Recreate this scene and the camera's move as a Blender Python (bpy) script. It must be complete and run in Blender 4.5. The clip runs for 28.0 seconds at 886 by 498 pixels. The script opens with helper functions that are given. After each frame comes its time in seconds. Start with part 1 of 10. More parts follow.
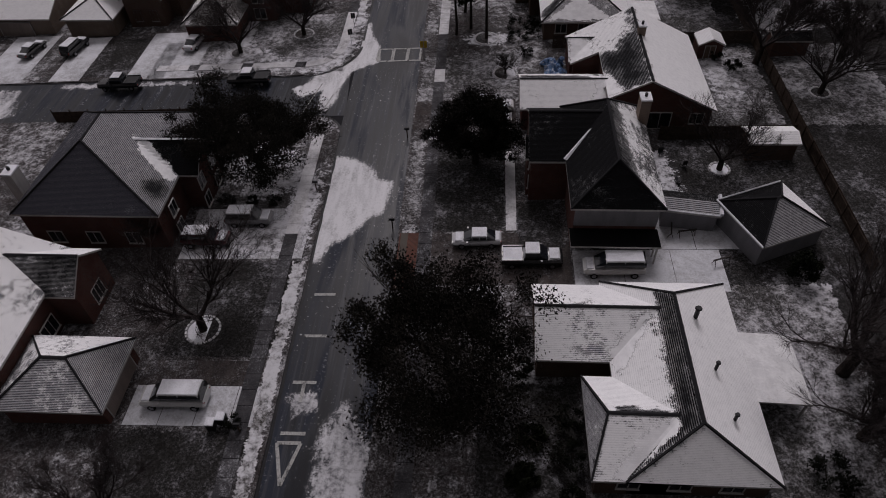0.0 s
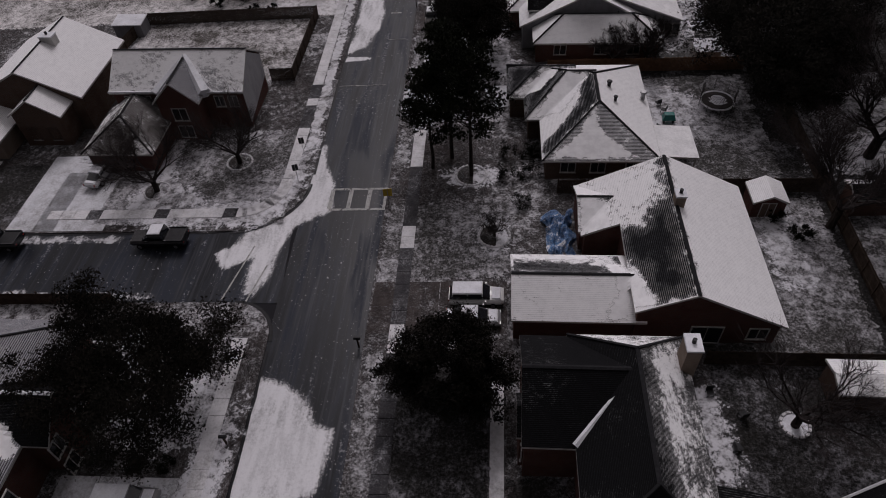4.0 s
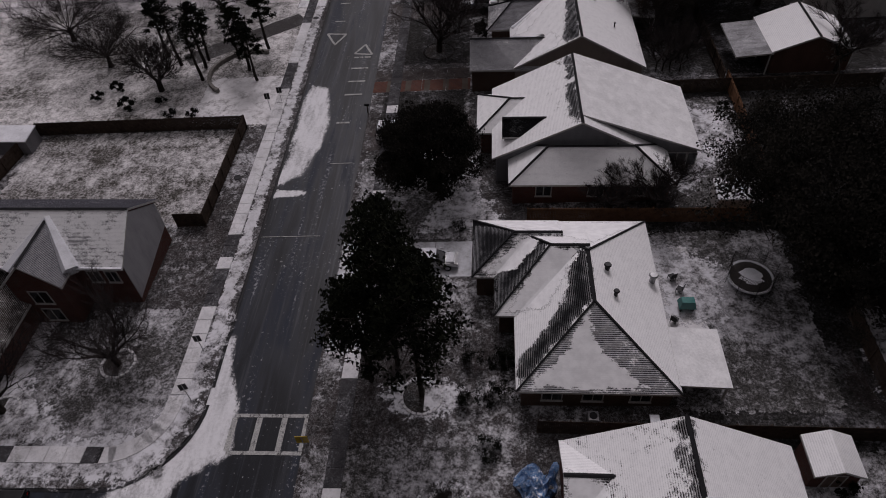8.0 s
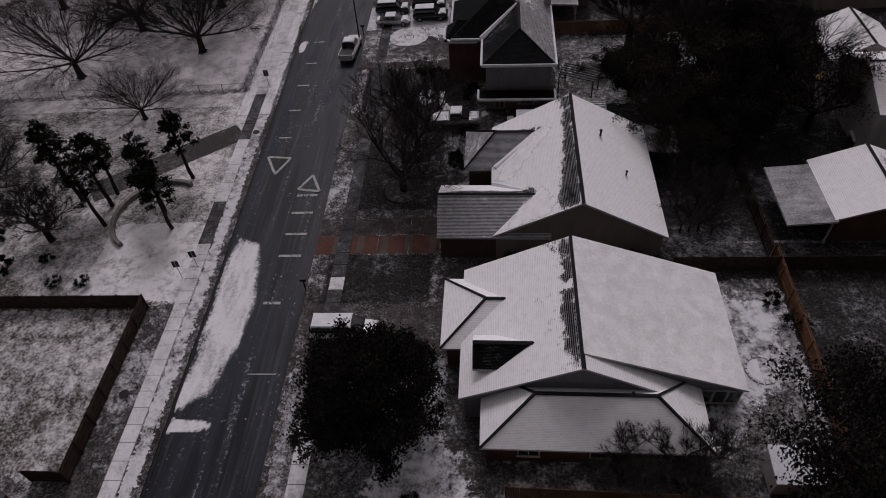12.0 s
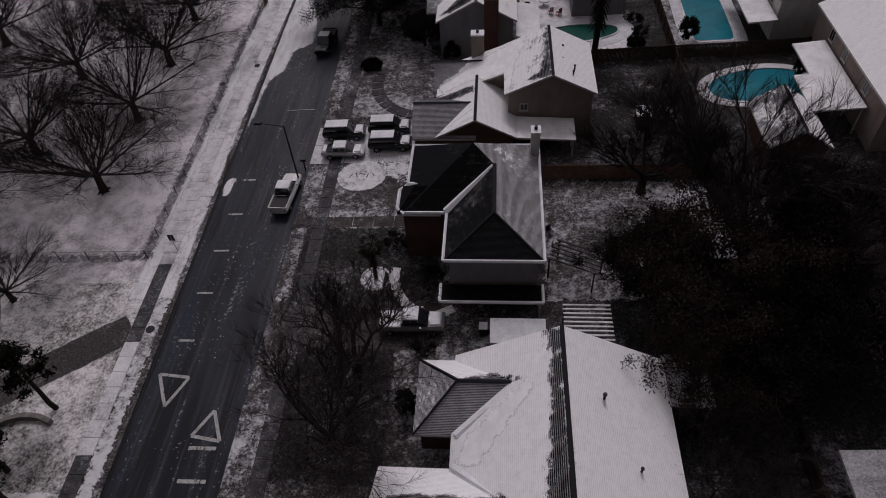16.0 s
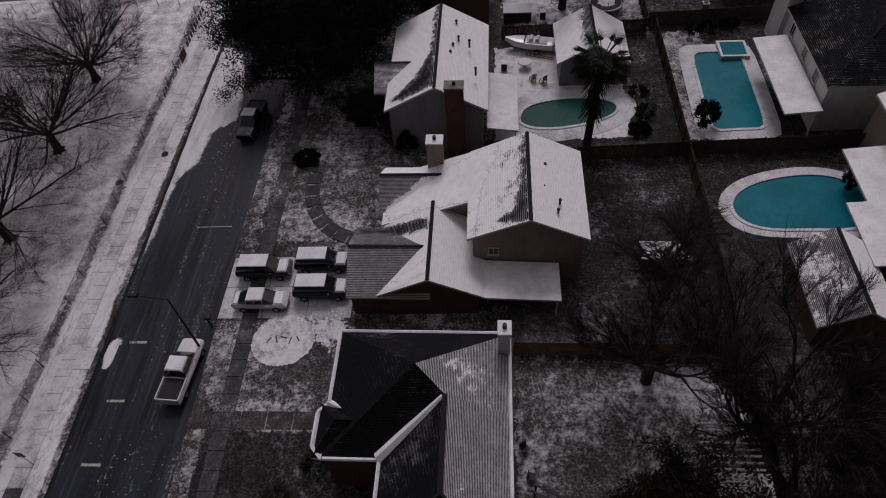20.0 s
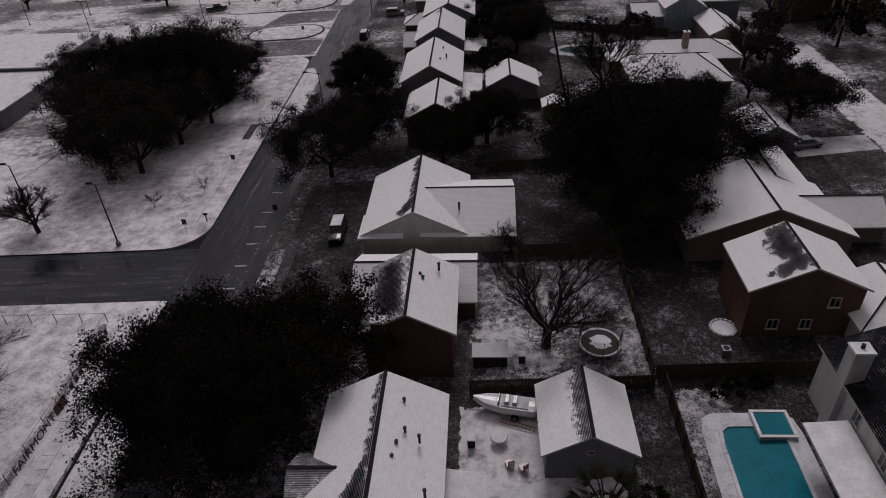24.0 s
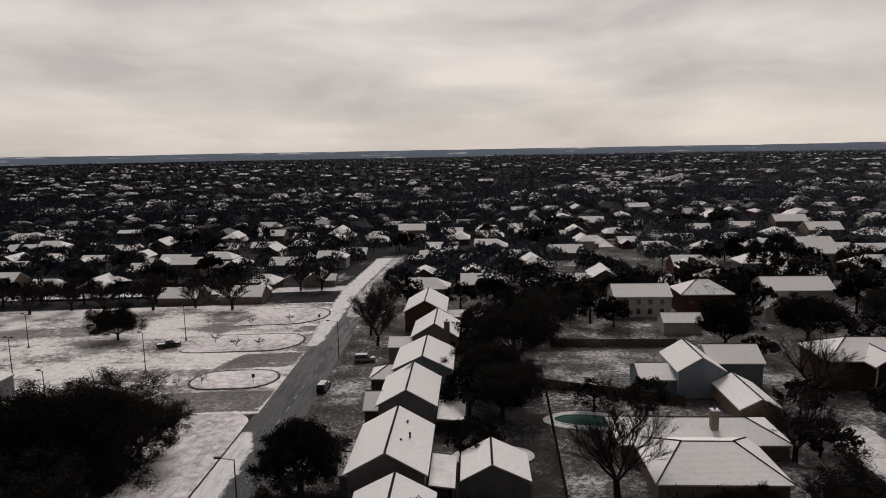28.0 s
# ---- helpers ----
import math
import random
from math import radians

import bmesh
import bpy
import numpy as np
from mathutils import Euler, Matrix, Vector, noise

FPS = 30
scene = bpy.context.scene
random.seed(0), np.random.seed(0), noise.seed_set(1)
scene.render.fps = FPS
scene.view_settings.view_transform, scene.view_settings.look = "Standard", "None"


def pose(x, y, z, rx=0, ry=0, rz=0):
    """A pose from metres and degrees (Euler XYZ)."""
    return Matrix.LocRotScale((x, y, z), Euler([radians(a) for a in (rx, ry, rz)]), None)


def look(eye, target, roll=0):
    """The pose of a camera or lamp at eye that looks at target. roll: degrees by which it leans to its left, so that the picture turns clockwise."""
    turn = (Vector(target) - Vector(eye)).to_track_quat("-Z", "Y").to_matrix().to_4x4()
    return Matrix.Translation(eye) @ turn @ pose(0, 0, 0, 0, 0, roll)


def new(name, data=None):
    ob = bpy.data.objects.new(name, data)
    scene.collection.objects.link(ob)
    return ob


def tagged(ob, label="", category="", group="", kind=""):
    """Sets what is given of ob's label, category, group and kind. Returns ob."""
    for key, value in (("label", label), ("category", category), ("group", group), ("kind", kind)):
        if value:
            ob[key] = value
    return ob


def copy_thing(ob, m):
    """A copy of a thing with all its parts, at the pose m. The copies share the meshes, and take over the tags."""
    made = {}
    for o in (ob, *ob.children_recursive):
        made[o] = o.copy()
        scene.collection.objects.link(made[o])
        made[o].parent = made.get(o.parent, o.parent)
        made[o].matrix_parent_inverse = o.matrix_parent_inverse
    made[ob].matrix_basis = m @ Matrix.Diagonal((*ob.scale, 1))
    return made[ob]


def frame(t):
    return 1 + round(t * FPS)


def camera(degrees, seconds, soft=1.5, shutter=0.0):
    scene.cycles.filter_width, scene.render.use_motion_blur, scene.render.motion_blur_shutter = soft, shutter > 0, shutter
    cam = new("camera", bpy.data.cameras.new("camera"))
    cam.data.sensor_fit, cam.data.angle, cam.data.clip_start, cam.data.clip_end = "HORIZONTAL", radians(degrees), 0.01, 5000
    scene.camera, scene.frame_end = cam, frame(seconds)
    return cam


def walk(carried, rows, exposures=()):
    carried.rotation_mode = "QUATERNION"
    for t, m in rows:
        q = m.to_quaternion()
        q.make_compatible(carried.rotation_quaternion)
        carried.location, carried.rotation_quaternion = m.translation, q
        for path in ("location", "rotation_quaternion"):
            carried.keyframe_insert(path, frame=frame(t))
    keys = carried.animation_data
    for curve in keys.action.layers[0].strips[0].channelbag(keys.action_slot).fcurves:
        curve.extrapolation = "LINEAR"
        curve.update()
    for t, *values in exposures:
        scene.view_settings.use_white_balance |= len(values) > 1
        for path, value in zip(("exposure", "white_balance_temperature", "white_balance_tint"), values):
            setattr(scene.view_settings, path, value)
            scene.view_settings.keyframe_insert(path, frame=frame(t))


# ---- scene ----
cam = camera(67.8, 28.0, soft=1.0)
METRES, EYE, TILT, LEAN, TURN = 194.0, 46.27, 0.0, -1.85, 7.4
ROWS = [
    (0.0, 0.0, 0.0, 0.0, -4.18, -46.84, 3.93),
    (0.5, 0.0018, 0.0092, -0.0003, -4.11, -46.98, 4.01),
    (1.0, 0.0045, 0.0258, -0.0005, -4.06, -47.13, 4.09),
    (1.5, 0.0081, 0.0472, -0.0004, -4.02, -47.28, 4.16),
    (2.0, 0.0125, 0.07, -0.0003, -3.97, -47.42, 4.27),
    (2.5, 0.0172, 0.092, -0.0007, -3.9, -47.4, 4.37),
    (3.0, 0.0218, 0.1132, -0.0009, -3.84, -47.4, 4.45),
    (3.5, 0.0258, 0.1336, -0.0012, -3.83, -47.41, 4.47),
    (5.5, 0.0423, 0.2052, -0.0032, -4.56, -47.49, 4.5),
    (6.0, 0.0463, 0.2217, -0.0039, -4.49, -47.47, 4.53),
    (6.5, 0.0501, 0.2379, -0.0044, -4.56, -47.48, 4.57),
    (7.0, 0.0538, 0.2541, -0.0051, -4.6, -47.42, 4.59),
    (7.5, 0.058, 0.2708, -0.0055, -4.52, -47.38, 4.64),
    (8.0, 0.0626, 0.2876, -0.0058, -4.44, -47.39, 4.69),
    (8.5, 0.0669, 0.3038, -0.0061, -4.39, -47.37, 4.71),
    (9.0, 0.0708, 0.3202, -0.0061, -4.32, -47.42, 4.73),
    (9.5, 0.0746, 0.3366, -0.0062, -4.26, -47.44, 4.78),
    (10.0, 0.0783, 0.3537, -0.0064, -4.21, -47.41, 4.8),
    (10.5, 0.0825, 0.3714, -0.0065, -4.13, -47.42, 4.86),
    (11.0, 0.0862, 0.3892, -0.0065, -4.13, -47.46, 4.85),
    (11.5, 0.0902, 0.4066, -0.0066, -4.1, -47.47, 4.85),
    (12.0, 0.0939, 0.4238, -0.0067, -4.1, -47.49, 4.84),
    (12.5, 0.0975, 0.4398, -0.0063, -4.08, -47.52, 4.86),
    (14.5, 0.1138, 0.5116, -0.006, -3.95, -47.62, 4.92),
    (15.0, 0.1177, 0.5283, -0.0062, -3.93, -47.61, 4.93),
    (15.5, 0.1227, 0.5478, -0.0067, -3.89, -47.54, 5.0),
    (16.0, 0.1268, 0.5659, -0.007, -3.91, -47.48, 4.99),
    (16.5, 0.1308, 0.5841, -0.007, -3.9, -47.5, 4.99),
    (17.0, 0.1346, 0.6012, -0.0073, -3.95, -47.98, 4.95),
    (17.5, 0.1381, 0.6173, -0.0073, -4.34, -52.34, 4.86),
    (18.0, 0.142, 0.6338, -0.007, -4.56, -54.81, 4.88),
    (18.5, 0.1456, 0.6487, -0.0071, -4.58, -54.74, 4.92),
    (19.0, 0.149, 0.6637, -0.0072, -4.61, -54.66, 4.96),
    (19.5, 0.1527, 0.6793, -0.0071, -4.67, -53.7, 4.99),
    (20.0, 0.1565, 0.6948, -0.0071, -4.69, -51.57, 4.96),
    (20.5, 0.1601, 0.7107, -0.0073, -4.75, -49.39, 4.9),
    (21.0, 0.1642, 0.7269, -0.0073, -4.74, -47.45, 4.87),
    (21.5, 0.168, 0.7429, -0.0077, -4.78, -45.67, 4.81),
    (23.5, 0.1833, 0.8082, -0.0087, -4.8, -38.19, 4.53),
    (24.0, 0.1872, 0.825, -0.0088, -4.82, -35.1, 4.38),
    (24.5, 0.1913, 0.8421, -0.0093, -4.82, -31.25, 4.21),
    (25.0, 0.1952, 0.86, -0.0093, -4.83, -27.71, 4.02),
    (25.5, 0.1993, 0.8787, -0.0096, -4.83, -24.29, 3.82),
    (26.0, 0.2034, 0.8981, -0.0099, -4.83, -20.92, 3.6),
    (26.5, 0.2078, 0.9175, -0.0103, -4.81, -17.59, 3.41),
    (27.0, 0.2121, 0.9367, -0.0104, -4.8, -14.29, 3.21),
    (27.5, 0.2164, 0.9558, -0.0106, -4.78, -11.02, 2.98),
    (28.0, 0.2208, 0.975, -0.0117, -4.76, -8.71, 2.79),
]
walk(cam, [(t, pose(0, 0, EYE, TILT, LEAN, TURN) @ pose(METRES * x, METRES * y, METRES * z, 90 + pitch, roll, yaw)) for t, x, y, z, yaw, pitch, roll in ROWS],
     exposures=[(0.0, -0.5, 6080, 21), (20.0, -0.52, 6070, 24), (23.5, -0.58, 6100, 22), (25.0, -0.58, 6130, 21), (26.5, -0.35, 6180, 19), (28.0, -0.1, 6520, 14)])

# ---- world and light ----
SUN_UP, SUN_TURN = radians(50), radians(8)
world = bpy.data.worlds.new("overcast_sky")
scene.world = world
world.use_nodes = True
wn, wl = world.node_tree.nodes, world.node_tree.links
wn.clear()
w_out = wn.new("ShaderNodeOutputWorld")
w_bg = wn.new("ShaderNodeBackground")
w_sky = wn.new("ShaderNodeTexSky")
w_sky.sky_type, w_sky.sun_disc = "NISHITA", False
w_sky.sun_elevation, w_sky.sun_rotation = SUN_UP, SUN_TURN
w_dim = wn.new("ShaderNodeVectorMath")
w_dim.operation = "SCALE"
w_dim.inputs["Scale"].default_value = 0.1
w_co = wn.new("ShaderNodeTexCoord")
w_map = wn.new("ShaderNodeMapping")
w_map.inputs["Scale"].default_value = (1.5, 1.5, 6.2)
w_n1 = wn.new("ShaderNodeTexNoise")
w_n1.inputs["Scale"].default_value, w_n1.inputs["Detail"].default_value, w_n1.inputs["Roughness"].default_value = 2.2, 5.0, 0.5
w_n1.inputs["Distortion"].default_value = 0.25
w_ramp = wn.new("ShaderNodeValToRGB")
w_ramp.color_ramp.elements[0].position, w_ramp.color_ramp.elements[0].color = 0.36, (0.50, 0.468, 0.432, 1)
w_ramp.color_ramp.elements[1].position, w_ramp.color_ramp.elements[1].color = 0.68, (0.775, 0.713, 0.635, 1)
w_mix = wn.new("ShaderNodeMix")
w_mix.data_type = "RGBA"
w_mix.inputs["Factor"].default_value = 0.93
wl.new(w_sky.outputs[0], w_dim.inputs[0])
wl.new(w_co.outputs["Generated"], w_map.inputs["Vector"])
wl.new(w_map.outputs[0], w_n1.inputs["Vector"])
wl.new(w_n1.outputs[0], w_ramp.inputs[0])
wl.new(w_dim.outputs[0], w_mix.inputs["A"])
wl.new(w_ramp.outputs[0], w_mix.inputs["B"])
w_dot = wn.new("ShaderNodeVectorMath")
w_dot.operation = "DOT_PRODUCT"
w_dot.inputs[1].default_value = (-math.sin(SUN_TURN) * math.cos(SUN_UP * 0.5), math.cos(SUN_TURN) * math.cos(SUN_UP * 0.5), math.sin(SUN_UP * 0.5))
w_glow = wn.new("ShaderNodeMapRange")
w_glow.interpolation_type = "SMOOTHSTEP"
for k_, v_ in enumerate((-0.35, 0.92, 0.13, 1.06)):
    w_glow.inputs[k_ + 1].default_value = v_
w_scale = wn.new("ShaderNodeVectorMath")
w_scale.operation = "SCALE"
wl.new(w_co.outputs["Generated"], w_dot.inputs[0])
wl.new(w_dot.outputs["Value"], w_glow.inputs[0])
wl.new(w_mix.outputs["Result"], w_scale.inputs[0])
wl.new(w_glow.outputs[0], w_scale.inputs["Scale"])
wl.new(w_scale.outputs[0], w_bg.inputs["Color"])
w_bg.inputs["Strength"].default_value = 1.0
wl.new(w_bg.outputs[0], w_out.inputs[0])

sun = new("sun", bpy.data.lights.new("sun", "SUN"))
sun.data.energy, sun.data.angle, sun.data.color = 1.6, radians(20), (1.0, 0.94, 0.86)
sun.matrix_world = look((-20 * math.sin(SUN_TURN), 100 * math.cos(SUN_TURN), 100 * math.tan(SUN_UP)), (0, 0, 0))


# ---- materials ----
class Nodes:
    """A small writer of node materials."""

    def __init__(self, name, rough=0.8, metal=0.0, spec=0.06):
        self.mat = bpy.data.materials.new(name)
        self.mat.use_nodes = True
        self.n, self.l = self.mat.node_tree.nodes, self.mat.node_tree.links
        self.b = self.n["Principled BSDF"]
        self.b.inputs["Roughness"].default_value = rough
        self.b.inputs["Metallic"].default_value = metal
        self.b.inputs["Specular IOR Level"].default_value = spec
        self.geo = self.n.new("ShaderNodeNewGeometry")

    def put(self, socket, v):
        if isinstance(v, bpy.types.NodeSocket):
            self.l.new(v, socket)
        elif isinstance(v, (tuple, list)) and len(v) == 3 and socket.type == "RGBA":
            socket.default_value = (*v, 1)
        else:
            socket.default_value = v

    def noise(self, scale, detail=4.0, rough=0.55, stretch=None, distort=0.0, obj=False):
        t = self.n.new("ShaderNodeTexNoise")
        t.inputs["Scale"].default_value, t.inputs["Detail"].default_value = scale, detail
        t.inputs["Roughness"].default_value, t.inputs["Distortion"].default_value = rough, distort
        co = self.geo.outputs["Position"]
        if obj:
            co = self.n.new("ShaderNodeTexCoord").outputs["Object"]
        if stretch:
            m = self.n.new("ShaderNodeMapping")
            m.inputs["Scale"].default_value = stretch
            self.l.new(co, m.inputs["Vector"])
            co = m.outputs[0]
        self.l.new(co, t.inputs["Vector"])
        return t.outputs[0]

    def math(self, op, a, b=0.0, clamp=False):
        m = self.n.new("ShaderNodeMath")
        m.operation, m.use_clamp = op, clamp
        self.put(m.inputs[0], a)
        self.put(m.inputs[1], b)
        return m.outputs[0]

    def span(self, v, lo, hi, to_lo=0.0, to_hi=1.0):
        m = self.n.new("ShaderNodeMapRange")
        m.interpolation_type = "SMOOTHSTEP"
        self.put(m.inputs[0], v)
        for k, x in enumerate((lo, hi, to_lo, to_hi)):
            self.put(m.inputs[k + 1], x)
        return m.outputs[0]

    def mix(self, f, a, b):
        m = self.n.new("ShaderNodeMix")
        m.data_type = "RGBA"
        self.put(m.inputs["Factor"], f)
        self.put(m.inputs["A"], a)
        self.put(m.inputs["B"], b)
        return m.outputs["Result"]

    def xyz(self):
        s = self.n.new("ShaderNodeSeparateXYZ")
        self.l.new(self.geo.outputs["Position"], s.inputs[0])
        return s.outputs

    def done(self, color, rough=None, bump=None, strength=0.4, distance=0.05):
        self.put(self.b.inputs["Base Color"], color)
        if rough is not None:
            self.put(self.b.inputs["Roughness"], rough)
        if bump is not None:
            k = self.n.new("ShaderNodeBump")
            k.inputs["Strength"].default_value, k.inputs["Distance"].default_value = strength, distance
            self.l.new(bump, k.inputs["Height"])
            self.l.new(k.outputs[0], self.b.inputs["Normal"])
        return self.mat


SNOW = (0.79, 0.80, 0.85)


def plain(name, color, rough=0.7, metal=0.0, vary=0.25, scale=3.0, spec=0.12, obj=False):
    m = Nodes(name, rough, metal, spec)
    a = m.noise(scale, 5, 0.6, obj=obj)
    b = m.noise(scale * 9, 3, 0.6, obj=obj)
    f = m.math("ADD", m.math("MULTIPLY", a, 0.6), m.math("MULTIPLY", b, 0.4))
    dark = tuple(c * (1 - vary) for c in color)
    light = tuple(min(c * (1 + vary), 0.95) for c in color)
    return m.done(m.mix(m.span(f, 0.3, 0.7), dark, light), bump=b, strength=0.15, distance=0.01)


def snow_mask(m, cover, soft, big, fine, grit, streak):
    """Where snow lies whole, how thickly frost speckles the rest, and the noises behind both."""
    n1, n2, n3 = m.noise(big, 4, 0.55), m.noise(fine, 5, 0.6, stretch=streak), m.noise(grit, 5, 0.7)
    speck = m.noise(13.0, 3, 0.75)
    f = m.math("ADD", m.math("ADD", m.math("MULTIPLY", n1, 0.42), m.math("MULTIPLY", n2, 0.34)), m.math("MULTIPLY", n3, 0.24))
    edge = 0.5 + (0.5 - cover) * 0.34
    whole = m.span(f, edge - soft * 0.35, edge + soft * 0.65)
    near = m.span(f, edge - 0.17, edge + 0.02, 0.12, 1.0)
    frost = m.math("MULTIPLY", near, m.span(m.math("ADD", m.math("MULTIPLY", speck, 0.62), m.math("MULTIPLY", n3, 0.38)), 0.44, 0.62, 0.05, 1.0))
    return whole, frost, n1, n2, n3


def snowy(name, base_a, base_b, cover, soft=0.12, big=0.12, fine=2.2, grit=9.0, rough=0.8, tint=SNOW, streak=None, wet=None, frosty=0.5):
    """Ground with snow lying on it in patches; cover: about the share that is white."""
    m = Nodes(name, rough)
    whole, frost, n1, n2, n3 = snow_mask(m, cover, soft, big, fine, grit, streak)
    base = m.mix(m.span(m.noise(0.9, 6, 0.7), 0.35, 0.65), base_a, base_b)
    base = m.mix(m.math("MULTIPLY", frost, frosty), base, tuple(c * 0.78 for c in tint))
    white = m.mix(m.span(m.math("ADD", m.math("MULTIPLY", m.noise(0.7, 5, 0.6), 0.6), m.math("MULTIPLY", n3, 0.4)), 0.32, 0.62), tuple(c * 0.72 for c in tint), tint)
    return m.done(m.mix(whole, base, white), wet, bump=n3, strength=0.5, distance=0.06)


def sheet_material(name, base_a, base_b, cover, big=0.22, fine=1.0, grit=5.0, streak=None, tint=SNOW, soft=0.2, ragged=1.0, rim_soft=0.08, frosty=0.5):
    """A thin layer with a ragged rim, where what lies under it shows."""
    m = Nodes(name, 0.75)
    at = m.n.new("ShaderNodeAttribute")
    at.attribute_name = "inner"
    whole, frost, n1, n2, n3 = snow_mask(m, cover, soft, big, fine, grit, streak)
    base = m.mix(m.span(n3, 0.35, 0.65), base_a, base_b)
    base = m.mix(m.math("MULTIPLY", frost, frosty), base, tuple(c * 0.78 for c in tint))
    white = m.mix(m.span(m.math("ADD", m.math("MULTIPLY", n2, 0.6), m.math("MULTIPLY", n3, 0.4)), 0.36, 0.6), tuple(c * 0.76 for c in tint), tint)
    wear = m.math("ADD", m.math("MULTIPLY", n2, 0.55), m.math("MULTIPLY", n3, 0.45))
    keep = m.span(m.math("ADD", at.outputs["Fac"], m.math("MULTIPLY", m.math("SUBTRACT", wear, 0.5), 2.6 * ragged)), 0.5 - rim_soft, 0.5 + rim_soft)
    m.put(m.b.inputs["Alpha"], keep)
    return m.done(m.mix(whole, base, white), bump=n3, strength=0.4, distance=0.05)


def roof_layer_material(name, snow):
    """Snow drifted on a roof, or shingles laid bare by thaw, with a rim that follows the courses."""
    m = Nodes(name, 0.85)
    at = m.n.new("ShaderNodeAttribute")
    at.attribute_name = "inner"
    x, y, z = m.xyz()
    saw = m.math("FRACT", m.math("MULTIPLY", z, 15.0))
    mid, fine = m.noise(1.1, 5, 0.65, stretch=(1, 1, 2.2)), m.noise(8.0, 4, 0.7)
    wear = m.math("ADD", m.math("MULTIPLY", m.math("SUBTRACT", mid, 0.5), 2.6), m.math("MULTIPLY", m.math("SUBTRACT", fine, 0.5), 0.9))
    wear = m.math("ADD", wear, m.math("MULTIPLY", m.math("SUBTRACT", saw, 0.5), -0.22 if snow else 0.22))
    f = m.math("ADD", at.outputs["Fac"], wear)
    m.put(m.b.inputs["Alpha"], m.span(f, 0.36, 0.64))
    if snow:
        c = m.mix(m.span(mid, 0.3, 0.7), (0.74, 0.74, 0.76), (0.88, 0.88, 0.90))
    else:
        c = m.mix(m.span(m.math("ADD", m.math("MULTIPLY", fine, 0.6), m.math("MULTIPLY", saw, 0.4)), 0.3, 0.75), (0.0035, 0.0035, 0.004), (0.018, 0.018, 0.021))
        c = m.mix(m.math("MULTIPLY", m.span(f, 1.9, 0.6, 0.05, 1.0), m.span(m.math("ADD", m.math("MULTIPLY", saw, 0.5), m.math("MULTIPLY", fine, 0.5)), 0.46, 0.74, 0.0, 0.55)), c, (0.6, 0.6, 0.63))
    return m.done(c, bump=m.math("ADD", m.math("MULTIPLY", saw, 0.5), m.math("MULTIPLY", fine, 0.5)), strength=0.3, distance=0.02)


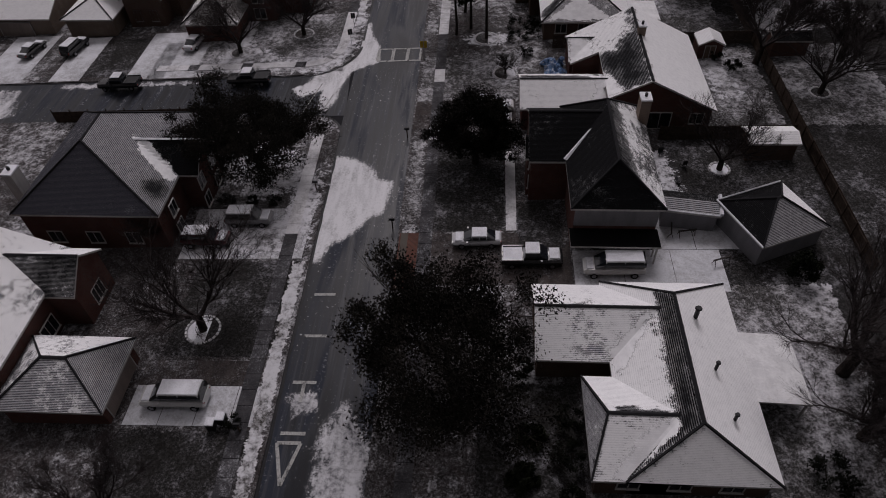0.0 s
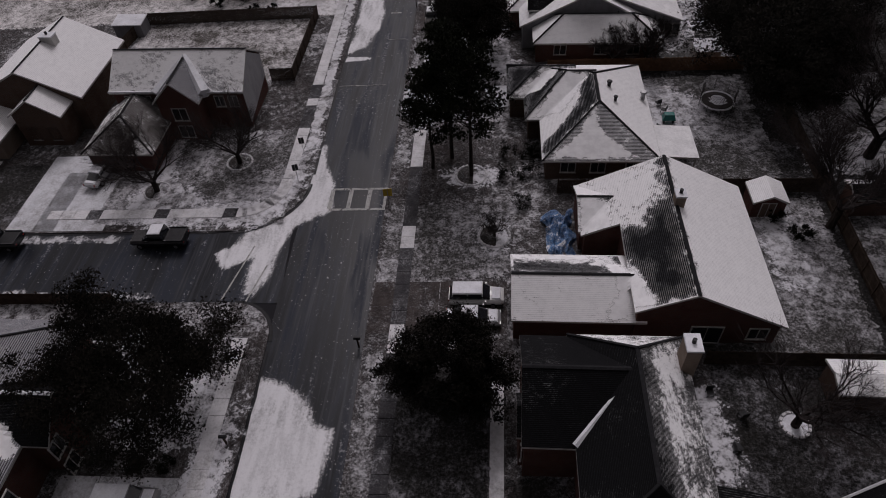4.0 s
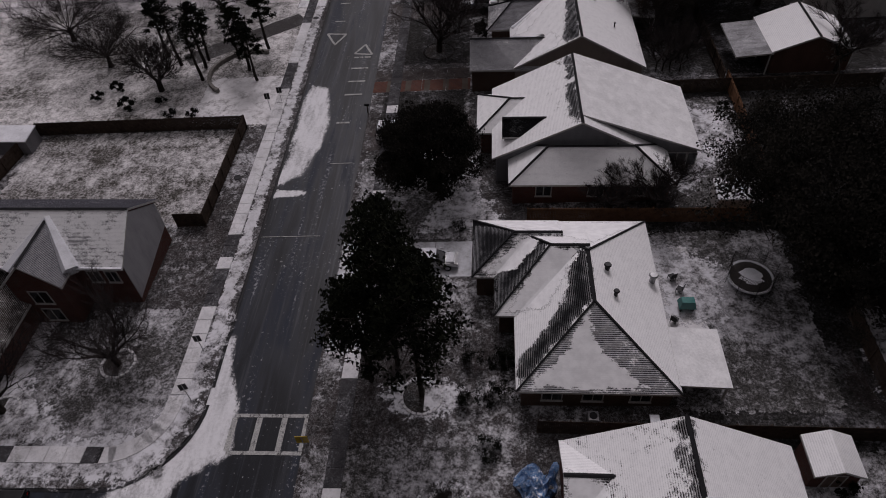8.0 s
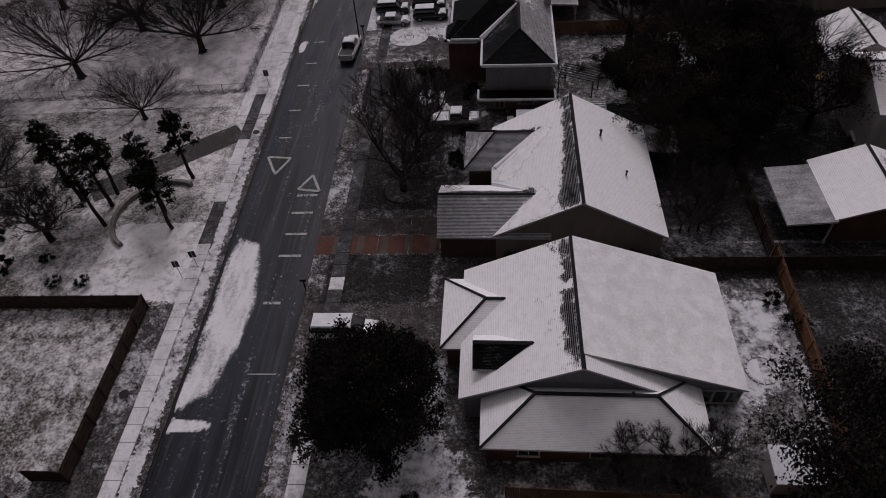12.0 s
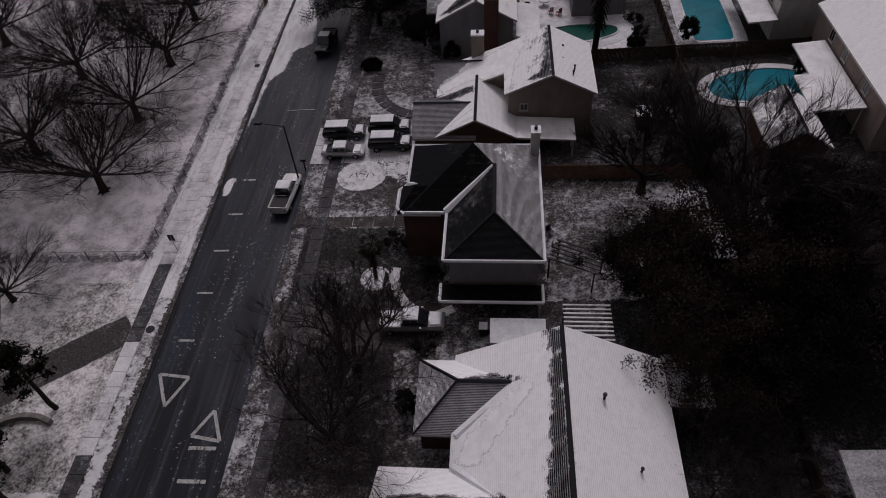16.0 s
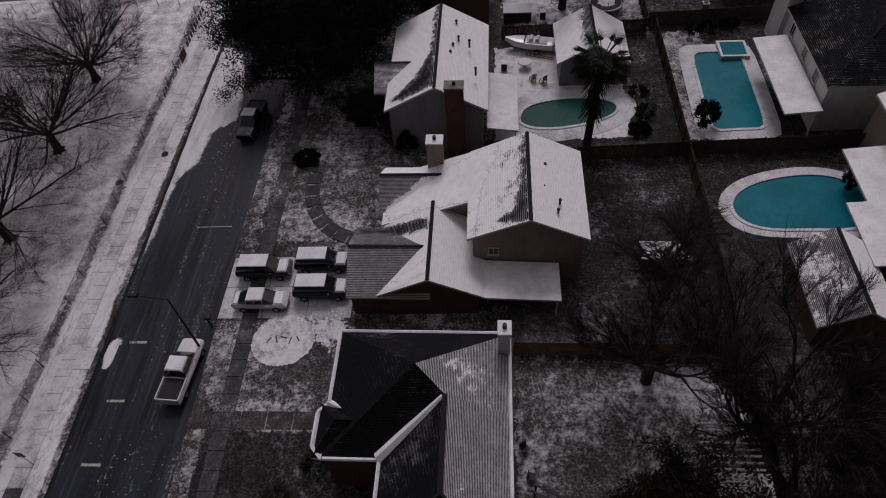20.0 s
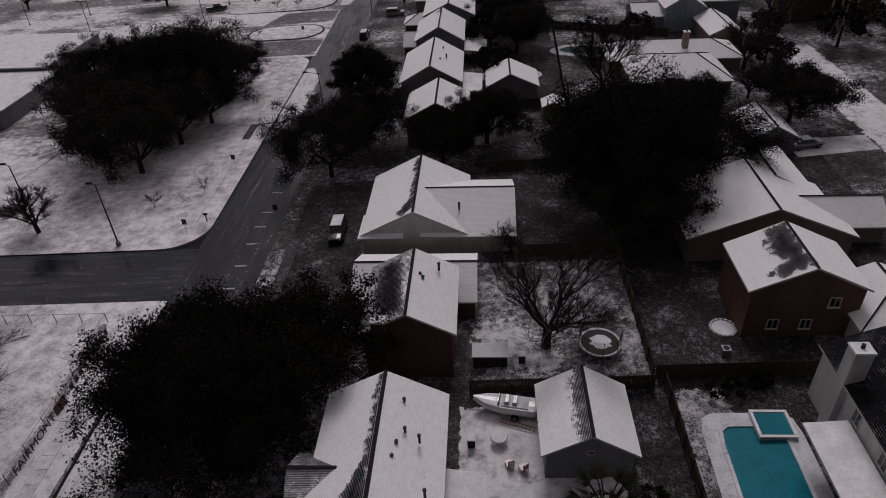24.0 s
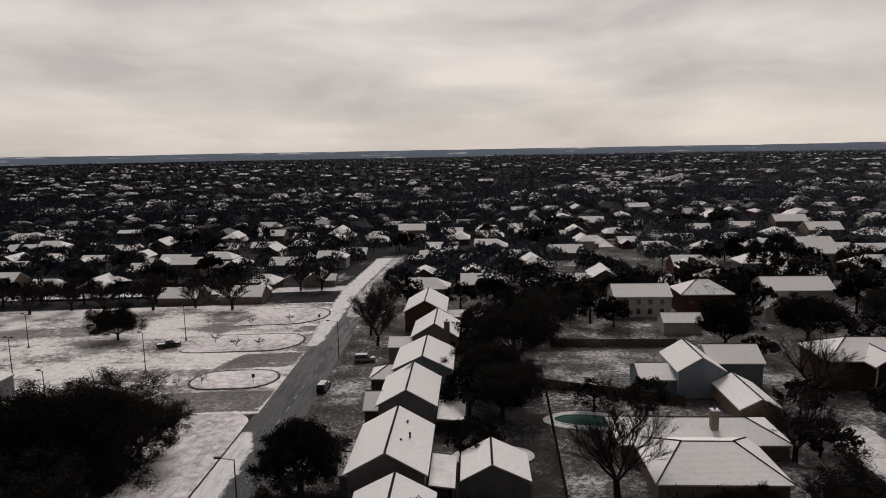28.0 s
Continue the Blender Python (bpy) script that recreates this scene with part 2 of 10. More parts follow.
def roof_material(name, dark, light):
    """Shingles under snow. The object's colour says how it lies: red: the share covered, green: how bare the ridge is, blue: how bare the eaves are; below one, alpha tells of even ribbed frost."""
    m = Nodes(name, 0.85)
    info = m.n.new("ShaderNodeObjectInfo")
    sep = m.n.new("ShaderNodeSeparateColor")
    m.l.new(info.outputs["Color"], sep.inputs[0])
    gen = m.n.new("ShaderNodeSeparateXYZ")
    m.l.new(m.n.new("ShaderNodeTexCoord").outputs["Generated"], gen.inputs[0])
    x, y, z = m.xyz()
    big = m.noise(0.28, 4, 0.6)
    mid = m.noise(1.6, 5, 0.65, stretch=(1, 1, 2.2))
    fine = m.noise(9.0, 4, 0.7)
    saw = m.math("FRACT", m.math("MULTIPLY", z, 15.0))
    f = m.math("ADD", m.math("MULTIPLY", big, 0.42), m.math("MULTIPLY", mid, 0.32))
    f = m.math("ADD", f, m.math("MULTIPLY", fine, 0.26))
    f = m.math("ADD", f, m.math("MULTIPLY", m.math("SUBTRACT", saw, 0.5), 0.06))
    bare = m.math("MULTIPLY", m.span(gen.outputs[2], 0.55, 1.0), sep.outputs[1])
    low = m.math("MULTIPLY", m.span(gen.outputs[2], 0.45, 0.0), sep.outputs[2])
    cover = m.math("SUBTRACT", m.math("SUBTRACT", sep.outputs[0], bare), low)
    edge = m.math("ADD", 0.5, m.math("MULTIPLY", m.math("SUBTRACT", 0.5, cover), 0.5))
    over = m.math("SUBTRACT", f, edge)
    mask = m.span(over, -0.03, 0.03)
    dust = m.math("MULTIPLY", m.span(m.math("ADD", over, m.math("MULTIPLY", m.math("SUBTRACT", saw, 0.5), 0.16)), -0.13, 0.06), m.span(m.math("ADD", m.math("MULTIPLY", saw, 0.5), m.math("MULTIPLY", fine, 0.5)), 0.35, 0.7, 0.04, 0.4))
    mask = m.math("MAXIMUM", mask, dust)
    tone = m.math("ADD", m.math("MULTIPLY", fine, 0.6), m.math("MULTIPLY", saw, 0.4))
    base = m.mix(m.span(tone, 0.25, 0.75), dark, light)
    frost = m.math("MULTIPLY", m.span(m.math("ADD", m.math("MULTIPLY", saw, 0.45), m.math("MULTIPLY", m.noise(5.0, 4, 0.75), 0.55)), 0.60, 0.80), 0.018)
    base = m.mix(frost, base, (0.55, 0.55, 0.58))
    ribs = m.span(m.math("ADD", m.math("MULTIPLY", saw, 0.5), m.math("ADD", m.math("MULTIPLY", mid, 0.3), m.math("MULTIPLY", fine, 0.2))), 0.36, 0.66, 0.1, 1.0)
    base = m.mix(m.math("MULTIPLY", ribs, m.math("SUBTRACT", 1.0, info.outputs["Alpha"])), base, (0.6, 0.6, 0.63))
    lie = m.math("ADD", m.math("MULTIPLY", mid, 0.4), m.math("ADD", m.math("MULTIPLY", fine, 0.35), m.math("MULTIPLY", saw, 0.25)))
    white = m.mix(m.span(lie, 0.3, 0.6), (0.66, 0.66, 0.68), (0.86, 0.86, 0.875))
    white = m.mix(m.span(m.noise(3.3, 3, 0.7), 0.66, 0.72, 0.0, 0.5), white, (0.35, 0.35, 0.37))
    relief = m.math("ADD", m.math("MULTIPLY", saw, 0.5), m.math("MULTIPLY", fine, 0.5))
    return m.done(m.mix(mask, base, white), bump=relief, strength=0.3, distance=0.02)


def brick_material(name, a, b, mortar):
    m = Nodes(name, 0.85)
    x, y, z = m.xyz()
    t = m.n.new("ShaderNodeTexBrick")
    t.inputs["Scale"].default_value, t.inputs["Mortar Size"].default_value = 1.0, 0.012
    t.inputs["Brick Width"].default_value, t.inputs["Row Height"].default_value = 0.22, 0.075
    for k, c in (("Color1", a), ("Color2", b), ("Mortar", mortar)):
        t.inputs[k].default_value = (*c, 1)
    co = m.n.new("ShaderNodeCombineXYZ")
    m.l.new(m.math("ADD", x, y), co.inputs[0])
    m.l.new(z, co.inputs[1])
    m.l.new(co.outputs[0], t.inputs["Vector"])
    dirt = m.span(m.noise(0.7, 5, 0.6), 0.35, 0.7, 0.0, 0.45)
    return m.done(m.mix(dirt, t.outputs[0], tuple(c * 0.5 for c in a)), bump=t.outputs[1], strength=0.3, distance=0.01)


def siding_material(name, color):
    m = Nodes(name, 0.6)
    x, y, z = m.xyz()
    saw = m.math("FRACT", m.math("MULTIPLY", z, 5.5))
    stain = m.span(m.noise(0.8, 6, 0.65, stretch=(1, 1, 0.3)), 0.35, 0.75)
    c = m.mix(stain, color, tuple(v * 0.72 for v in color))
    # a darker line along the bottom edge of every course
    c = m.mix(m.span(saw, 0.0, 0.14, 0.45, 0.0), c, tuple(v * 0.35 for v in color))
    return m.done(c, bump=saw, strength=0.5, distance=0.02)


def leaf_material(name, a, b, rough=0.6):
    m = Nodes(name, rough, spec=0.04)
    r = m.geo.outputs["Random Per Island"]
    big = m.span(m.noise(0.5, 3, 0.5, obj=True), 0.3, 0.7)
    f = m.math("ADD", m.math("MULTIPLY", r, 0.55), m.math("MULTIPLY", big, 0.45))
    return m.done(m.mix(f, a, b))


def bark_material(name, a, b):
    m = Nodes(name, 0.9)
    f = m.noise(6.0, 5, 0.7, stretch=(1, 1, 0.25), obj=True)
    return m.done(m.mix(m.span(f, 0.35, 0.65), a, b), bump=f, strength=0.6, distance=0.03)


def road_material(name="wet_asphalt", along=(1.0, 0.06, 1.0), wet=0.0):
    m = Nodes(name, 0.5, spec=0.24)
    n = m.noise(0.3, 4, 0.55, stretch=(along[0], along[1] * 4, 1.0), distort=0.4)
    n2 = m.noise(1.1, 5, 0.65, stretch=along)
    grain = m.noise(22.0, 3, 0.7)
    f = m.math("ADD", m.math("MULTIPLY", n, 0.5), m.math("MULTIPLY", n2, 0.5))
    dry_sheen = m.span(f, 0.40, 0.64)
    # drier streaks, with a blue sheen of sky painted into their colour
    c = m.mix(dry_sheen, (0.003, 0.004, 0.007), (0.015, 0.020, 0.034))
    c = m.mix(m.span(grain, 0.45, 0.75, 0.0, 0.25), c, (0.04, 0.042, 0.048))
    ruts = m.noise(2.6, 4, 0.6, stretch=(along[0], along[1] * 0.5, 1.0))
    c = m.mix(m.span(ruts, 0.52, 0.68, 0.0, 0.5), c, (0.05, 0.053, 0.064))
    slush = m.span(m.math("ADD", m.math("MULTIPLY", n2, 0.5), m.math("MULTIPLY", m.noise(3.2, 5, 0.75), 0.5)), 0.575, 0.65)
    c = m.mix(m.math("MULTIPLY", slush, 0.42), c, (0.5, 0.5, 0.53))
    crumbs = m.math("MULTIPLY", m.span(m.noise(4.2, 2, 0.6), 0.67, 0.72), m.span(m.noise(0.16, 3, 0.6), 0.46, 0.62))
    c = m.mix(m.math("MULTIPLY", crumbs, 0.75), c, (0.6, 0.6, 0.63))
    return m.done(c, m.span(dry_sheen, 0.0, 1.0, 0.30 - wet, 0.68 - wet), bump=grain, strength=0.22, distance=0.01)


M = {}
M["asphalt"] = road_material()
M["asphalt_wet"] = road_material("wet_crossing_asphalt", (0.06, 1.0, 1.0), 0.16)
M["lawn"] = snowy("snowy_lawn", (0.013, 0.0108, 0.0102), (0.034, 0.027, 0.026), 0.36, soft=0.13, big=0.10, fine=1.2, grit=4.5, tint=(0.58, 0.58, 0.61))
M["lawn_bare"] = snowy("thinly_frosted_lawn", (0.012, 0.011, 0.010), (0.025, 0.023, 0.021), 0.20, soft=0.2, big=0.2, fine=2.0, grit=6.0, tint=(0.5, 0.5, 0.53))
M["park"] = snowy("snow_covered_park_grass", (0.10, 0.092, 0.092), (0.20, 0.185, 0.18), 0.74, soft=0.26, big=0.06, fine=0.7, grit=4.0, tint=(0.82, 0.79, 0.82))
M["walk"] = snowy("snowy_concrete_walk", (0.12, 0.118, 0.12), (0.24, 0.235, 0.235), 0.84, soft=0.24, big=0.25, fine=1.2, grit=5.0, tint=(0.71, 0.705, 0.73))
M["walk_bare"] = snowy("wet_concrete_walk", (0.028, 0.027, 0.030), (0.055, 0.053, 0.057), 0.10, soft=0.2, big=0.3, fine=1.6, grit=6.0)
M["drive"] = snowy("wet_concrete_drive", (0.026, 0.021, 0.020), (0.055, 0.045, 0.042), 0.10, soft=0.25, big=0.25, fine=1.3, grit=6.0)
M["drive_snow"] = snowy("snow_covered_drive", (0.16, 0.15, 0.15), (0.24, 0.23, 0.23), 0.80, soft=0.25, big=0.18, fine=1.0, grit=5.0, tint=(0.66, 0.67, 0.71))
M["brick_drive"] = brick_material("red_paving_bricks", (0.13, 0.060, 0.045), (0.09, 0.045, 0.038), (0.10, 0.09, 0.08))
M["snow"] = snowy("packed_snow", (0.55, 0.55, 0.58), (0.62, 0.62, 0.65), 0.85, big=0.4, fine=2.0)
M["flat_snow"] = snowy("snow_on_flat_roof", (0.60, 0.60, 0.62), (0.68, 0.68, 0.70), 0.9, soft=0.4, big=0.3, fine=1.2, grit=5.0, tint=(0.84, 0.84, 0.855))
M["flat_thin"] = snowy("thin_snow_on_metal_roof", (0.12, 0.12, 0.125), (0.2, 0.2, 0.21), 0.45, soft=0.3, big=0.3, fine=1.6, grit=6.0, tint=(0.6, 0.6, 0.63), streak=(0.3, 1.0, 1.0))
M["kerb"] = snowy("kerb_concrete", (0.030, 0.028, 0.027), (0.07, 0.066, 0.062), 0.22, big=0.3, fine=1.5)
m = Nodes("worn_road_paint", 0.7)
m.put(m.b.inputs["Alpha"], m.span(m.noise(1.6, 5, 0.7, stretch=(1.0, 0.5, 1.0)), 0.30, 0.52, 0.12, 0.95))
M["paint"] = m.done(m.mix(m.span(m.noise(9.0, 4, 0.7), 0.3, 0.7), (0.26, 0.26, 0.26), (0.52, 0.52, 0.51)))
M["yellow_paint"] = plain("worn_yellow_paint", (0.5, 0.33, 0.06), 0.7, vary=0.4)
M["drift"] = roof_layer_material("drifted_roof_snow", True)
M["thawed"] = roof_layer_material("thawed_shingles", False)
M["roof_black"] = roof_material("charcoal_shingles", (0.003, 0.003, 0.0035), (0.010, 0.010, 0.0115))
M["roof_grey"] = roof_material("grey_shingles", (0.022, 0.022, 0.028), (0.07, 0.07, 0.085))
M["roof_brown"] = roof_material("brown_shingles", (0.022, 0.018, 0.016), (0.06, 0.052, 0.048))
M["brick_red"] = brick_material("red_brick", (0.125, 0.045, 0.034), (0.085, 0.032, 0.028), (0.10, 0.09, 0.085))
M["brick_brown"] = brick_material("brown_brick", (0.105, 0.060, 0.042), (0.075, 0.042, 0.032), (0.11, 0.10, 0.09))
M["brick_tan"] = brick_material("tan_brick", (0.24, 0.18, 0.14), (0.18, 0.135, 0.105), (0.22, 0.2, 0.18))
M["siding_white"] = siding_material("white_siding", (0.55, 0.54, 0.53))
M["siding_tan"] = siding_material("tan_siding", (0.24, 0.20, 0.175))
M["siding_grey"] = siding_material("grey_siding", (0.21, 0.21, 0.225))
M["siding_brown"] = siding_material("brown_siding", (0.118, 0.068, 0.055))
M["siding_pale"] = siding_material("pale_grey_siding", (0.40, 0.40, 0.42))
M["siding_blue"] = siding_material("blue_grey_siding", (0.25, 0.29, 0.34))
M["trim"] = plain("painted_trim", (0.42, 0.41, 0.40), 0.5, vary=0.2)
M["trim_white"] = plain("white_snowy_trim", (0.62, 0.62, 0.63), 0.5, vary=0.2)
M["trim_dark"] = plain("dark_trim", (0.045, 0.040, 0.038), 0.6)
M["ridge"] = plain("dark_ridge_cap", (0.018, 0.018, 0.020), 0.9, vary=0.4, scale=6)
M["glass"] = plain("dark_window_glass", (0.012, 0.014, 0.018), 0.08, vary=0.2, spec=0.7)
M["door"] = plain("painted_door", (0.14, 0.10, 0.08), 0.5)
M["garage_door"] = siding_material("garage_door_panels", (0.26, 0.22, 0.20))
M["metal"] = plain("galvanised_metal", (0.30, 0.30, 0.31), 0.45, 0.8)
M["dark_metal"] = plain("dark_metal", (0.03, 0.03, 0.032), 0.5, 0.5)
M["fence"] = plain("weathered_fence_boards", (0.052, 0.038, 0.030), 0.85, vary=0.5, scale=2.0)
M["fence_tan"] = plain("tan_fence_boards", (0.16, 0.085, 0.048), 0.8, vary=0.4, scale=2.0)
M["oak_leaf"] = leaf_material("evergreen_oak_leaves", (0.004, 0.004, 0.0036), (0.021, 0.0185, 0.0155))
M["pine_leaf"] = leaf_material("pine_needles", (0.003, 0.004, 0.003), (0.015, 0.017, 0.01))
M["brown_leaf"] = leaf_material("dead_brown_leaves", (0.008, 0.006, 0.005), (0.03, 0.022, 0.018))
M["palm_leaf"] = leaf_material("palm_fronds", (0.005, 0.006, 0.004), (0.02, 0.022, 0.014))
M["hedge_leaf"] = leaf_material("hedge_leaves", (0.003, 0.004, 0.003), (0.014, 0.015, 0.011))
M["bark"] = bark_material("bark", (0.016, 0.013, 0.012), (0.045, 0.038, 0.034))
M["twig"] = bark_material("twigs", (0.020, 0.016, 0.016), (0.05, 0.042, 0.042))
M["stone"] = plain("grey_stone", (0.18, 0.17, 0.16), 0.85, vary=0.4, scale=2)
M["mulch"] = snowy("dark_mulch", (0.012, 0.010, 0.009), (0.03, 0.024, 0.02), 0.15, big=0.5)
M["pool_blue"] = plain("pool_water_blue", (0.007, 0.15, 0.20), 0.25, vary=0.2, scale=0.4, spec=0.12)
M["pool_green"] = plain("pool_water_green", (0.014, 0.075, 0.062), 0.3, vary=0.25, scale=0.4, spec=0.03)
M["tyre"] = plain("tyre_rubber", (0.012, 0.012, 0.013), 0.9)
M["tarp"] = snowy("blue_tarpaulin", (0.010, 0.035, 0.10), (0.07, 0.19, 0.40), 0.34, soft=0.06, big=0.9, fine=2.4, grit=7.0, rough=0.4)
M["red_brick_plain"] = M["brick_red"]
for n_, c_ in dict(black=(0.012, 0.012, 0.014), grey=(0.20, 0.20, 0.21), silver=(0.42, 0.42, 0.44), white=(0.62, 0.62, 0.62), red=(0.16, 0.02, 0.02), maroon=(0.06, 0.015, 0.02), blue=(0.03, 0.05, 0.11), yellow=(0.5, 0.34, 0.02), teal=(0.02, 0.16, 0.15)).items():
    M["car_" + n_] = plain("car_paint_" + n_, c_, 0.25, 0.0, vary=0.08, spec=0.6)


# ---- mesh helpers ----
SLOPE = 0.0323


def gz(x):
    """The height of the ground, which rises gently to the east."""
    return SLOPE * max(-120.0, min(140.0, x))


def mesh(name, verts, faces, mats, slots=None, smooth=False):
    me = bpy.data.meshes.new(name)
    me.from_pydata([tuple(v) for v in verts], [], [tuple(f) for f in faces])
    for m in mats if isinstance(mats, (list, tuple)) else [mats]:
        me.materials.append(m)
    if slots:
        me.polygons.foreach_set("material_index", slots)
    if smooth:
        me.polygons.foreach_set("use_smooth", [True] * len(me.polygons))
    me.update()
    return me


def thing(name, x, y, label, category, group="", z=None, turn=0.0, kind=""):
    ob = new(name)
    ob.empty_display_size = 0.3
    ob.matrix_world = pose(x, y, gz(x) if z is None else z, 0, 0, turn)
    return tagged(ob, label, category, group, kind)


def part(name, data, parent, label="", color=None, at=None):
    """Links a mesh under a thing or a part; its vertices are in the thing's own space."""
    ob = new(name, data)
    ob.parent = parent
    if at is not None:
        ob.matrix_basis = at
    if label:
        ob["label"] = label
    if color:
        ob.color = (*color, 1)[:4]
    return ob


def single(name, data, x, y, label, category, group="", z=None, turn=0.0, kind=""):
    ob = new(name, data)
    ob.matrix_world = pose(x, y, gz(x) if z is None else z, 0, 0, turn)
    return tagged(ob, label, category, group, kind)


class Build:
    """Gathers boxes, prisms and tubes into one mesh."""

    def __init__(self):
        self.v, self.f, self.s = [], [], []

    def add(self, verts, faces, slot=0):
        k = len(self.v)
        self.v += [tuple(p) for p in verts]
        self.f += [tuple(i + k for i in f) for f in faces]
        self.s += [slot] * len(faces)
        return self

    def box(self, x0, x1, y0, y1, z0, z1, slot=0, inset=0.0):
        """A box; inset: how much its top draws in on all sides."""
        i = inset
        v = [(x0, y0, z0), (x1, y0, z0), (x1, y1, z0), (x0, y1, z0), (x0 + i, y0 + i, z1), (x1 - i, y0 + i, z1), (x1 - i, y1 - i, z1), (x0 + i, y1 - i, z1)]
        return self.add(v, [(3, 2, 1, 0), (4, 5, 6, 7), (0, 1, 5, 4), (1, 2, 6, 5), (2, 3, 7, 6), (3, 0, 4, 7)], slot)

    def slab(self, outline, z0, z1, slot=0, side=None, slope=False):
        """A prism over an outline; slope: it lies on the sloping ground."""
        n = len(outline)
        up = [(x, y, (gz(x) if slope else 0) + z1) for x, y in outline]
        dn = [(x, y, (gz(x) if slope else 0) + z0) for x, y in outline]
        self.add(up + dn, [tuple(range(n))], slot)
        self.add(up + dn, [(j, i, n + i, n + j) for i, j in ((k, (k + 1) % n) for k in range(n))], slot if side is None else side)
        return self

    def solid(self, top, drop, slot=0, side=0):
        """A flat polygon with a thickness straight down."""
        n = len(top)
        self.add(list(top) + [(x, y, z - drop) for x, y, z in top], [tuple(range(n))], slot)
        self.add(list(top) + [(x, y, z - drop) for x, y, z in top], [(j, i, n + i, n + j) for i, j in ((k, (k + 1) % n) for k in range(n))] + [tuple(range(2 * n - 1, n - 1, -1))], side)
        return self

    def tube(self, a, b, ra, rb, n=6, slot=0, cap=True):
        a, b = Vector(a), Vector(b)
        d = (b - a).normalized()
        u = d.orthogonal().normalized()
        w = d.cross(u)
        ring = [(math.cos(2 * math.pi * k / n), math.sin(2 * math.pi * k / n)) for k in range(n)]
        v = [a + ra * (c * u + s * w) for c, s in ring] + [b + rb * (c * u + s * w) for c, s in ring]
        f = [(k, (k + 1) % n, n + (k + 1) % n, n + k) for k in range(n)]
        if cap:
            f += [tuple(range(n - 1, -1, -1)), tuple(range(n, 2 * n))]
        return self.add(v, f, slot)

    def mesh(self, name, mats, smooth=False):
        return mesh(name, self.v, self.f, mats, self.s, smooth)


# ---- ground, roads and blocks ----
KERB = 0.13


def left_kerb(y):
    return float(np.interp(y, [-60, 20, 60, 120, 150, 200, 250, 300, 345, 375, 420, 480], [-15.5, -16.6, -17.4, -18.3, -19.1, -20.4, -20.8, -21.3, -22.0, -23.5, -27.0, -22.0]))


def right_kerb(y):
    return float(np.interp(y, [-60, 20, 60, 120, 150, 200, 250, 300, 345, 375, 420, 480], [-8.0, -8.5, -8.9, -9.5, -9.9, -10.8, -11.3, -11.8, -12.6, -14.0, -18.0, -12.0]))


def grid_sheet(name, xs, ys, z_of, mat):
    v = [(x, y, z_of(x)) for y in ys for x in xs]
    n = len(xs)
    f = [(j * n + i, j * n + i + 1, (j + 1) * n + i + 1, (j + 1) * n + i) for j in range(len(ys) - 1) for i in range(n - 1)]
    return mesh(name, v, f, mat)


def far_ground():
    m = Nodes("snowy_ground", 0.9)
    n1, n2, n3 = m.noise(0.011, 5, 0.6), m.noise(0.07, 5, 0.65), m.noise(0.6, 4, 0.65)
    f = m.math("ADD", m.math("ADD", m.math("MULTIPLY", n1, 0.35), m.math("MULTIPLY", n2, 0.4)), m.math("MULTIPLY", n3, 0.25))
    x, y, z = m.xyz()
    c = m.mix(m.span(f, 0.53, 0.63), (0.021, 0.021, 0.024), (0.42, 0.425, 0.47))
    return m.done(c)


XS = [-4600, -2500, -1200, -500, -250, -120, 0, 140, 260, 520, 1200, 2500, 4600]
YS = [-600, -200, 0, 200, 400, 700, 1200, 2000, 3200, 4900]
tagged(new("ground", grid_sheet("ground", XS, YS, lambda x: gz(x) - 0.17, far_ground())), "dark winter ground patched with thin snow", "ground", kind="structure")


def lane(name, left, right, y0, y1, z, mat, step=5.0, label="", category="road"):
    """A strip that follows the street between two edges given over y."""
    n = max(2, int((y1 - y0) / step) + 1)
    ys = [y0 + (y1 - y0) * k / (n - 1) for k in range(n)]
    v, f = [], []
    for y in ys:
        for x in (left(y), right(y)):
            v += [(x, y, gz(x) + z)]
    f = [(2 * k, 2 * k + 1, 2 * k + 3, 2 * k + 2) for k in range(n - 1)]
    return tagged(new(name, mesh(name, v, f, mat)), label, category, kind="structure")


ROAD = -KERB
lane("road", lambda y: left_kerb(y) - 0.1, lambda y: right_kerb(y) + 0.1, -60, 480, ROAD, M["asphalt"], label="dark wet asphalt street with slush streaks")


def flat(name, outline, z, mat, label, category, lift=0.0):
    b = Build()
    b.add([(x, y, gz(x) + z) for x, y in outline], [tuple(range(len(outline)))])
    return tagged(new(name, b.mesh(name, mat)), label, category, kind="structure")


flat("side_street", [(-120, 66.2), (-17.4, 66.2), (-18.2, 75.4), (-120, 75.4)], ROAD + 0.006, M["asphalt"], "wet asphalt side street joining the main street", "road")
flat("cross_street", [(-120, 219.4), (-20.4, 219.4), (-20.8, 230.5), (-120, 230.5)], ROAD + 0.006, M["asphalt_wet"], "wet asphalt cross street with standing melt water", "road")


def arc(cx, cy, r, a0, a1, n=8):
    return [(cx + r * math.cos(radians(a0 + (a1 - a0) * k / n)), cy + r * math.sin(radians(a0 + (a1 - a0) * k / n))) for k in range(n + 1)]


def block(name, outline, mat, label, kerb_width=0.16):
    """A raised piece of land inside its kerb."""
    b = Build().slab(outline, -0.5, 0.0, 0, 1, slope=True)
    ob = tagged(new(name, b.mesh(name, [mat, M["kerb"]])), label, "lawn", kind="structure")
    return ob


def edge_line(fn, y0, y1, step=6.0, back=False):
    n = max(1, int(abs(y1 - y0) / step))
    return [(fn(y0 + (y1 - y0) * k / n), y0 + (y1 - y0) * k / n) for k in range(n + 1)]


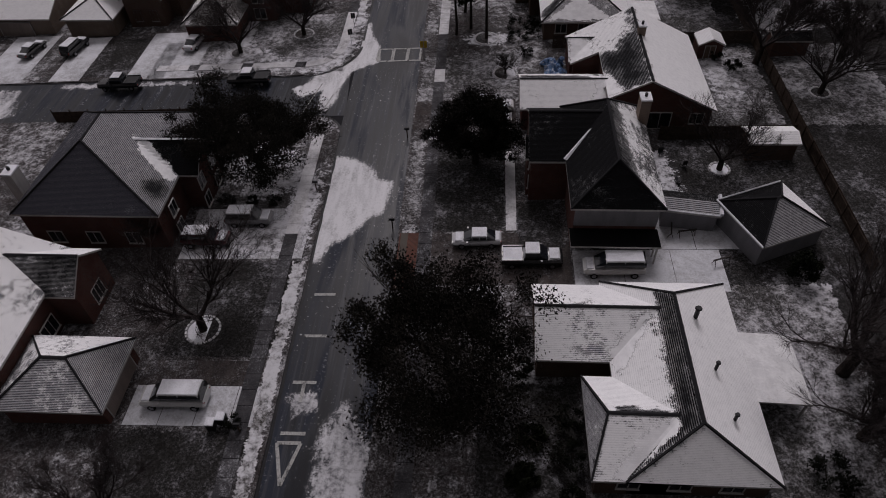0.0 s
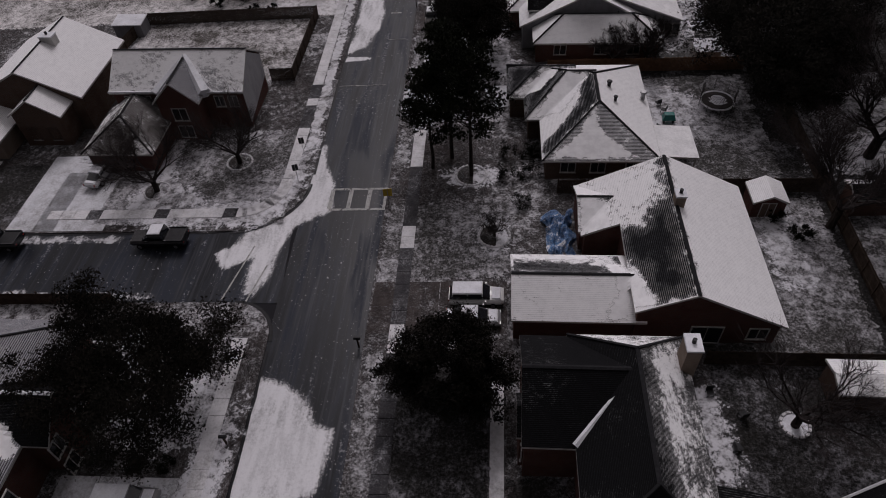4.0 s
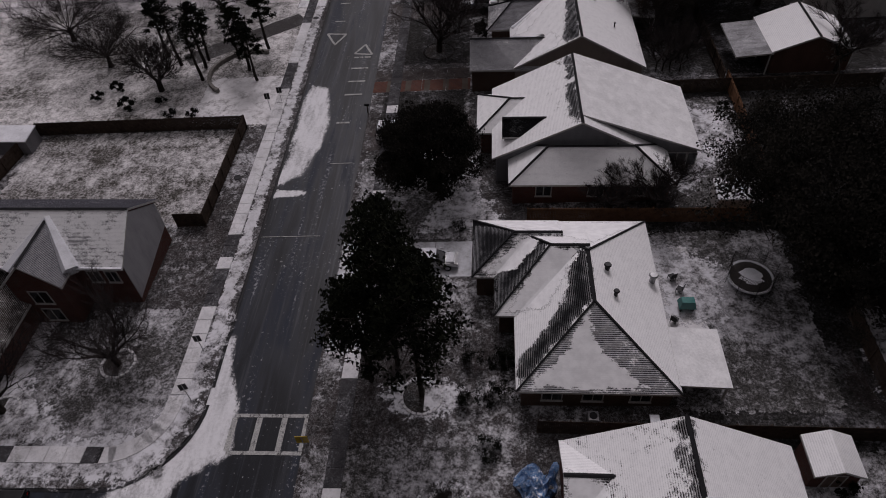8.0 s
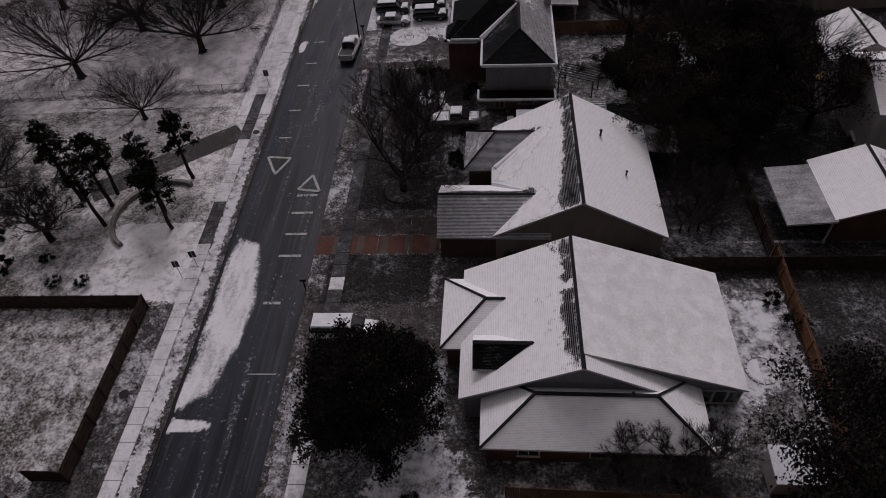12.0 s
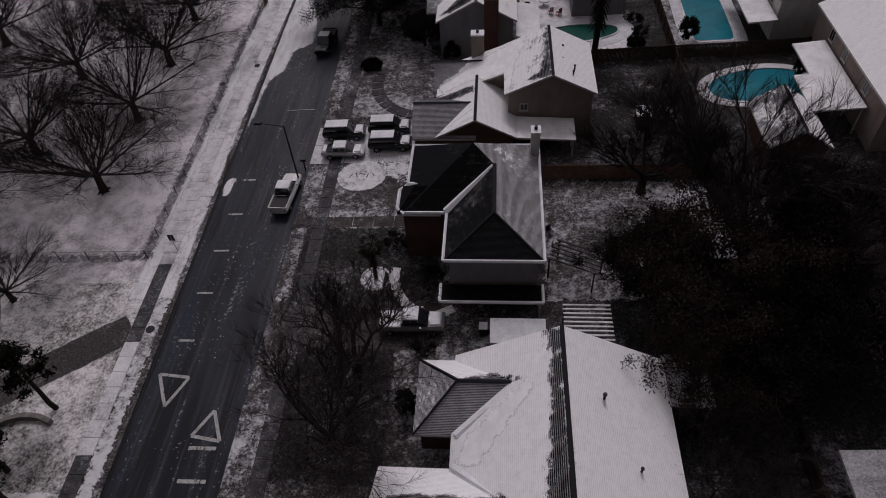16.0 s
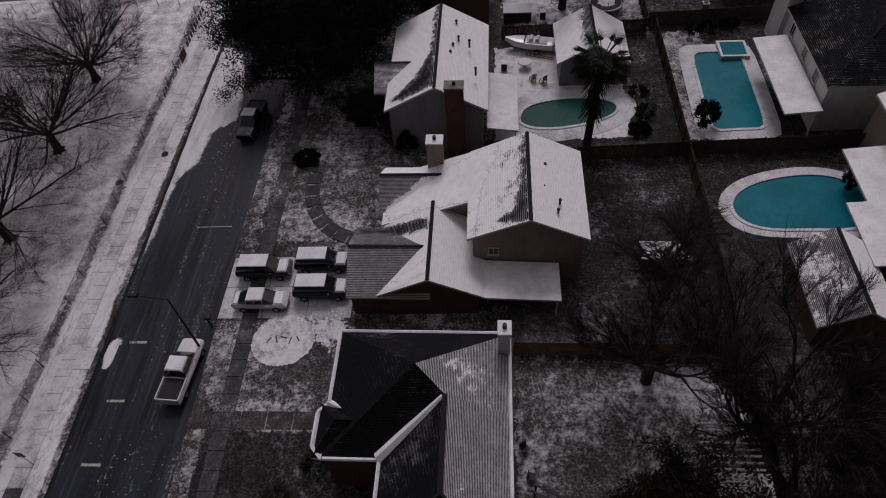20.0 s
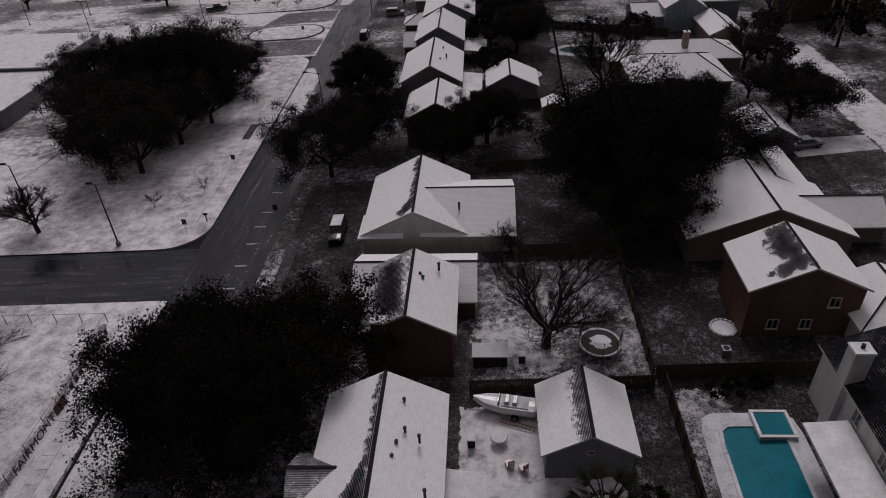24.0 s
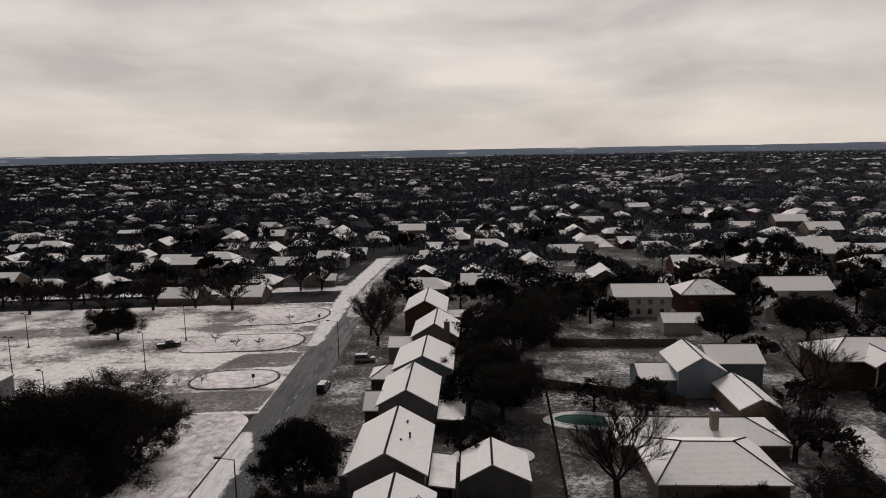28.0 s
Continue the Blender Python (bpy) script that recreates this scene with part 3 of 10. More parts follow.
block("block_1", [(-119, -60)] + edge_line(left_kerb, -60, 60) + arc(left_kerb(62) - 4.2, 62.0, 4.2, 0, 90)[1:] + [(-119, 66.2)], M["lawn"], "snow-dusted lawns inside a concrete kerb")
block("block_2", [(-119, 75.4)] + [(left_kerb(82) - 7.5, 75.4)] + arc(left_kerb(84) - 7, 82.4, 7, -90, 0)[1:] + edge_line(left_kerb, 86, 213.5) + arc(left_kerb(214) - 5.5, 213.9, 5.5, 0, 90)[1:] + [(-119, 219.4)], M["lawn"], "snowy lawns and parkland inside a concrete kerb")
block("block_3", [(-62, 230.5)] + [(left_kerb(231) - 6, 230.5)] + arc(left_kerb(236) - 5.5, 236, 5.5, -90, 0)[1:] + edge_line(left_kerb, 240, 296) + arc(left_kerb(298) - 5, 299, 5, 0, 90)[1:] + [(-46, 304)], M["park"], "snow-covered grass verge beside the street")
block("block_4", [(139, 480)] + edge_line(right_kerb, 480, -60) + [(139, -60)], M["lawn"], "snow-dusted yards and lawns behind a concrete kerb")



# ---- houses ----
def wing(house, x0, x1, y0, y1, e, r, axis, lo="gable", hi="gable", roof="roof_grey", wall="brick_red", cover=None, trim="trim", over=0.45, ridge_at=0.5, inset=None, walls=True, cap=True, base=-0.8, drop=0.22, cap_mat="ridge", notch=None):
    """One roofed block of a house. The rectangle is that of the eaves; lo and hi are its ends along the ridge; cover: the snow on the slopes
    w, e, s, n as (covered, bare ridge, bare eaves); notch: the low slope starts only at na up to nb along the ridge."""
    ox, oy, oz = house.location
    x0, x1, y0, y1 = x0 - ox, x1 - ox, y0 - oy, y1 - oy
    cover = cover or {}
    if axis == "y":
        a0, a1, b0, b1 = x0, x1, y0, y1
        P = lambda a, b, z: (a, b, z)
    else:
        a0, a1, b0, b1 = y0, y1, x0, x1
        P = lambda a, b, z: (b, a, z)
    m = a0 + (a1 - a0) * ridge_at
    half = (a1 - a0) / 2 if inset is None else inset
    r0 = b0 + (half if lo == "hip" else 0)
    r1 = b1 - (half if hi == "hip" else 0)
    if r0 > r1:
        r0 = r1 = (r0 + r1) / 2
    slopes = {"lo": [P(a0, b0, e), P(m, r0, r), P(m, r1, r), P(a0, b1, e)], "hi": [P(a1, b1, e), P(m, r1, r), P(m, r0, r), P(a1, b0, e)]}
    if notch:
        na, nb = notch[0] - (ox if axis == "y" else oy), notch[1] - (oy if axis == "y" else ox)
        nz = e + (r - e) * (na - a0) / (m - a0)
        slopes["lo"] = [P(na, b0, nz), P(m, r0, r), P(m, r1, r), P(a0, b1, e), P(a0, nb, e), P(na, nb, nz)]
    if lo == "hip":
        slopes["b0"] = [P(a1, b0, e), P(m, r0, r), P(a0, b0, e)]
    if hi == "hip":
        slopes["b1"] = [P(a0, b1, e), P(m, r1, r), P(a1, b1, e)]
    names = {"y": {"lo": "w", "hi": "e", "b0": "s", "b1": "n"}, "x": {"lo": "s", "hi": "n", "b0": "w", "b1": "e"}}[axis]
    for key, pts in slopes.items():
        clean = [p for i, p in enumerate(pts) if p != pts[i - 1]]
        nrm = (Vector(clean[1]) - Vector(clean[0])).cross(Vector(clean[2]) - Vector(clean[0]))
        if nrm.z < 0:
            clean.reverse()
        PLANES.setdefault(house.name, []).append(clean)
        me = Build().solid(clean, drop, 0, 1).mesh("roof_slope", [M[roof], M[trim]])
        part("roof_slope", me, house, color=cover.get(names[key], (0.9, 0.1, 0.0)))
    if cap and r1 - r0 > 0.3:
        b = Build()
        w, t = 0.16, 0.05
        b.add([P(m - w, r0, r - 0.02), P(m, r0, r + t), P(m + w, r0, r - 0.02), P(m - w, r1, r - 0.02), P(m, r1, r + t), P(m + w, r1, r - 0.02)], [(0, 1, 4, 3), (1, 2, 5, 4), (0, 2, 1), (3, 4, 5)])
        part("ridge_cap", b.mesh("ridge_cap", M[cap_mat]), house)
    if cap:
        hips = ([(a0, b0, r0), (a1, b0, r0)] if lo == "hip" else []) + ([(a0, b1, r1), (a1, b1, r1)] if hi == "hip" else [])
        for a, bb, rr in hips:
            p, q = Vector(P(a, bb, e + 0.01)), Vector(P(m, rr, r + 0.02))
            part("hip_cap", Build().tube(p, q, 0.1, 0.12, 4).mesh("hip_cap", M[cap_mat]), house)
    if walls:
        o = over
        wa0, wa1 = a0 + o, a1 - o
        wb0, wb1 = b0 + (o if lo == "hip" else 0.25), b1 - (o if hi == "hip" else 0.25)
        b = Build()
        top = e + 0.04
        rise = (r - e) / max(m - a0, 0.1)
        rise2 = (r - e) / max(a1 - m, 0.1)
        z0, z1 = e + rise * o - drop - 0.03, e + rise2 * o - drop - 0.03
        b.add([P(wa0, wb0, base), P(wa1, wb0, base), P(wa1, wb1, base), P(wa0, wb1, base), P(wa0, wb0, z0), P(wa1, wb0, z1), P(wa1, wb1, z1), P(wa0, wb1, z0)], [(0, 1, 5, 4), (1, 2, 6, 5), (2, 3, 7, 6), (3, 0, 4, 7)])
        for end, bb in ((lo, wb0), (hi, wb1)):
            if end == "gable":
                b.add([P(wa0, bb, z0), P(wa1, bb, z1), P(m, bb, r - drop - 0.05)], [(0, 1, 2)])
        part("wall", b.mesh("wall", M[wall]), house)


PLANES = {}


def inside(x, y, ring):
    """How far a point lies within a ring of points, below nought outside it."""
    d, odd = 1e9, False
    for (ax, ay), (bx, by) in zip(ring, ring[1:] + ring[:1]):
        t = max(0.0, min(1.0, ((x - ax) * (bx - ax) + (y - ay) * (by - ay)) / max((bx - ax) ** 2 + (by - ay) ** 2, 1e-9)))
        d = min(d, math.hypot(x - ax - t * (bx - ax), y - ay - t * (by - ay)))
        if (ay > y) != (by > y) and x < ax + (y - ay) / (by - ay) * (bx - ax):
            odd = not odd
    return d if odd else -d


def roof_height(house, x, y):
    """The height of the roof over a point of the house's own plan, or None beside it."""
    best = None
    for p in PLANES.get(house.name, ()):
        if inside(x, y, [(q[0], q[1]) for q in p]) > -0.02:
            n = (Vector(p[1]) - Vector(p[0])).cross(Vector(p[2]) - Vector(p[0]))
            z = p[0][2] - (n.x * (x - p[0][0]) + n.y * (y - p[0][1])) / n.z
            best = z if best is None else max(best, z)
    return best


def drape(name, ring, height, mat, rim, step):
    """A thin layer laid over a surface inside a ring, with a rim that carries how far a point lies inside."""
    x0, x1 = min(p[0] for p in ring) - rim, max(p[0] for p in ring) + rim
    y0, y1 = min(p[1] for p in ring) - rim, max(p[1] for p in ring) + rim
    nx, ny = max(3, int((x1 - x0) / step)), max(3, int((y1 - y0) / step))
    v, w, index, f = [], [], {}, []
    for i in range(nx + 1):
        for j in range(ny + 1):
            x, y = x0 + (x1 - x0) * i / nx, y0 + (y1 - y0) * j / ny
            d = inside(x, y, ring)
            z = height(x, y) if d > -rim * 1.2 else None
            if z is not None:
                index[i, j] = len(v)
                v.append((x, y, z))
                w.append(max(-0.8, min(1.8, 0.5 + d / rim * 0.6)))
    for i in range(nx):
        for j in range(ny):
            c = [index.get(k) for k in ((i, j), (i + 1, j), (i + 1, j + 1), (i, j + 1))]
            if None not in c and max(v[k][2] for k in c) - min(v[k][2] for k in c) < 1.1 * step + 0.1:
                f.append(tuple(c))
    me = mesh(name, v, f, mat)
    me.attributes.new("inner", "FLOAT", "POINT").data.foreach_set("value", w)
    return me


LIFT = {}


def roof_snow(house, ring, rim=0.35, bare=False):
    """Snow drifted over part of a roof or, bare, shingles that show where it thawed."""
    ox, oy, oz = house.location
    LIFT[house.name] = LIFT.get(house.name, 0.016) + 0.004
    up = LIFT[house.name]

    def height(x, y):
        z = roof_height(house, x, y)
        return None if z is None else z + up

    name = "thawed_patch" if bare else "snow_drift"
    me = drape(name, [(x - ox, y - oy) for x, y in ring], height, M["thawed" if bare else "drift"], rim, 0.3)
    part(name, me, house, "bare dark shingles where snow has thawed" if bare else "white snow drifted on the roof")


def valley(house, low, high, w=0.3):
    """Snow gathered in the valley between two roofs."""
    ox, oy, oz = house.location
    a, b = Vector((low[0] - ox, low[1] - oy, low[2])), Vector((high[0] - ox, high[1] - oy, high[2]))
    part("valley_snow", Build().tube(a + Vector((0, 0, 0.05)), b + Vector((0, 0, 0.05)), w, w * 0.4, 6).mesh("valley_snow", M["snow"]), house, "snow lying in the roof valley")


def edge_snow(house, line, z, w=0.13):
    """A narrow line of snow along the edge of a roof."""
    ox, oy, oz = house.location
    for p, q in zip(line, line[1:]):
        part("eave_snow", Build().tube((p[0] - ox, p[1] - oy, z), (q[0] - ox, q[1] - oy, z), w, w, 5).mesh("eave_snow", M["snow"]), house, "thin line of snow along the eave")


def house_at(x, y, label, category="house", name="house", group=""):
    return thing(name, x, y, label, category, group)


def opening(house, x, y, z, face, w, h, kind="window", mat="glass", frame_mat="trim", bars=1):
    """A window or door on a wall that faces s, n, w or e; x, y: the middle of its foot on the wall, z: height over the house's base."""
    ox, oy, oz = house.location
    p = 0.05
    turn = {"s": 0, "n": 180, "w": -90, "e": 90}[face]
    m = pose(x - ox, y - oy, z, 0, 0, turn)
    t = 0.09
    ring = [[(-w / 2 - g, -g), (w / 2 + g, -g), (w / 2 + g, h + g), (-w / 2 - g, h + g)] for g in (0, t)]
    v = [(x_, y_, z_) for y_, k in ((-p, 0), (-p, 1), (p, 1), (p, 0)) for x_, z_ in ring[k]]
    fr = Build().add(v, [(i * 4 + j, i * 4 + (j + 1) % 4, ((i + 1) % 4) * 4 + (j + 1) % 4, ((i + 1) % 4) * 4 + j) for i in range(4) for j in range(4)])
    ob = part(kind, fr.mesh(kind + "_frame", M[frame_mat]), house, at=m)
    for k in range(bars):
        c = -w / 2 + w * (k + 1) / (bars + 1)
        part("mullion", Build().box(c - 0.03, c + 0.03, -p, p, 0, h).mesh("mullion", M[frame_mat]), ob)
    leaf = "pane" if kind == "window" else "panel"
    part(leaf, Build().box(-w / 2, w / 2, -p * 0.4, p * 0.4, 0, h).mesh(leaf, M[mat]), ob)
    if kind == "window":
        part("sill", Build().box(-w / 2 - 0.14, w / 2 + 0.14, -p - 0.07, 0, -0.15, -t).mesh("sill", M[frame_mat]), ob)


def chimney(house, x, y, z0, z1, w, d, mat="brick_tan", snow=True):
    ox, oy, oz = house.location
    x, y = x - ox, y - oy
    st = part("chimney", Build().box(x - w / 2, x + w / 2, y - d / 2, y + d / 2, z0, z1).mesh("chimney", M[mat]), house)
    part("chimney_cap", Build().box(x - w / 2 - 0.07, x + w / 2 + 0.07, y - d / 2 - 0.07, y + d / 2 + 0.07, z1, z1 + 0.14, inset=0.02).mesh("chimney_cap", M["snow"] if snow else M["stone"]), st)
    part("flue", Build().tube((x, y, z1 + 0.1), (x, y, z1 + 0.5), 0.16, 0.15, 8).mesh("flue", M["dark_metal"]), st)


def vent(house, x, y, z, r=0.12, h=0.45, mat="dark_metal"):
    ox, oy, oz = house.location
    b = Build().tube((x - ox, y - oy, z - 0.4), (x - ox, y - oy, z + h), r, r, 8).tube((x - ox, y - oy, z + h), (x - ox, y - oy, z + h + 0.12), r * 1.6, r * 1.2, 8)
    part("roof_vent", b.mesh("roof_vent", M[mat]), house)


def flat_roof(house, x0, x1, y0, y1, e_w, e_e, name="patio_roof", mat="roof_grey", cover=(1.0, 0, 0), posts=True, trim="trim"):
    """A lean-to roof on posts, its west and east edges at their own heights."""
    ox, oy, oz = house.location
    x0, x1, y0, y1 = x0 - ox, x1 - ox, y0 - oy, y1 - oy
    if cover[0] > 0.3:
        mat = "flat_snow" if cover[0] > 0.8 else "flat_thin"
    me = Build().solid([(x0, y0, e_w), (x1, y0, e_e), (x1, y1, e_e), (x0, y1, e_w)], 0.2, 0, 1).mesh(name, [M[mat], M[trim]])
    part(name, me, house, color=cover)
    if posts:
        for x, y in ((x1 - 0.25, y0 + 0.25), (x1 - 0.25, y1 - 0.25), (x1 - 0.25, (y0 + y1) / 2)):
            part("post", Build().box(x - 0.07, x + 0.07, y - 0.07, y + 0.07, -0.6, e_e - 0.18).mesh("post", M[trim]), house)


HOME = {}
BARE, THIN, HALF, MOST, FULL = (0.02, 0, 0), (0.25, 0, 0), (0.55, 0.2, 0), (0.8, 0.25, 0), (1.15, 0, 0)

# R1: white hipped bungalow
h = HOME["R1"] = house_at(14, 26, "long brown-brick bungalow with snow-covered hipped roof")
wing(h, 9.6, 19.9, 19.4, 37.0, 2.7, 5.2, "y", "hip", "hip", "roof_black", "brick_brown", {"w": (0.72, 0.3, 0), "e": (1.2, 0, 0), "s": (0.72, 0, 0, 0.15), "n": (0.9, 0, 0)}, ridge_at=0.5, inset=3.2)
wing(h, 3.9, 14.0, 28.9, 36.6, 2.7, 4.7, "x", "gable", "gable", "roof_grey", "brick_brown", {"s": (0.62, 0, 0.0, 0.15), "n": (0.72, 0.1, 0)})
wing(h, 7.3, 14.0, 19.4, 27.6, 2.7, 4.6, "x", "hip", "gable", "roof_grey", "brick_brown", {"s": (0.6, 0, 0, 0.15), "n": (0.8, 0.1, 0), "w": (0.3, 0, 0, 0.3)}, inset=1.3)
flat_roof(h, 19.8, 23.8, 25.8, 32.0, 2.75, 2.5)
vent(h, 16.2, 32.0, 4.9, 0.18, 0.7)
vent(h, 16.8, 27.5, 4.6)
vent(h, 17.3, 23.6, 4.2)
for x in (10.0, 13.5, 17.0):
    opening(h, x, 19.82, 0.9, "s", 1.4, 1.2)

# R2: dark two-storey brick house
h = HOME["R2"] = house_at(10.5, 50, "two-storey red-brick house with bare dark shingled roof")
wing(h, 7.5, 15.9, 43.3, 59.0, 5.3, 8.4, "y", "hip", "hip", "roof_black", "brick_red", {"w": BARE, "e": (0.55, 0.3, 0.1), "s": BARE, "n": HALF}, inset=3.2)
wing(h, 4.0, 11.8, 50.0, 58.9, 5.2, 8.0, "x", "gable", "gable", "roof_black", "brick_red", {"s": BARE, "n": BARE})
wing(h, 3.7, 7.5, 50.8, 54.2, 4.9, 6.4, "x", "gable", "gable", "roof_black", "brick_red", {"s": (0.1, 0, 0), "n": (0.1, 0, 0)})
valley(h, (7.5, 50.2, 5.15), (11.4, 54.2, 7.85), 0.32)
valley(h, (4.2, 54.2, 5.0), (6.3, 54.4, 6.1), 0.2)
part("wall_band", Build().box(-2.55, 4.95, -6.34, -6.26, 2.9, 5.1).mesh("wall_band", M["siding_grey"]), h, "pale painted band above the porch")
flat_roof(h, 7.6, 15.6, 41.3, 43.6, 2.6, 2.6, "porch_roof", "roof_black", (0.0, 0, 0))
chimney(h, 15.5, 56.4, 2.0, 8.2, 1.0, 1.4, "brick_tan")
for x in (9.0, 11.5, 14.0):
    opening(h, x, 43.72, 0.9, "s", 1.3, 1.4)
for y in (51.6, 53.2):
    opening(h, 4.13, y, 0.9, "w", 0.9, 1.5)
    opening(h, 4.13, y, 3.4, "w", 0.9, 1.3)

# R3: garage wing and tall gable
h = HOME["R3"] = house_at(14, 70, "red-brick house with patchy snow on a broad gabled roof")
wing(h, 9.8, 25.0, 61.8, 78.2, 2.7, 6.5, "y", "gable", "gable", "roof_black", "brick_red", {"w": (0.66, 0.12, -0.1, 0.5), "e": (1.15, 0, 0)}, ridge_at=0.5, notch=(13.0, 71.5), walls=False)
part("wall", Build().add([(x, y, z) for y in (-7.95, 7.95) for x, z in ((-0.7, -0.8), (10.5, -0.8), (10.5, 2.5), (3.4, 6.1), (-0.7, 4.0))], [(0, 1, 2, 3, 4), (9, 8, 7, 6, 5), (1, 6, 7, 2), (5, 0, 4, 9)]).mesh("wall", M["brick_red"]), h)
part("wall", Build().add([(x, y, z) for y in (1.7, 7.95) for x, z in ((-3.8, -0.8), (-0.6, -0.8), (-0.6, 4.0), (-3.8, 2.6))], [(0, 1, 2, 3), (7, 6, 5, 4), (4, 0, 3, 7)]).mesh("wall", M["brick_red"]), h)
wing(h, 3.5, 14.2, 61.9, 69.1, 2.8, 4.5, "x", "gable", "gable", "roof_grey", "brick_red", {"s": (0.72, 0, 0, 0.3), "n": (0.6, 0.2, 0)})
wing(h, 9.6, 14.6, 72.0, 78.2, 2.7, 4.2, "x", "gable", "gable", "roof_black", "brick_red", {"s": (0.5, 0, 0), "n": (0.9, 0, 0)})
chimney(h, 17.6, 72.0, 4.0, 7.4, 0.8, 1.0, "brick_tan")
opening(h, 19.0, 62.0, 0.3, "s", 2.4, 2.0, "door", "glass")
opening(h, 4.0, 65.5, 0.0, "w", 4.8, 2.1, "door", "garage_door", bars=0)
opening(h, 23.0, 62.0, 1.0, "s", 1.4, 1.2)

# R4
h = HOME["R4"] = house_at(12, 91, "brick house with hipped snowy roof and two front gables")
wing(h, 6.8, 18.7, 82.0, 99.6, 2.6, 5.5, "y", "hip", "hip", "roof_black", "brick_brown", {"w": (0.8, 0.1, 0.0), "e": (1.15, 0, 0), "s": (0.4, 0.0, -0.2, 0.35), "n": (0.9, 0.1, 0)}, inset=6.2)
wing(h, 5.2, 13.0, 88.8, 99.4, 2.7, 5.42, "x", "hip", "gable", "roof_black", "brick_brown", {"s": (0.55, 0, 0), "n": (0.85, 0.1, 0), "w": (0.12, 0, 0)}, inset=4.6)
wing(h, 3.3, 11.0, 92.8, 99.6, 2.7, 4.75, "x", "hip", "gable", "roof_black", "brick_brown", {"s": (0.5, 0, 0), "n": (0.85, 0.1, 0), "w": (0.12, 0, 0)}, inset=3.6)
vent(h, 18.1, 92.3, 2.9, 0.25, 0.8, "metal")
flat_roof(h, 18.6, 22.4, 82.7, 87.9, 2.7, 2.5)
vent(h, 14.2, 92.0, 5.0, 0.2, 0.3)
vent(h, 14.6, 89.5, 4.8, 0.16, 0.3)
for x in (9.5, 12.5, 16.0):
    opening(h, x, 82.42, 0.9, "s", 1.4, 1.2)

# R5
h = HOME["R5"] = house_at(14, 112, "snow-roofed bungalow with crossing gables and front dormer")
wing(h, 5.0, 22.0, 108.0, 120.2, 2.9, 7.2, "y", "gable", "gable", "roof_brown", "siding_grey", {"w": (0.8, 0.15, 0.0), "e": (1.25, 0, 0)})
flat_roof(h, 13.6, 25.6, 109.2, 120.2, 7.22, 2.85, "lean_to_roof", "roof_grey", (1.25, 0, 0), posts=False)
part("wall", Build().box(7.0, 11.3, -2.5, 7.9, -0.8, 2.9).mesh("wall", M["siding_grey"]), h)
part("gable_wall", Build().add([(0.0, -2.55, 2.6), (11.3, -2.55, 2.6), (11.3, -2.55, 2.75), (0.0, -2.55, 6.9), (0.0, -2.4, 2.6), (11.3, -2.4, 2.6), (11.3, -2.4, 2.75), (0.0, -2.4, 6.9)], [(0, 1, 2, 3), (7, 6, 5, 4), (0, 4, 5, 1), (1, 5, 6, 2), (2, 6, 7, 3), (3, 7, 4, 0)]).mesh("gable_wall", M["siding_grey"]), h)
wing(h, 6.6, 22.4, 104.4, 110.5, 2.6, 4.9, "x", "hip", "hip", "roof_grey", "brick_red", {"s": (1.02, 0.05, 0), "w": (1.0, 0, 0), "e": (0.85, 0, 0), "n": (1, 0, 0)}, inset=3.8)
wing(h, 6.0, 10.5, 109.6, 112.6, 4.3, 5.6, "x", "gable", "gable", "roof_black", "siding_grey", {"s": (0.05, 0, 0), "n": (1.0, 0, 0)}, base=2.6)
wing(h, 3.4, 11.0, 112.4, 119.4, 2.7, 4.6, "x", "hip", "gable", "roof_grey", "brick_red", {"s": (1.0, 0, 0), "n": (1, 0, 0), "w": (0.7, 0, 0)})
vent(h, 17.0, 107.6, 4.2, 0.06, 0.8)
vent(h, 10.0, 106.5, 3.6, 0.1, 0.2)
for x in (22.9, 23.9, 24.9):
    opening(h, x, 109.47, 0.8, "s", 0.8, 1.5, bars=0)
for x in (10.0, 15.0, 19.0):
    opening(h, x, 104.82, 0.9, "s", 1.4, 1.2)

# R6
h = HOME["R6"] = house_at(14, 132, "wide gabled house with snow on the roof and garage wing")
wing(h, 7.2, 22.6, 124.2, 140.0, 2.8, 6.9, "y", "gable", "gable", "roof_brown", "siding_tan", {"w": (0.85, 0.25, 0), "e": (1.25, 0, 0)})
wing(h, 2.4, 12.5, 124.1, 131.0, 2.8, 4.9, "x", "gable", "gable", "roof_grey", "brick_brown", {"s": (0.3, 0.0, 0.0, 0.3), "n": (0.9, 0.1, 0)})
wing(h, 4.5, 12.8, 133.4, 139.6, 2.7, 5.0, "x", "hip", "gable", "roof_grey", "brick_brown", {"s": (0.2, 0, 0, 0.35), "n": (0.9, 0, 0), "w": (0.45, 0, 0, 0.4)})
valley(h, (7.6, 133.3, 2.8), (12.2, 136.6, 5.0), 0.4)
valley(h, (7.4, 131.0, 2.8), (11.6, 127.6, 4.8), 0.35)
vent(h, 17.5, 135.0, 5.6, 0.1, 0.5)
vent(h, 19.5, 130.5, 4.6, 0.08, 0.3)
opening(h, 2.9, 127.6, 0.0, "w", 4.8, 2.1, "door", "garage_door", bars=0)
flat_roof(h, 22.5, 25.8, 136.2, 140.5, 2.8, 2.5, cover=(0.5, 0, 0, 0.4))

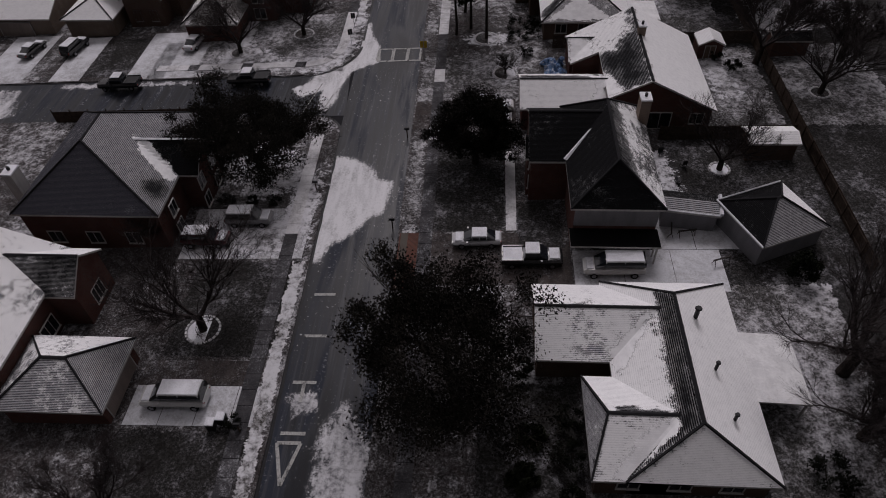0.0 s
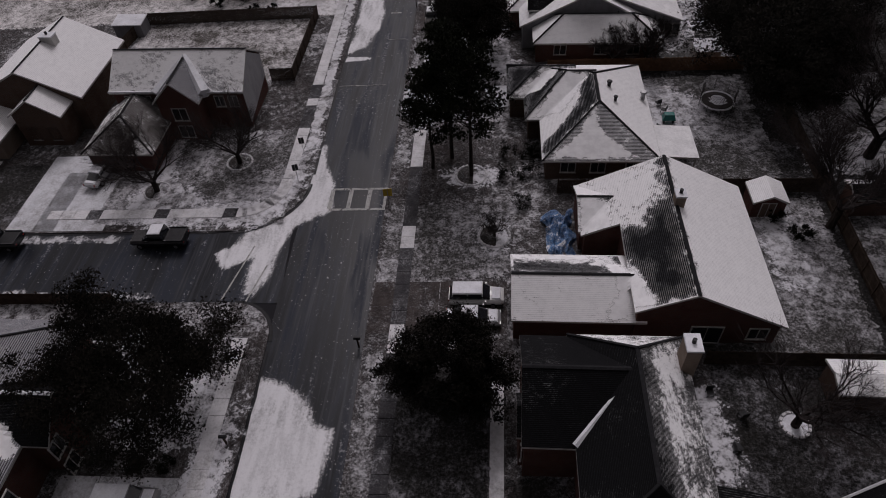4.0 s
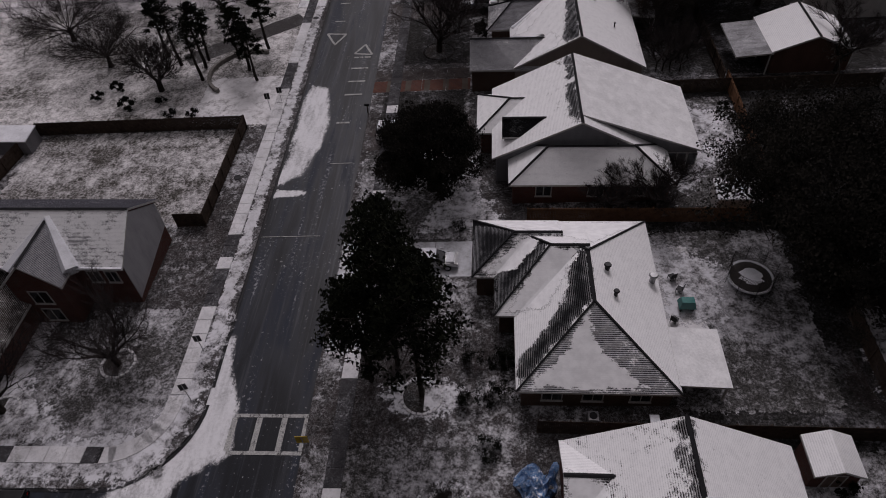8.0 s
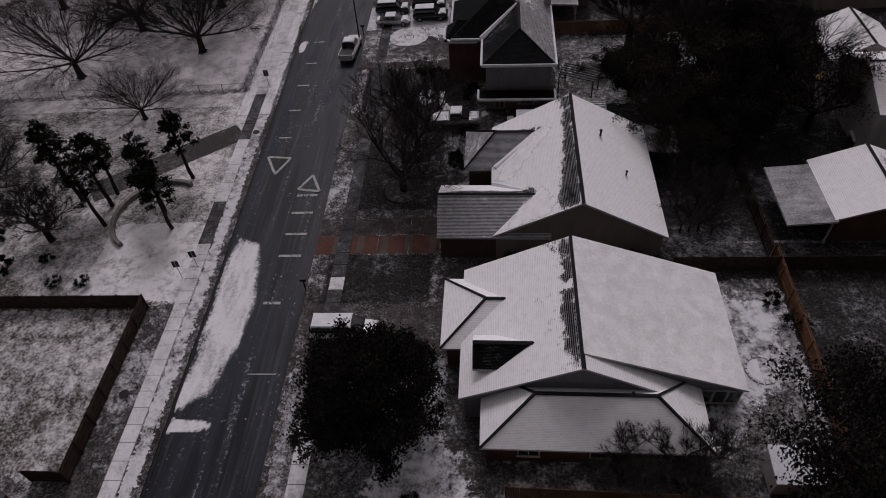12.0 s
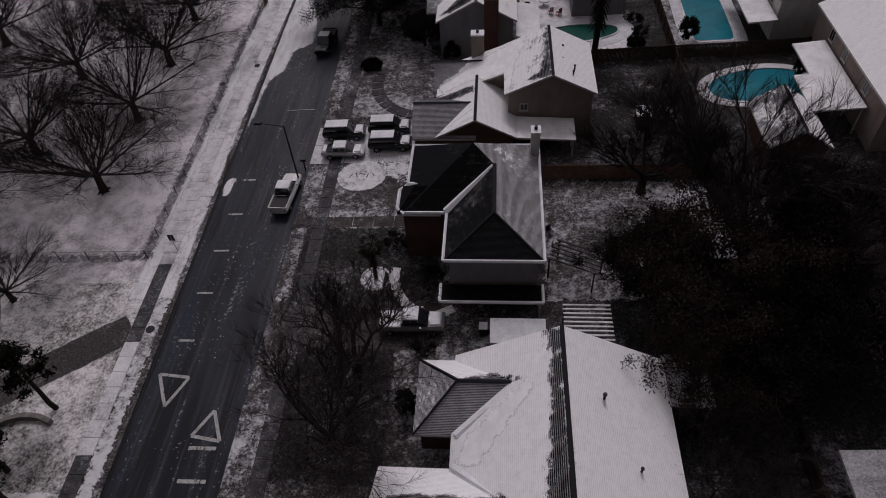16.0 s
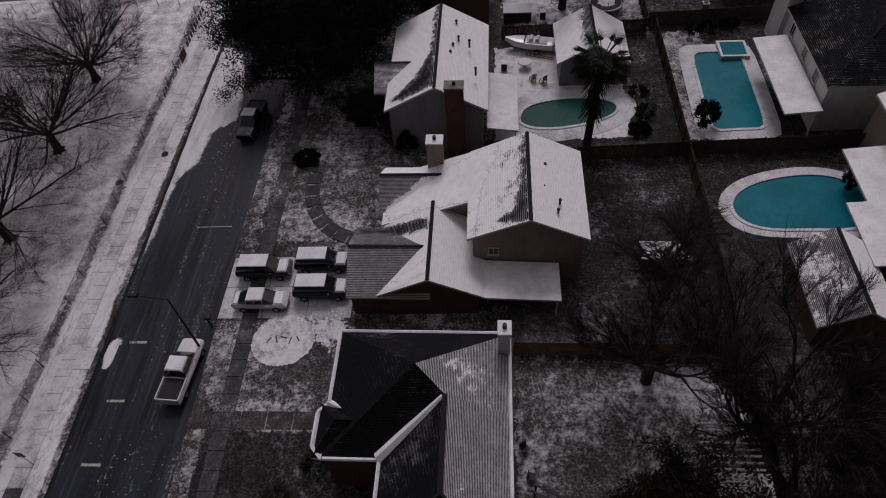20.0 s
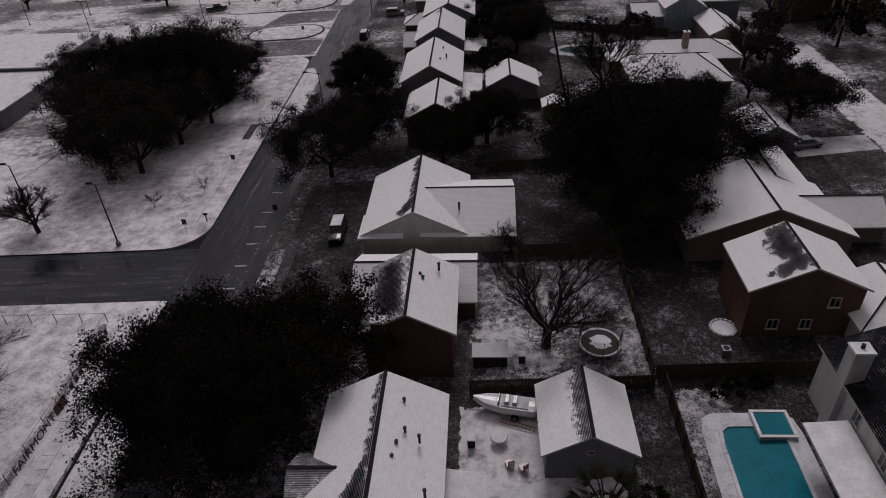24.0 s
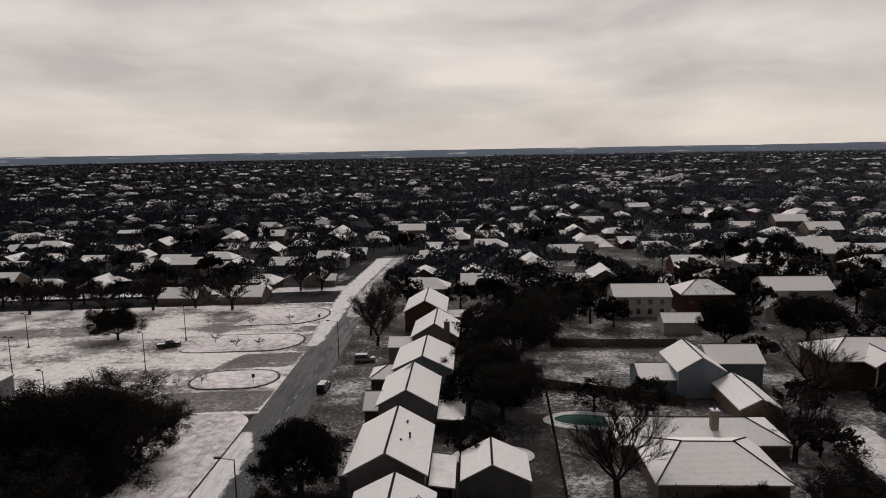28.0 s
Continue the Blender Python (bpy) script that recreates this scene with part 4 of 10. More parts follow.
# R8: dark two-storey
h = HOME["R8"] = house_at(9, 153, "two-storey dark brick house with white-edged black roof")
wing(h, 6.0, 14.05, 147.0, 155.6, 5.9, 8.8, "y", "hip", "gable", "roof_black", "brick_tan", {"w": (0.08, 0, 0), "e": (0.3, 0.0, 0.0, 0.35), "s": (0.03, 0, 0, 0.95)}, inset=2.6, trim="trim_white")
wing(h, 2.3, 14.05, 152.5, 161.6, 5.9, 9.9, "x", "hip", "hip", "roof_black", "brick_red", {"s": (0.06, 0, 0), "n": BARE, "w": BARE, "e": (0.34, 0.0, 0.0, 0.35)}, trim="trim_white", inset=5.86, cap=False)
wing(h, 1.6, 5.4, 152.6, 156.3, 5.6, 7.3, "x", "hip", "gable", "roof_black", "brick_red", {"s": BARE, "n": BARE, "w": BARE}, inset=1.5, cap=False, trim="trim_white")
edge_snow(h, [(14.1, 161.65), (2.25, 161.65), (2.25, 156.3)], 5.98)
edge_snow(h, [(2.4, 152.45), (5.95, 152.45), (5.95, 146.95), (14.1, 146.95), (14.1, 161.65)], 5.98)
edge_snow(h, [(2.3, 156.4), (1.55, 155.6), (1.55, 153.3), (2.3, 152.5)], 5.7, 0.16)
edge_snow(h, [(5.6, 147.3), (5.6, 145.4), (14.1, 145.4), (14.1, 147.3)], 2.66)
valley(h, (5.9, 152.6, 5.85), (9.9, 155.5, 8.6), 0.42)
valley(h, (2.2, 156.3, 5.7), (4.9, 154.6, 7.2), 0.26)
valley(h, (2.3, 152.7, 5.6), (4.9, 154.6, 7.2), 0.2)
flat_roof(h, 5.6, 14.1, 145.4, 147.3, 2.6, 2.6, "porch_roof", "roof_black", (0.0, 0, 0))
chimney(h, 13.7, 160.4, 0.0, 8.6, 0.8, 1.0, "siding_white")
part("wall_band", Build().box(-2.55, 4.6, -5.66, -5.58, 2.9, 5.6).mesh("wall_band", M["siding_grey"]), h, "pale painted band above the porch")
opening(h, 8.0, 147.42, 0.2, "s", 1.0, 2.0, "door", "door")
opening(h, 11.0, 147.42, 0.8, "s", 1.6, 1.3)

# R9
h = HOME["R9"] = house_at(11, 173, "tan two-storey house with snowy gables and patio roof")
wing(h, 10.9, 20.5, 170.3, 180.2, 5.6, 7.9, "y", "gable", "gable", "roof_grey", "siding_tan", {"w": (0.62, 0.0, 0.1, 0.25), "e": (1.2, 0, 0)}, ridge_at=0.51)
long_slope = [(-7.6, 1.2, 2.75), (0.0, 1.2, 5.66), (0.0, 7.1, 5.66), (-7.6, 7.1, 2.75)]
part("roof_slope", Build().solid(long_slope, 0.22, 0, 1).mesh("roof_slope", [M["roof_grey"], M["trim"]]), h, color=(1.1, 0, 0))
PLANES[h.name].append(long_slope)
part("wall", Build().add([(x, y, z) for y in (1.5, 6.9) for x, z in ((-7.2, -0.8), (0.3, -0.8), (0.3, 5.5), (-7.2, 2.65))], [(0, 1, 2, 3), (7, 6, 5, 4), (0, 3, 7, 4), (1, 5, 6, 2)]).mesh("wall", M["siding_tan"]), h)
wing(h, 3.6, 12.3, 166.8, 175.0, 2.7, 5.0, "y", "gable", "gable", "roof_grey", "brick_brown", {"w": (0.9, 0, 0), "e": (1.2, 0, 0)}, ridge_at=0.5)
wing(h, 1.3, 8.0, 166.7, 174.0, 2.7, 4.7, "x", "gable", "gable", "roof_grey", "brick_brown", {"s": (0.25, 0.0, 0.0, 0.45), "n": (0.2, 0, 0, 0.8)})
wing(h, 3.0, 9.4, 175.4, 181.4, 2.6, 4.7, "x", "gable", "gable", "roof_grey", "siding_tan", {"s": (0.2, 0, 0, 0.45), "n": (1, 0, 0)})
flat_roof(h, 12.3, 18.3, 166.7, 170.4, 2.8, 2.5)
chimney(h, 7.9, 180.2, 0.0, 7.0, 1.4, 1.1, "siding_tan")
opening(h, 13.0, 170.45, 3.6, "s", 0.7, 0.7)
opening(h, 1.9, 169.7, 0.0, "w", 4.8, 2.1, "door", "garage_door", bars=0)
for x, y in ((17.2, 177), (17.0, 174.5), (18.2, 173.0), (18.0, 172.0)):
    vent(h, x, y, 6.9, 0.09, 0.3)

# R10
h = HOME["R10"] = house_at(8, 193, "grey two-storey gabled house with red-brick chimney")
wing(h, 2.6, 12.5, 186.4, 200.4, 5.2, 7.9, "y", "gable", "gable", "roof_grey", "siding_grey", {"w": (0.95, 0.25, 0.0), "e": (1.25, 0, 0)})
wing(h, 1.2, 7.4, 189.8, 195.0, 4.6, 6.4, "x", "gable", "gable", "roof_grey", "siding_grey", {"s": (0.35, 0, 0, 0.35), "n": (0.35, 0, 0)})
flat_roof(h, 12.4, 15.4, 186.0, 194.6, 3.4, 3.0)
chimney(h, 9.4, 186.1, -0.4, 8.3, 1.7, 1.1, "brick_red", False)
for x, y in ((9.2, 198), (9.5, 195.2), (9.0, 194), (10.6, 194.5), (8.8, 192.8), (11.3, 190)):
    vent(h, x, y, 6.9, 0.1, 0.4)
opening(h, 4.4, 186.68, 0.9, "s", 1.2, 1.3)

# R11
h = HOME["R11"] = house_at(9, 213, "brown two-storey house with ribbed snowy roof")
wing(h, 4.0, 12.9, 207.0, 217.2, 5.6, 8.0, "y", "gable", "gable", "roof_grey", "siding_brown", {"w": (0.4, 0.0, 0.0, 0.35), "e": (1.2, 0, 0)})
wing(h, 1.6, 14.7, 215.0, 223.6, 2.7, 4.8, "x", "gable", "gable", "roof_grey", "siding_brown", {"s": (1.2, 0, 0), "n": (1.1, 0, 0)})
chimney(h, 6.0, 206.9, -0.4, 7.4, 1.2, 0.9, "siding_brown")
for x, y in ((9.3, 213.5), (9.6, 213.0), (11.0, 215.0)):
    vent(h, x, y, 7.2, 0.12, 0.4)

# R12
h = HOME["R12"] = house_at(10, 234, "white gabled house with broad snow-covered roof")
wing(h, 0.9, 13.7, 227.2, 241.5, 2.8, 6.0, "y", "gable", "gable", "roof_grey", "siding_white", {"w": (1.0, 0.1, 0), "e": (1.2, 0, 0)})
wing(h, 8.0, 19.2, 226.9, 240.4, 2.7, 5.5, "x", "gable", "gable", "roof_grey", "siding_white", {"s": (1.2, 0, 0), "n": (1.1, 0, 0)})
wing(h, 0.6, 6.0, 226.8, 232.0, 2.6, 4.0, "x", "hip", "gable", "roof_grey", "siding_white", {"s": (0.8, 0, 0), "n": (1, 0, 0), "w": (0.8, 0, 0)}, cap=False)
opening(h, 11.0, 227.4, 0.9, "s", 1.6, 1.2, bars=2)
vent(h, 12.5, 230.5, 4.6)

# L1
h = HOME["L1"] = house_at(-39, 53, "two-storey brick house with frosted ribbed hipped roof")
wing(h, -46.0, -31.2, 43.6, 60.6, 5.0, 9.2, "y", "hip", "hip", "roof_grey", "brick_red", {"w": (0.15, 0, 0), "e": (0.12, 0.0, 0.0, 0.45), "s": (0.0, 0, 0), "n": (0.1, 0, 0, 0.5)}, ridge_at=0.42, inset=6.2)
wing(h, -38.0, -29.2, 49.6, 55.4, 5.0, 7.4, "x", "gable", "gable", "roof_black", "brick_red", {"s": (0.03, 0, 0), "n": (0.05, 0, 0)}, cap_mat="snow")
chimney(h, -46.4, 47.0, 0.0, 7.6, 1.0, 1.5, "siding_white")
for y in (46.0, 50.2, 53.6):
    opening(h, -30.9 if y < 48 else -29.35, y, 3.2, "e", 1.2, 1.4)
    opening(h, -30.9 if y < 48 else -29.35, y, 0.7, "e", 1.2, 1.4)
for x in (-43, -39, -35):
    opening(h, x, 44.02, 0.9, "s", 1.4, 1.4)

# L2
h = HOME["L2"] = house_at(-37, 30, "red-brick house with frosted hipped garage roof")
wing(h, -38.6, -29.4, 24.0, 31.2, 2.7, 4.9, "x", "hip", "hip", "roof_grey", "brick_red", {"s": (0.4, 0, -0.2, 0.3), "e": (0.2, 0, 0, 0.45), "n": (0.6, 0, 0, 0.4), "w": (0.5, 0, 0)}, inset=3.6)
wing(h, -52.0, -38.0, 26.0, 39.6, 4.6, 8.0, "y", "gable", "gable", "roof_grey", "brick_red", {"e": (0.6, 0, -0.3), "w": (0.4, 0, 0)})
wing(h, -45.0, -35.4, 34.0, 39.8, 4.4, 6.6, "x", "gable", "gable", "roof_black", "brick_red", {"s": (0.35, 0, 0), "n": (0.8, 0, 0)})
opening(h, -38.2, 32.6, 0.9, "e", 2.0, 1.6, bars=2)
opening(h, -35.66, 37.0, 0.9, "e", 1.6, 1.6, bars=2)
opening(h, -29.84, 27.5, 0.0, "e", 4.8, 2.1, "door", "garage_door", bars=0)

# L3
h = HOME["L3"] = house_at(-35, 97, "two-storey red-brick house with ribbed snowy gable roof")
wing(h, -42.5, -26.6, 92.4, 101.2, 5.4, 8.4, "x", "gable", "gable", "roof_grey", "brick_red", {"s": (0.62, 0.0, 0, 0.1), "n": (0.1, 0, 0)})
edge_snow(h, [(-42.5, 92.38), (-36.6, 92.38)], 5.46)
edge_snow(h, [(-31.2, 92.38), (-26.6, 92.38)], 5.46)
wing(h, -36.6, -31.2, 90.4, 97.0, 5.3, 7.9, "y", "gable", "gable", "roof_grey", "brick_red", {"w": (0.2, 0, 0, 0.4), "e": (0.2, 0, 0, 0.5)})
valley(h, (-31.0, 92.2, 5.3), (-33.9, 96.2, 7.8), 0.85)
valley(h, (-36.8, 92.2, 5.3), (-33.9, 96.2, 7.8), 0.6)
wing(h, -43.6, -35.4, 84.6, 93.0, 2.7, 5.3, "y", "hip", "gable", "roof_brown", "brick_red", {"w": (0.5, 0, 0), "e": (0.35, 0, 0), "s": (0.45, 0, 0)}, inset=3.6)
part("gable_siding", Build().add([(8.22, -4.1, 0.9), (8.22, 3.7, 2.4), (8.22, 3.7, 5.3), (8.22, -0.2, 7.95), (8.22, -4.1, 5.3), (8.1, -4.1, 0.9), (8.1, 3.7, 2.4), (8.1, 3.7, 5.3), (8.1, -0.2, 7.95), (8.1, -4.1, 5.3)], [(0, 1, 2, 3, 4), (9, 8, 7, 6, 5), (0, 5, 6, 1), (1, 6, 7, 2), (2, 7, 8, 3), (3, 8, 9, 4), (4, 9, 5, 0)]).mesh("gable_siding", M["siding_pale"]), h, "grey painted gable siding")
for x in (-40.5, -38.5, -29.8, -28.2):
    opening(h, x, 92.8, 3.3, "s", 1.0, 1.3)
opening(h, -33.9, 90.64, 2.9, "s", 1.6, 1.5)
opening(h, -33.9, 90.64, 0.5, "s", 1.6, 1.5)

# L4 and its neighbours on the side street
h = HOME["L4"] = house_at(-54, 97, "white-roofed two-storey house with front gables")
wing(h, -60.0, -46.5, 93.0, 106.0, 5.0, 8.4, "y", "gable", "gable", "roof_grey", "brick_brown", {"w": (1.1, 0, 0), "e": (1.2, 0, 0)})
wing(h, -54.5, -48.0, 90.0, 96.0, 4.4, 6.6, "y", "gable", "gable", "roof_grey", "brick_brown", {"w": (1.0, 0, 0), "e": (1.0, 0, 0)})
wing(h, -63.0, -55.0, 87.4, 96.0, 2.7, 4.4, "y", "hip", "gable", "roof_grey", "brick_tan", {"w": (1.0, 0, 0), "e": (1.0, 0, 0), "s": (1, 0, 0)})
chimney(h, -52.5, 100.5, 5.0, 8.8, 1.6, 1.2, "siding_white")
for x in (-52.5, -50.0):
    opening(h, x, 90.3, 1.0, "s", 1.0, 1.6)
h = house_at(-72, 96, "tan-brick house with wide garage doors")
wing(h, -79.0, -65.5, 88.6, 102.0, 2.8, 5.6, "x", "gable", "gable", "roof_grey", "brick_tan", {"s": (1.0, 0, 0), "n": (1.0, 0, 0)})
opening(h, -71.5, 88.86, 0.0, "s", 5.0, 2.1, "door", "garage_door", bars=0)



# ---- drifts and thawed patches on the roofs ----
for key, ring in (
    ("R1", [(13.5, 34.6), (14.74, 34.4), (14.74, 22.5), (9.7, 19.4), (9.7, 20.1), (12.4, 22.0), (13.2, 23.6), (13.4, 28.6)]), ("R1", [(9.2, 24.3), (13.1, 23.7), (11.0, 23.5), (9.3, 23.5)]), ("R1", [(7.3, 27.0), (8.6, 23.5), (7.3, 20.0)]),
    ("R3", [(12.2, 68.8), (13.0, 71.0), (14.6, 70.6), (15.6, 72.4), (16.8, 73.0), (16.7, 77.9), (17.4, 77.9), (17.4, 62.0), (14.6, 62.0), (13.9, 64.0), (13.8, 65.8), (12.2, 68.0)]), ("R3", [(3.5, 67.9), (10.0, 67.4), (12.6, 66.0), (10.3, 65.6), (3.5, 65.7)]),
    ("R4", [(11.9, 94.2), (12.75, 94.2), (12.8, 88.4), (6.9, 82.2), (6.9, 84.4), (9.1, 86.8), (10.8, 89.4), (11.3, 92.6)]), ("R4", [(7.9, 95.0), (9.6, 94.1), (5.4, 89.2), (5.3, 92.6)]), ("R4", [(3.4, 98.8), (7.2, 96.3), (6.6, 95.2), (3.5, 93.0)]),
    ("R5", [(13.4, 114.8), (13.4, 108.4), (12.6, 109.6), (12.4, 112.0), (12.6, 114.9)]), ("R5", [(12.7, 120.1), (13.4, 120.1), (13.4, 116.0), (12.6, 115.6)]),
    ("R6", [(14.0, 139.9), (14.8, 139.9), (14.8, 124.3), (13.3, 124.5), (13.2, 127.1), (13.9, 132.6)]),
    ("R9", [(15.2, 180.0), (15.7, 180.0), (15.7, 170.5), (14.4, 170.7), (13.4, 171.2), (14.6, 172.2), (15.1, 174.5)]), ("R9", [(4.0, 173.9), (7.6, 173.3), (7.6, 172.2), (1.5, 172.4), (1.5, 173.9)]),
    ("L1", [(-34.0, 47.4), (-32.4, 48.4), (-31.4, 47.6), (-31.4, 45.4), (-33.2, 45.6)]), ("R12", [(6.6, 241.0), (7.25, 241.0), (7.25, 228.0), (6.0, 227.4), (5.2, 228.3), (6.6, 231.0)]), ("R6", [(2.5, 127.7), (11.5, 127.7), (10.8, 128.5), (4.0, 128.5)]), ("R6", [(7.6, 136.6), (12.0, 136.6), (9.8, 137.5)]), ("R6", [(13.7, 128.5), (14.7, 131.0), (14.8, 124.3), (12.9, 125.0)]),
    ("R10", [(7.0, 200.2), (7.5, 200.2), (7.5, 187.0), (4.4, 186.8), (3.0, 187.5), (5.6, 189.4), (7.0, 193.0)]),
    ("R11", [(5.0, 216.2), (7.2, 216.7), (8.3, 207.4), (5.8, 208.2), (4.8, 211.6)])):
    roof_snow(HOME[key], ring, 0.7 if key == "R3" else 0.4, bare=True)
for key, ring in (
    ("R1", [(13.2, 23.4), (13.3, 22.6), (9.9, 19.6), (8.4, 19.5), (11.0, 22.4)]), ("R1", [(12.6, 32.7), (9.0, 28.9), (9.3, 27.4), (10.7, 28.3), (12.9, 32.2)]),
    ("L1", [(-36.4, 52.9), (-35.2, 52.8), (-31.3, 49.5), (-31.3, 48.2), (-33.0, 49.2), (-35.2, 51.2)]),
    ("R3", [(11.1, 68.6), (13.6, 65.7), (14.6, 62.2), (10.9, 62.1), (12.0, 64.0)]), ("R3", [(9.9, 75.6), (12.3, 74.6), (12.3, 70.9), (9.8, 71.5)]), ("R3", [(3.6, 69.0), (10.4, 68.9), (9.8, 68.0), (3.6, 68.1)]),
    ("R4", [(3.6, 99.4), (18.5, 99.4), (13.2, 94.8), (11.3, 95.9), (8.4, 96.4)]), ("R4", [(12.2, 88.0), (12.9, 84.9), (16.6, 82.2), (7.6, 82.2), (10.6, 84.8)]),
    ("R4", [(12.4, 93.8), (9.6, 94.0), (6.4, 89.2), (9.4, 88.9), (11.3, 92.4)]), ("R4", [(8.0, 96.0), (4.6, 93.2), (7.2, 92.9), (9.2, 95.2)]),
    ("R6", [(11.7, 128.2), (12.9, 125.4), (11.8, 124.3), (8.5, 124.3), (9.8, 126.4)]), ("R6", [(12.3, 136.5), (12.9, 135.9), (9.2, 130.9), (7.6, 131.2), (8.3, 133.0)]),
    ("R9", [(12.2, 179.9), (13.6, 179.9), (11.9, 175.0), (11.6, 171.0), (10.9, 171.0), (10.8, 174.3), (4.0, 174.5), (3.6, 176.0), (7.0, 178.2)]), ("R9", [(8.0, 169.2), (7.8, 167.6), (5.2, 166.7), (3.4, 166.7), (6.6, 168.4)])):
    roof_snow(HOME[key], ring)


# ---- pavements, drives, markings and snow on the street ----
TILT_X = math.atan(SLOPE)


def lying(x, y, z, turn=0.0):
    """A pose flat on the sloping ground."""
    return Matrix.Translation((x, y, gz(x) + z)) @ Matrix.Rotation(-TILT_X, 4, "Y") @ Matrix.Rotation(radians(turn), 4, "Z")


SLAB_W, SLAB_L = 1.34, 1.5


def slab_mesh(name, mat):
    return Build().box(-SLAB_W / 2, SLAB_W / 2, -SLAB_L / 2 + 0.015, SLAB_L / 2 - 0.015, -0.06, 0.03, inset=0.012).mesh(name, mat)


SLABS = {k: slab_mesh("paving_slab", M[k]) for k in ("walk", "walk_bare")}


def pavement(name, centre, y0, y1, bare, label):
    """A concrete walk, slab by slab; bare: stretches from which the snow has gone."""
    root = tagged(new(name), label, "pavement", kind="structure")
    y = y0
    rng = random.Random(name)
    while y < y1:
        x = centre(y)
        wet = any(a <= y <= b for a, b in bare)
        ob = part("paving_slab", SLABS["walk_bare" if wet else "walk"], root)
        ob.matrix_world = lying(x, y, 0.05, math.degrees(math.atan2(centre(y - 1) - centre(y + 1), 2)))
        y += SLAB_L


pavement("pavement_1", lambda y: right_kerb(y) + 2.75, 12, 232, [(12, 60), (64, 72), (76, 84), (108, 120), (122, 232)], "concrete walk of square slabs, partly wet")
pavement("pavement_2", lambda y: left_kerb(y) - 2.5, 12, 62, [(12, 46)], "concrete walk beside the kerb, partly snowy")
pavement("pavement_3", lambda y: left_kerb(y) - 2.5, 84, 214, [(93, 97), (99, 101), (127, 133), (144, 152)], "snowy concrete walk beside the kerb")
pavement("pavement_4", lambda y: left_kerb(y) - 3.2, 236, 298, [(262, 268)], "snowy concrete walk along the grass verge")

# the walk that rounds the corner of the side street
corner = tagged(new("pavement_5"), "snowy concrete walk rounding a street corner", "pavement", kind="structure")
cx_ = left_kerb(84) - 7
for k in range(8):
    a = radians(-84 + 12 * k)
    ob = part("paving_slab", SLABS["walk"], corner)
    ob.matrix_world = lying(cx_ + 4.4 * math.cos(a), 82.4 + 4.4 * math.sin(a), 0.06, math.degrees(a))
for k in range(14):
    ob = part("paving_slab", SLABS["walk" if k % 5 else "walk_bare"], corner)
    ob.matrix_world = lying(cx_ - 0.6 - SLAB_L * k, 78.0, 0.06, 90)

RNG = random.Random(5)


def patch(name, x0, x1, y0, y1, mat, label, category, z=0.012, rim=0.9, kind="structure", turn=0.0, round_=0.0):
    """A thin rectangular or rounded sheet; its rim carries how far a point lies inside."""
    cx, cy, a, b = (x0 + x1) / 2, (y0 + y1) / 2, (x1 - x0) / 2 + rim, (y1 - y0) / 2 + rim
    q = radians(turn)
    nx, ny = max(4, min(40, int(a * 2 / rim))), max(4, min(60, int(b * 2 / rim)))
    v, w = [], []
    for i in range(nx + 1):
        for j in range(ny + 1):
            px, py = a * (2 * i / nx - 1), b * (2 * j / ny - 1)
            d = min(a - abs(px), b - abs(py))
            if round_:
                d = (1 - math.hypot(px / a, py / b)) * min(a, b)
            x, y = cx + px * math.cos(q) - py * math.sin(q), cy + px * math.sin(q) + py * math.cos(q)
            v.append((x, y, gz(x) + z))
            w.append(max(-0.6, min(1.6, d / (2 * rim) * 2.2 - 0.6)))
    f = [(i * (ny + 1) + j, (i + 1) * (ny + 1) + j, (i + 1) * (ny + 1) + j + 1, i * (ny + 1) + j + 1) for i in range(nx) for j in range(ny)]
    me = mesh(name, v, f, mat)
    me.attributes.new("inner", "FLOAT", "POINT").data.foreach_set("value", w)
    return tagged(new(name, me), label, category, kind=kind)


def road_snow(rows, rim=0.95, mat="road_snow", z=None, wob=1.0):
    """Snow left on the asphalt: rows of y, west edge, east edge."""
    global ROAD_SNOW_Z
    ROAD_SNOW_Z += 0.0015
    z = z or ROAD_SNOW_Z
    y0, y1 = rows[0][0] - rim, rows[-1][0] + rim
    ny, nx = max(8, int((y1 - y0) / 0.45)), 22
    seed = RNG.random() * 50
    v, w = [], []
    for j in range(ny + 1):
        y = y0 + (y1 - y0) * j / ny
        k = max(0, min(len(rows) - 2, sum(y >= r[0] for r in rows) - 1))
        p, n = rows[k], rows[k + 1]
        t = max(0.0, min(1.0, (y - p[0]) / (n[0] - p[0])))
        xl, xr = p[1] + (n[1] - p[1]) * t, p[2] + (n[2] - p[2]) * t
        xr += wob * (0.6 * noise.noise((seed, y * 0.35, 0)) + 0.35 * noise.noise((seed, y * 1.1, 4)))
        for i in range(nx + 1):
            x = xl - rim + (xr - xl + 2 * rim) * i / nx
            v.append((x, y, gz(x) + z))
            d = min(x - xl, xr - x, y - rows[0][0], rows[-1][0] - y)
            w.append(max(-0.8, min(1.8, 0.5 + d / rim * 0.55)))
    f = [(j * (nx + 1) + i, j * (nx + 1) + i + 1, (j + 1) * (nx + 1) + i + 1, (j + 1) * (nx + 1) + i) for j in range(ny) for i in range(nx)]
    me = mesh("road_snow", v, f, M[mat])
    me.attributes.new("inner", "FLOAT", "POINT").data.foreach_set("value", w)
    tagged(new("road_snow", me), "packed white snow lying on the asphalt", "snow", kind="stuff")


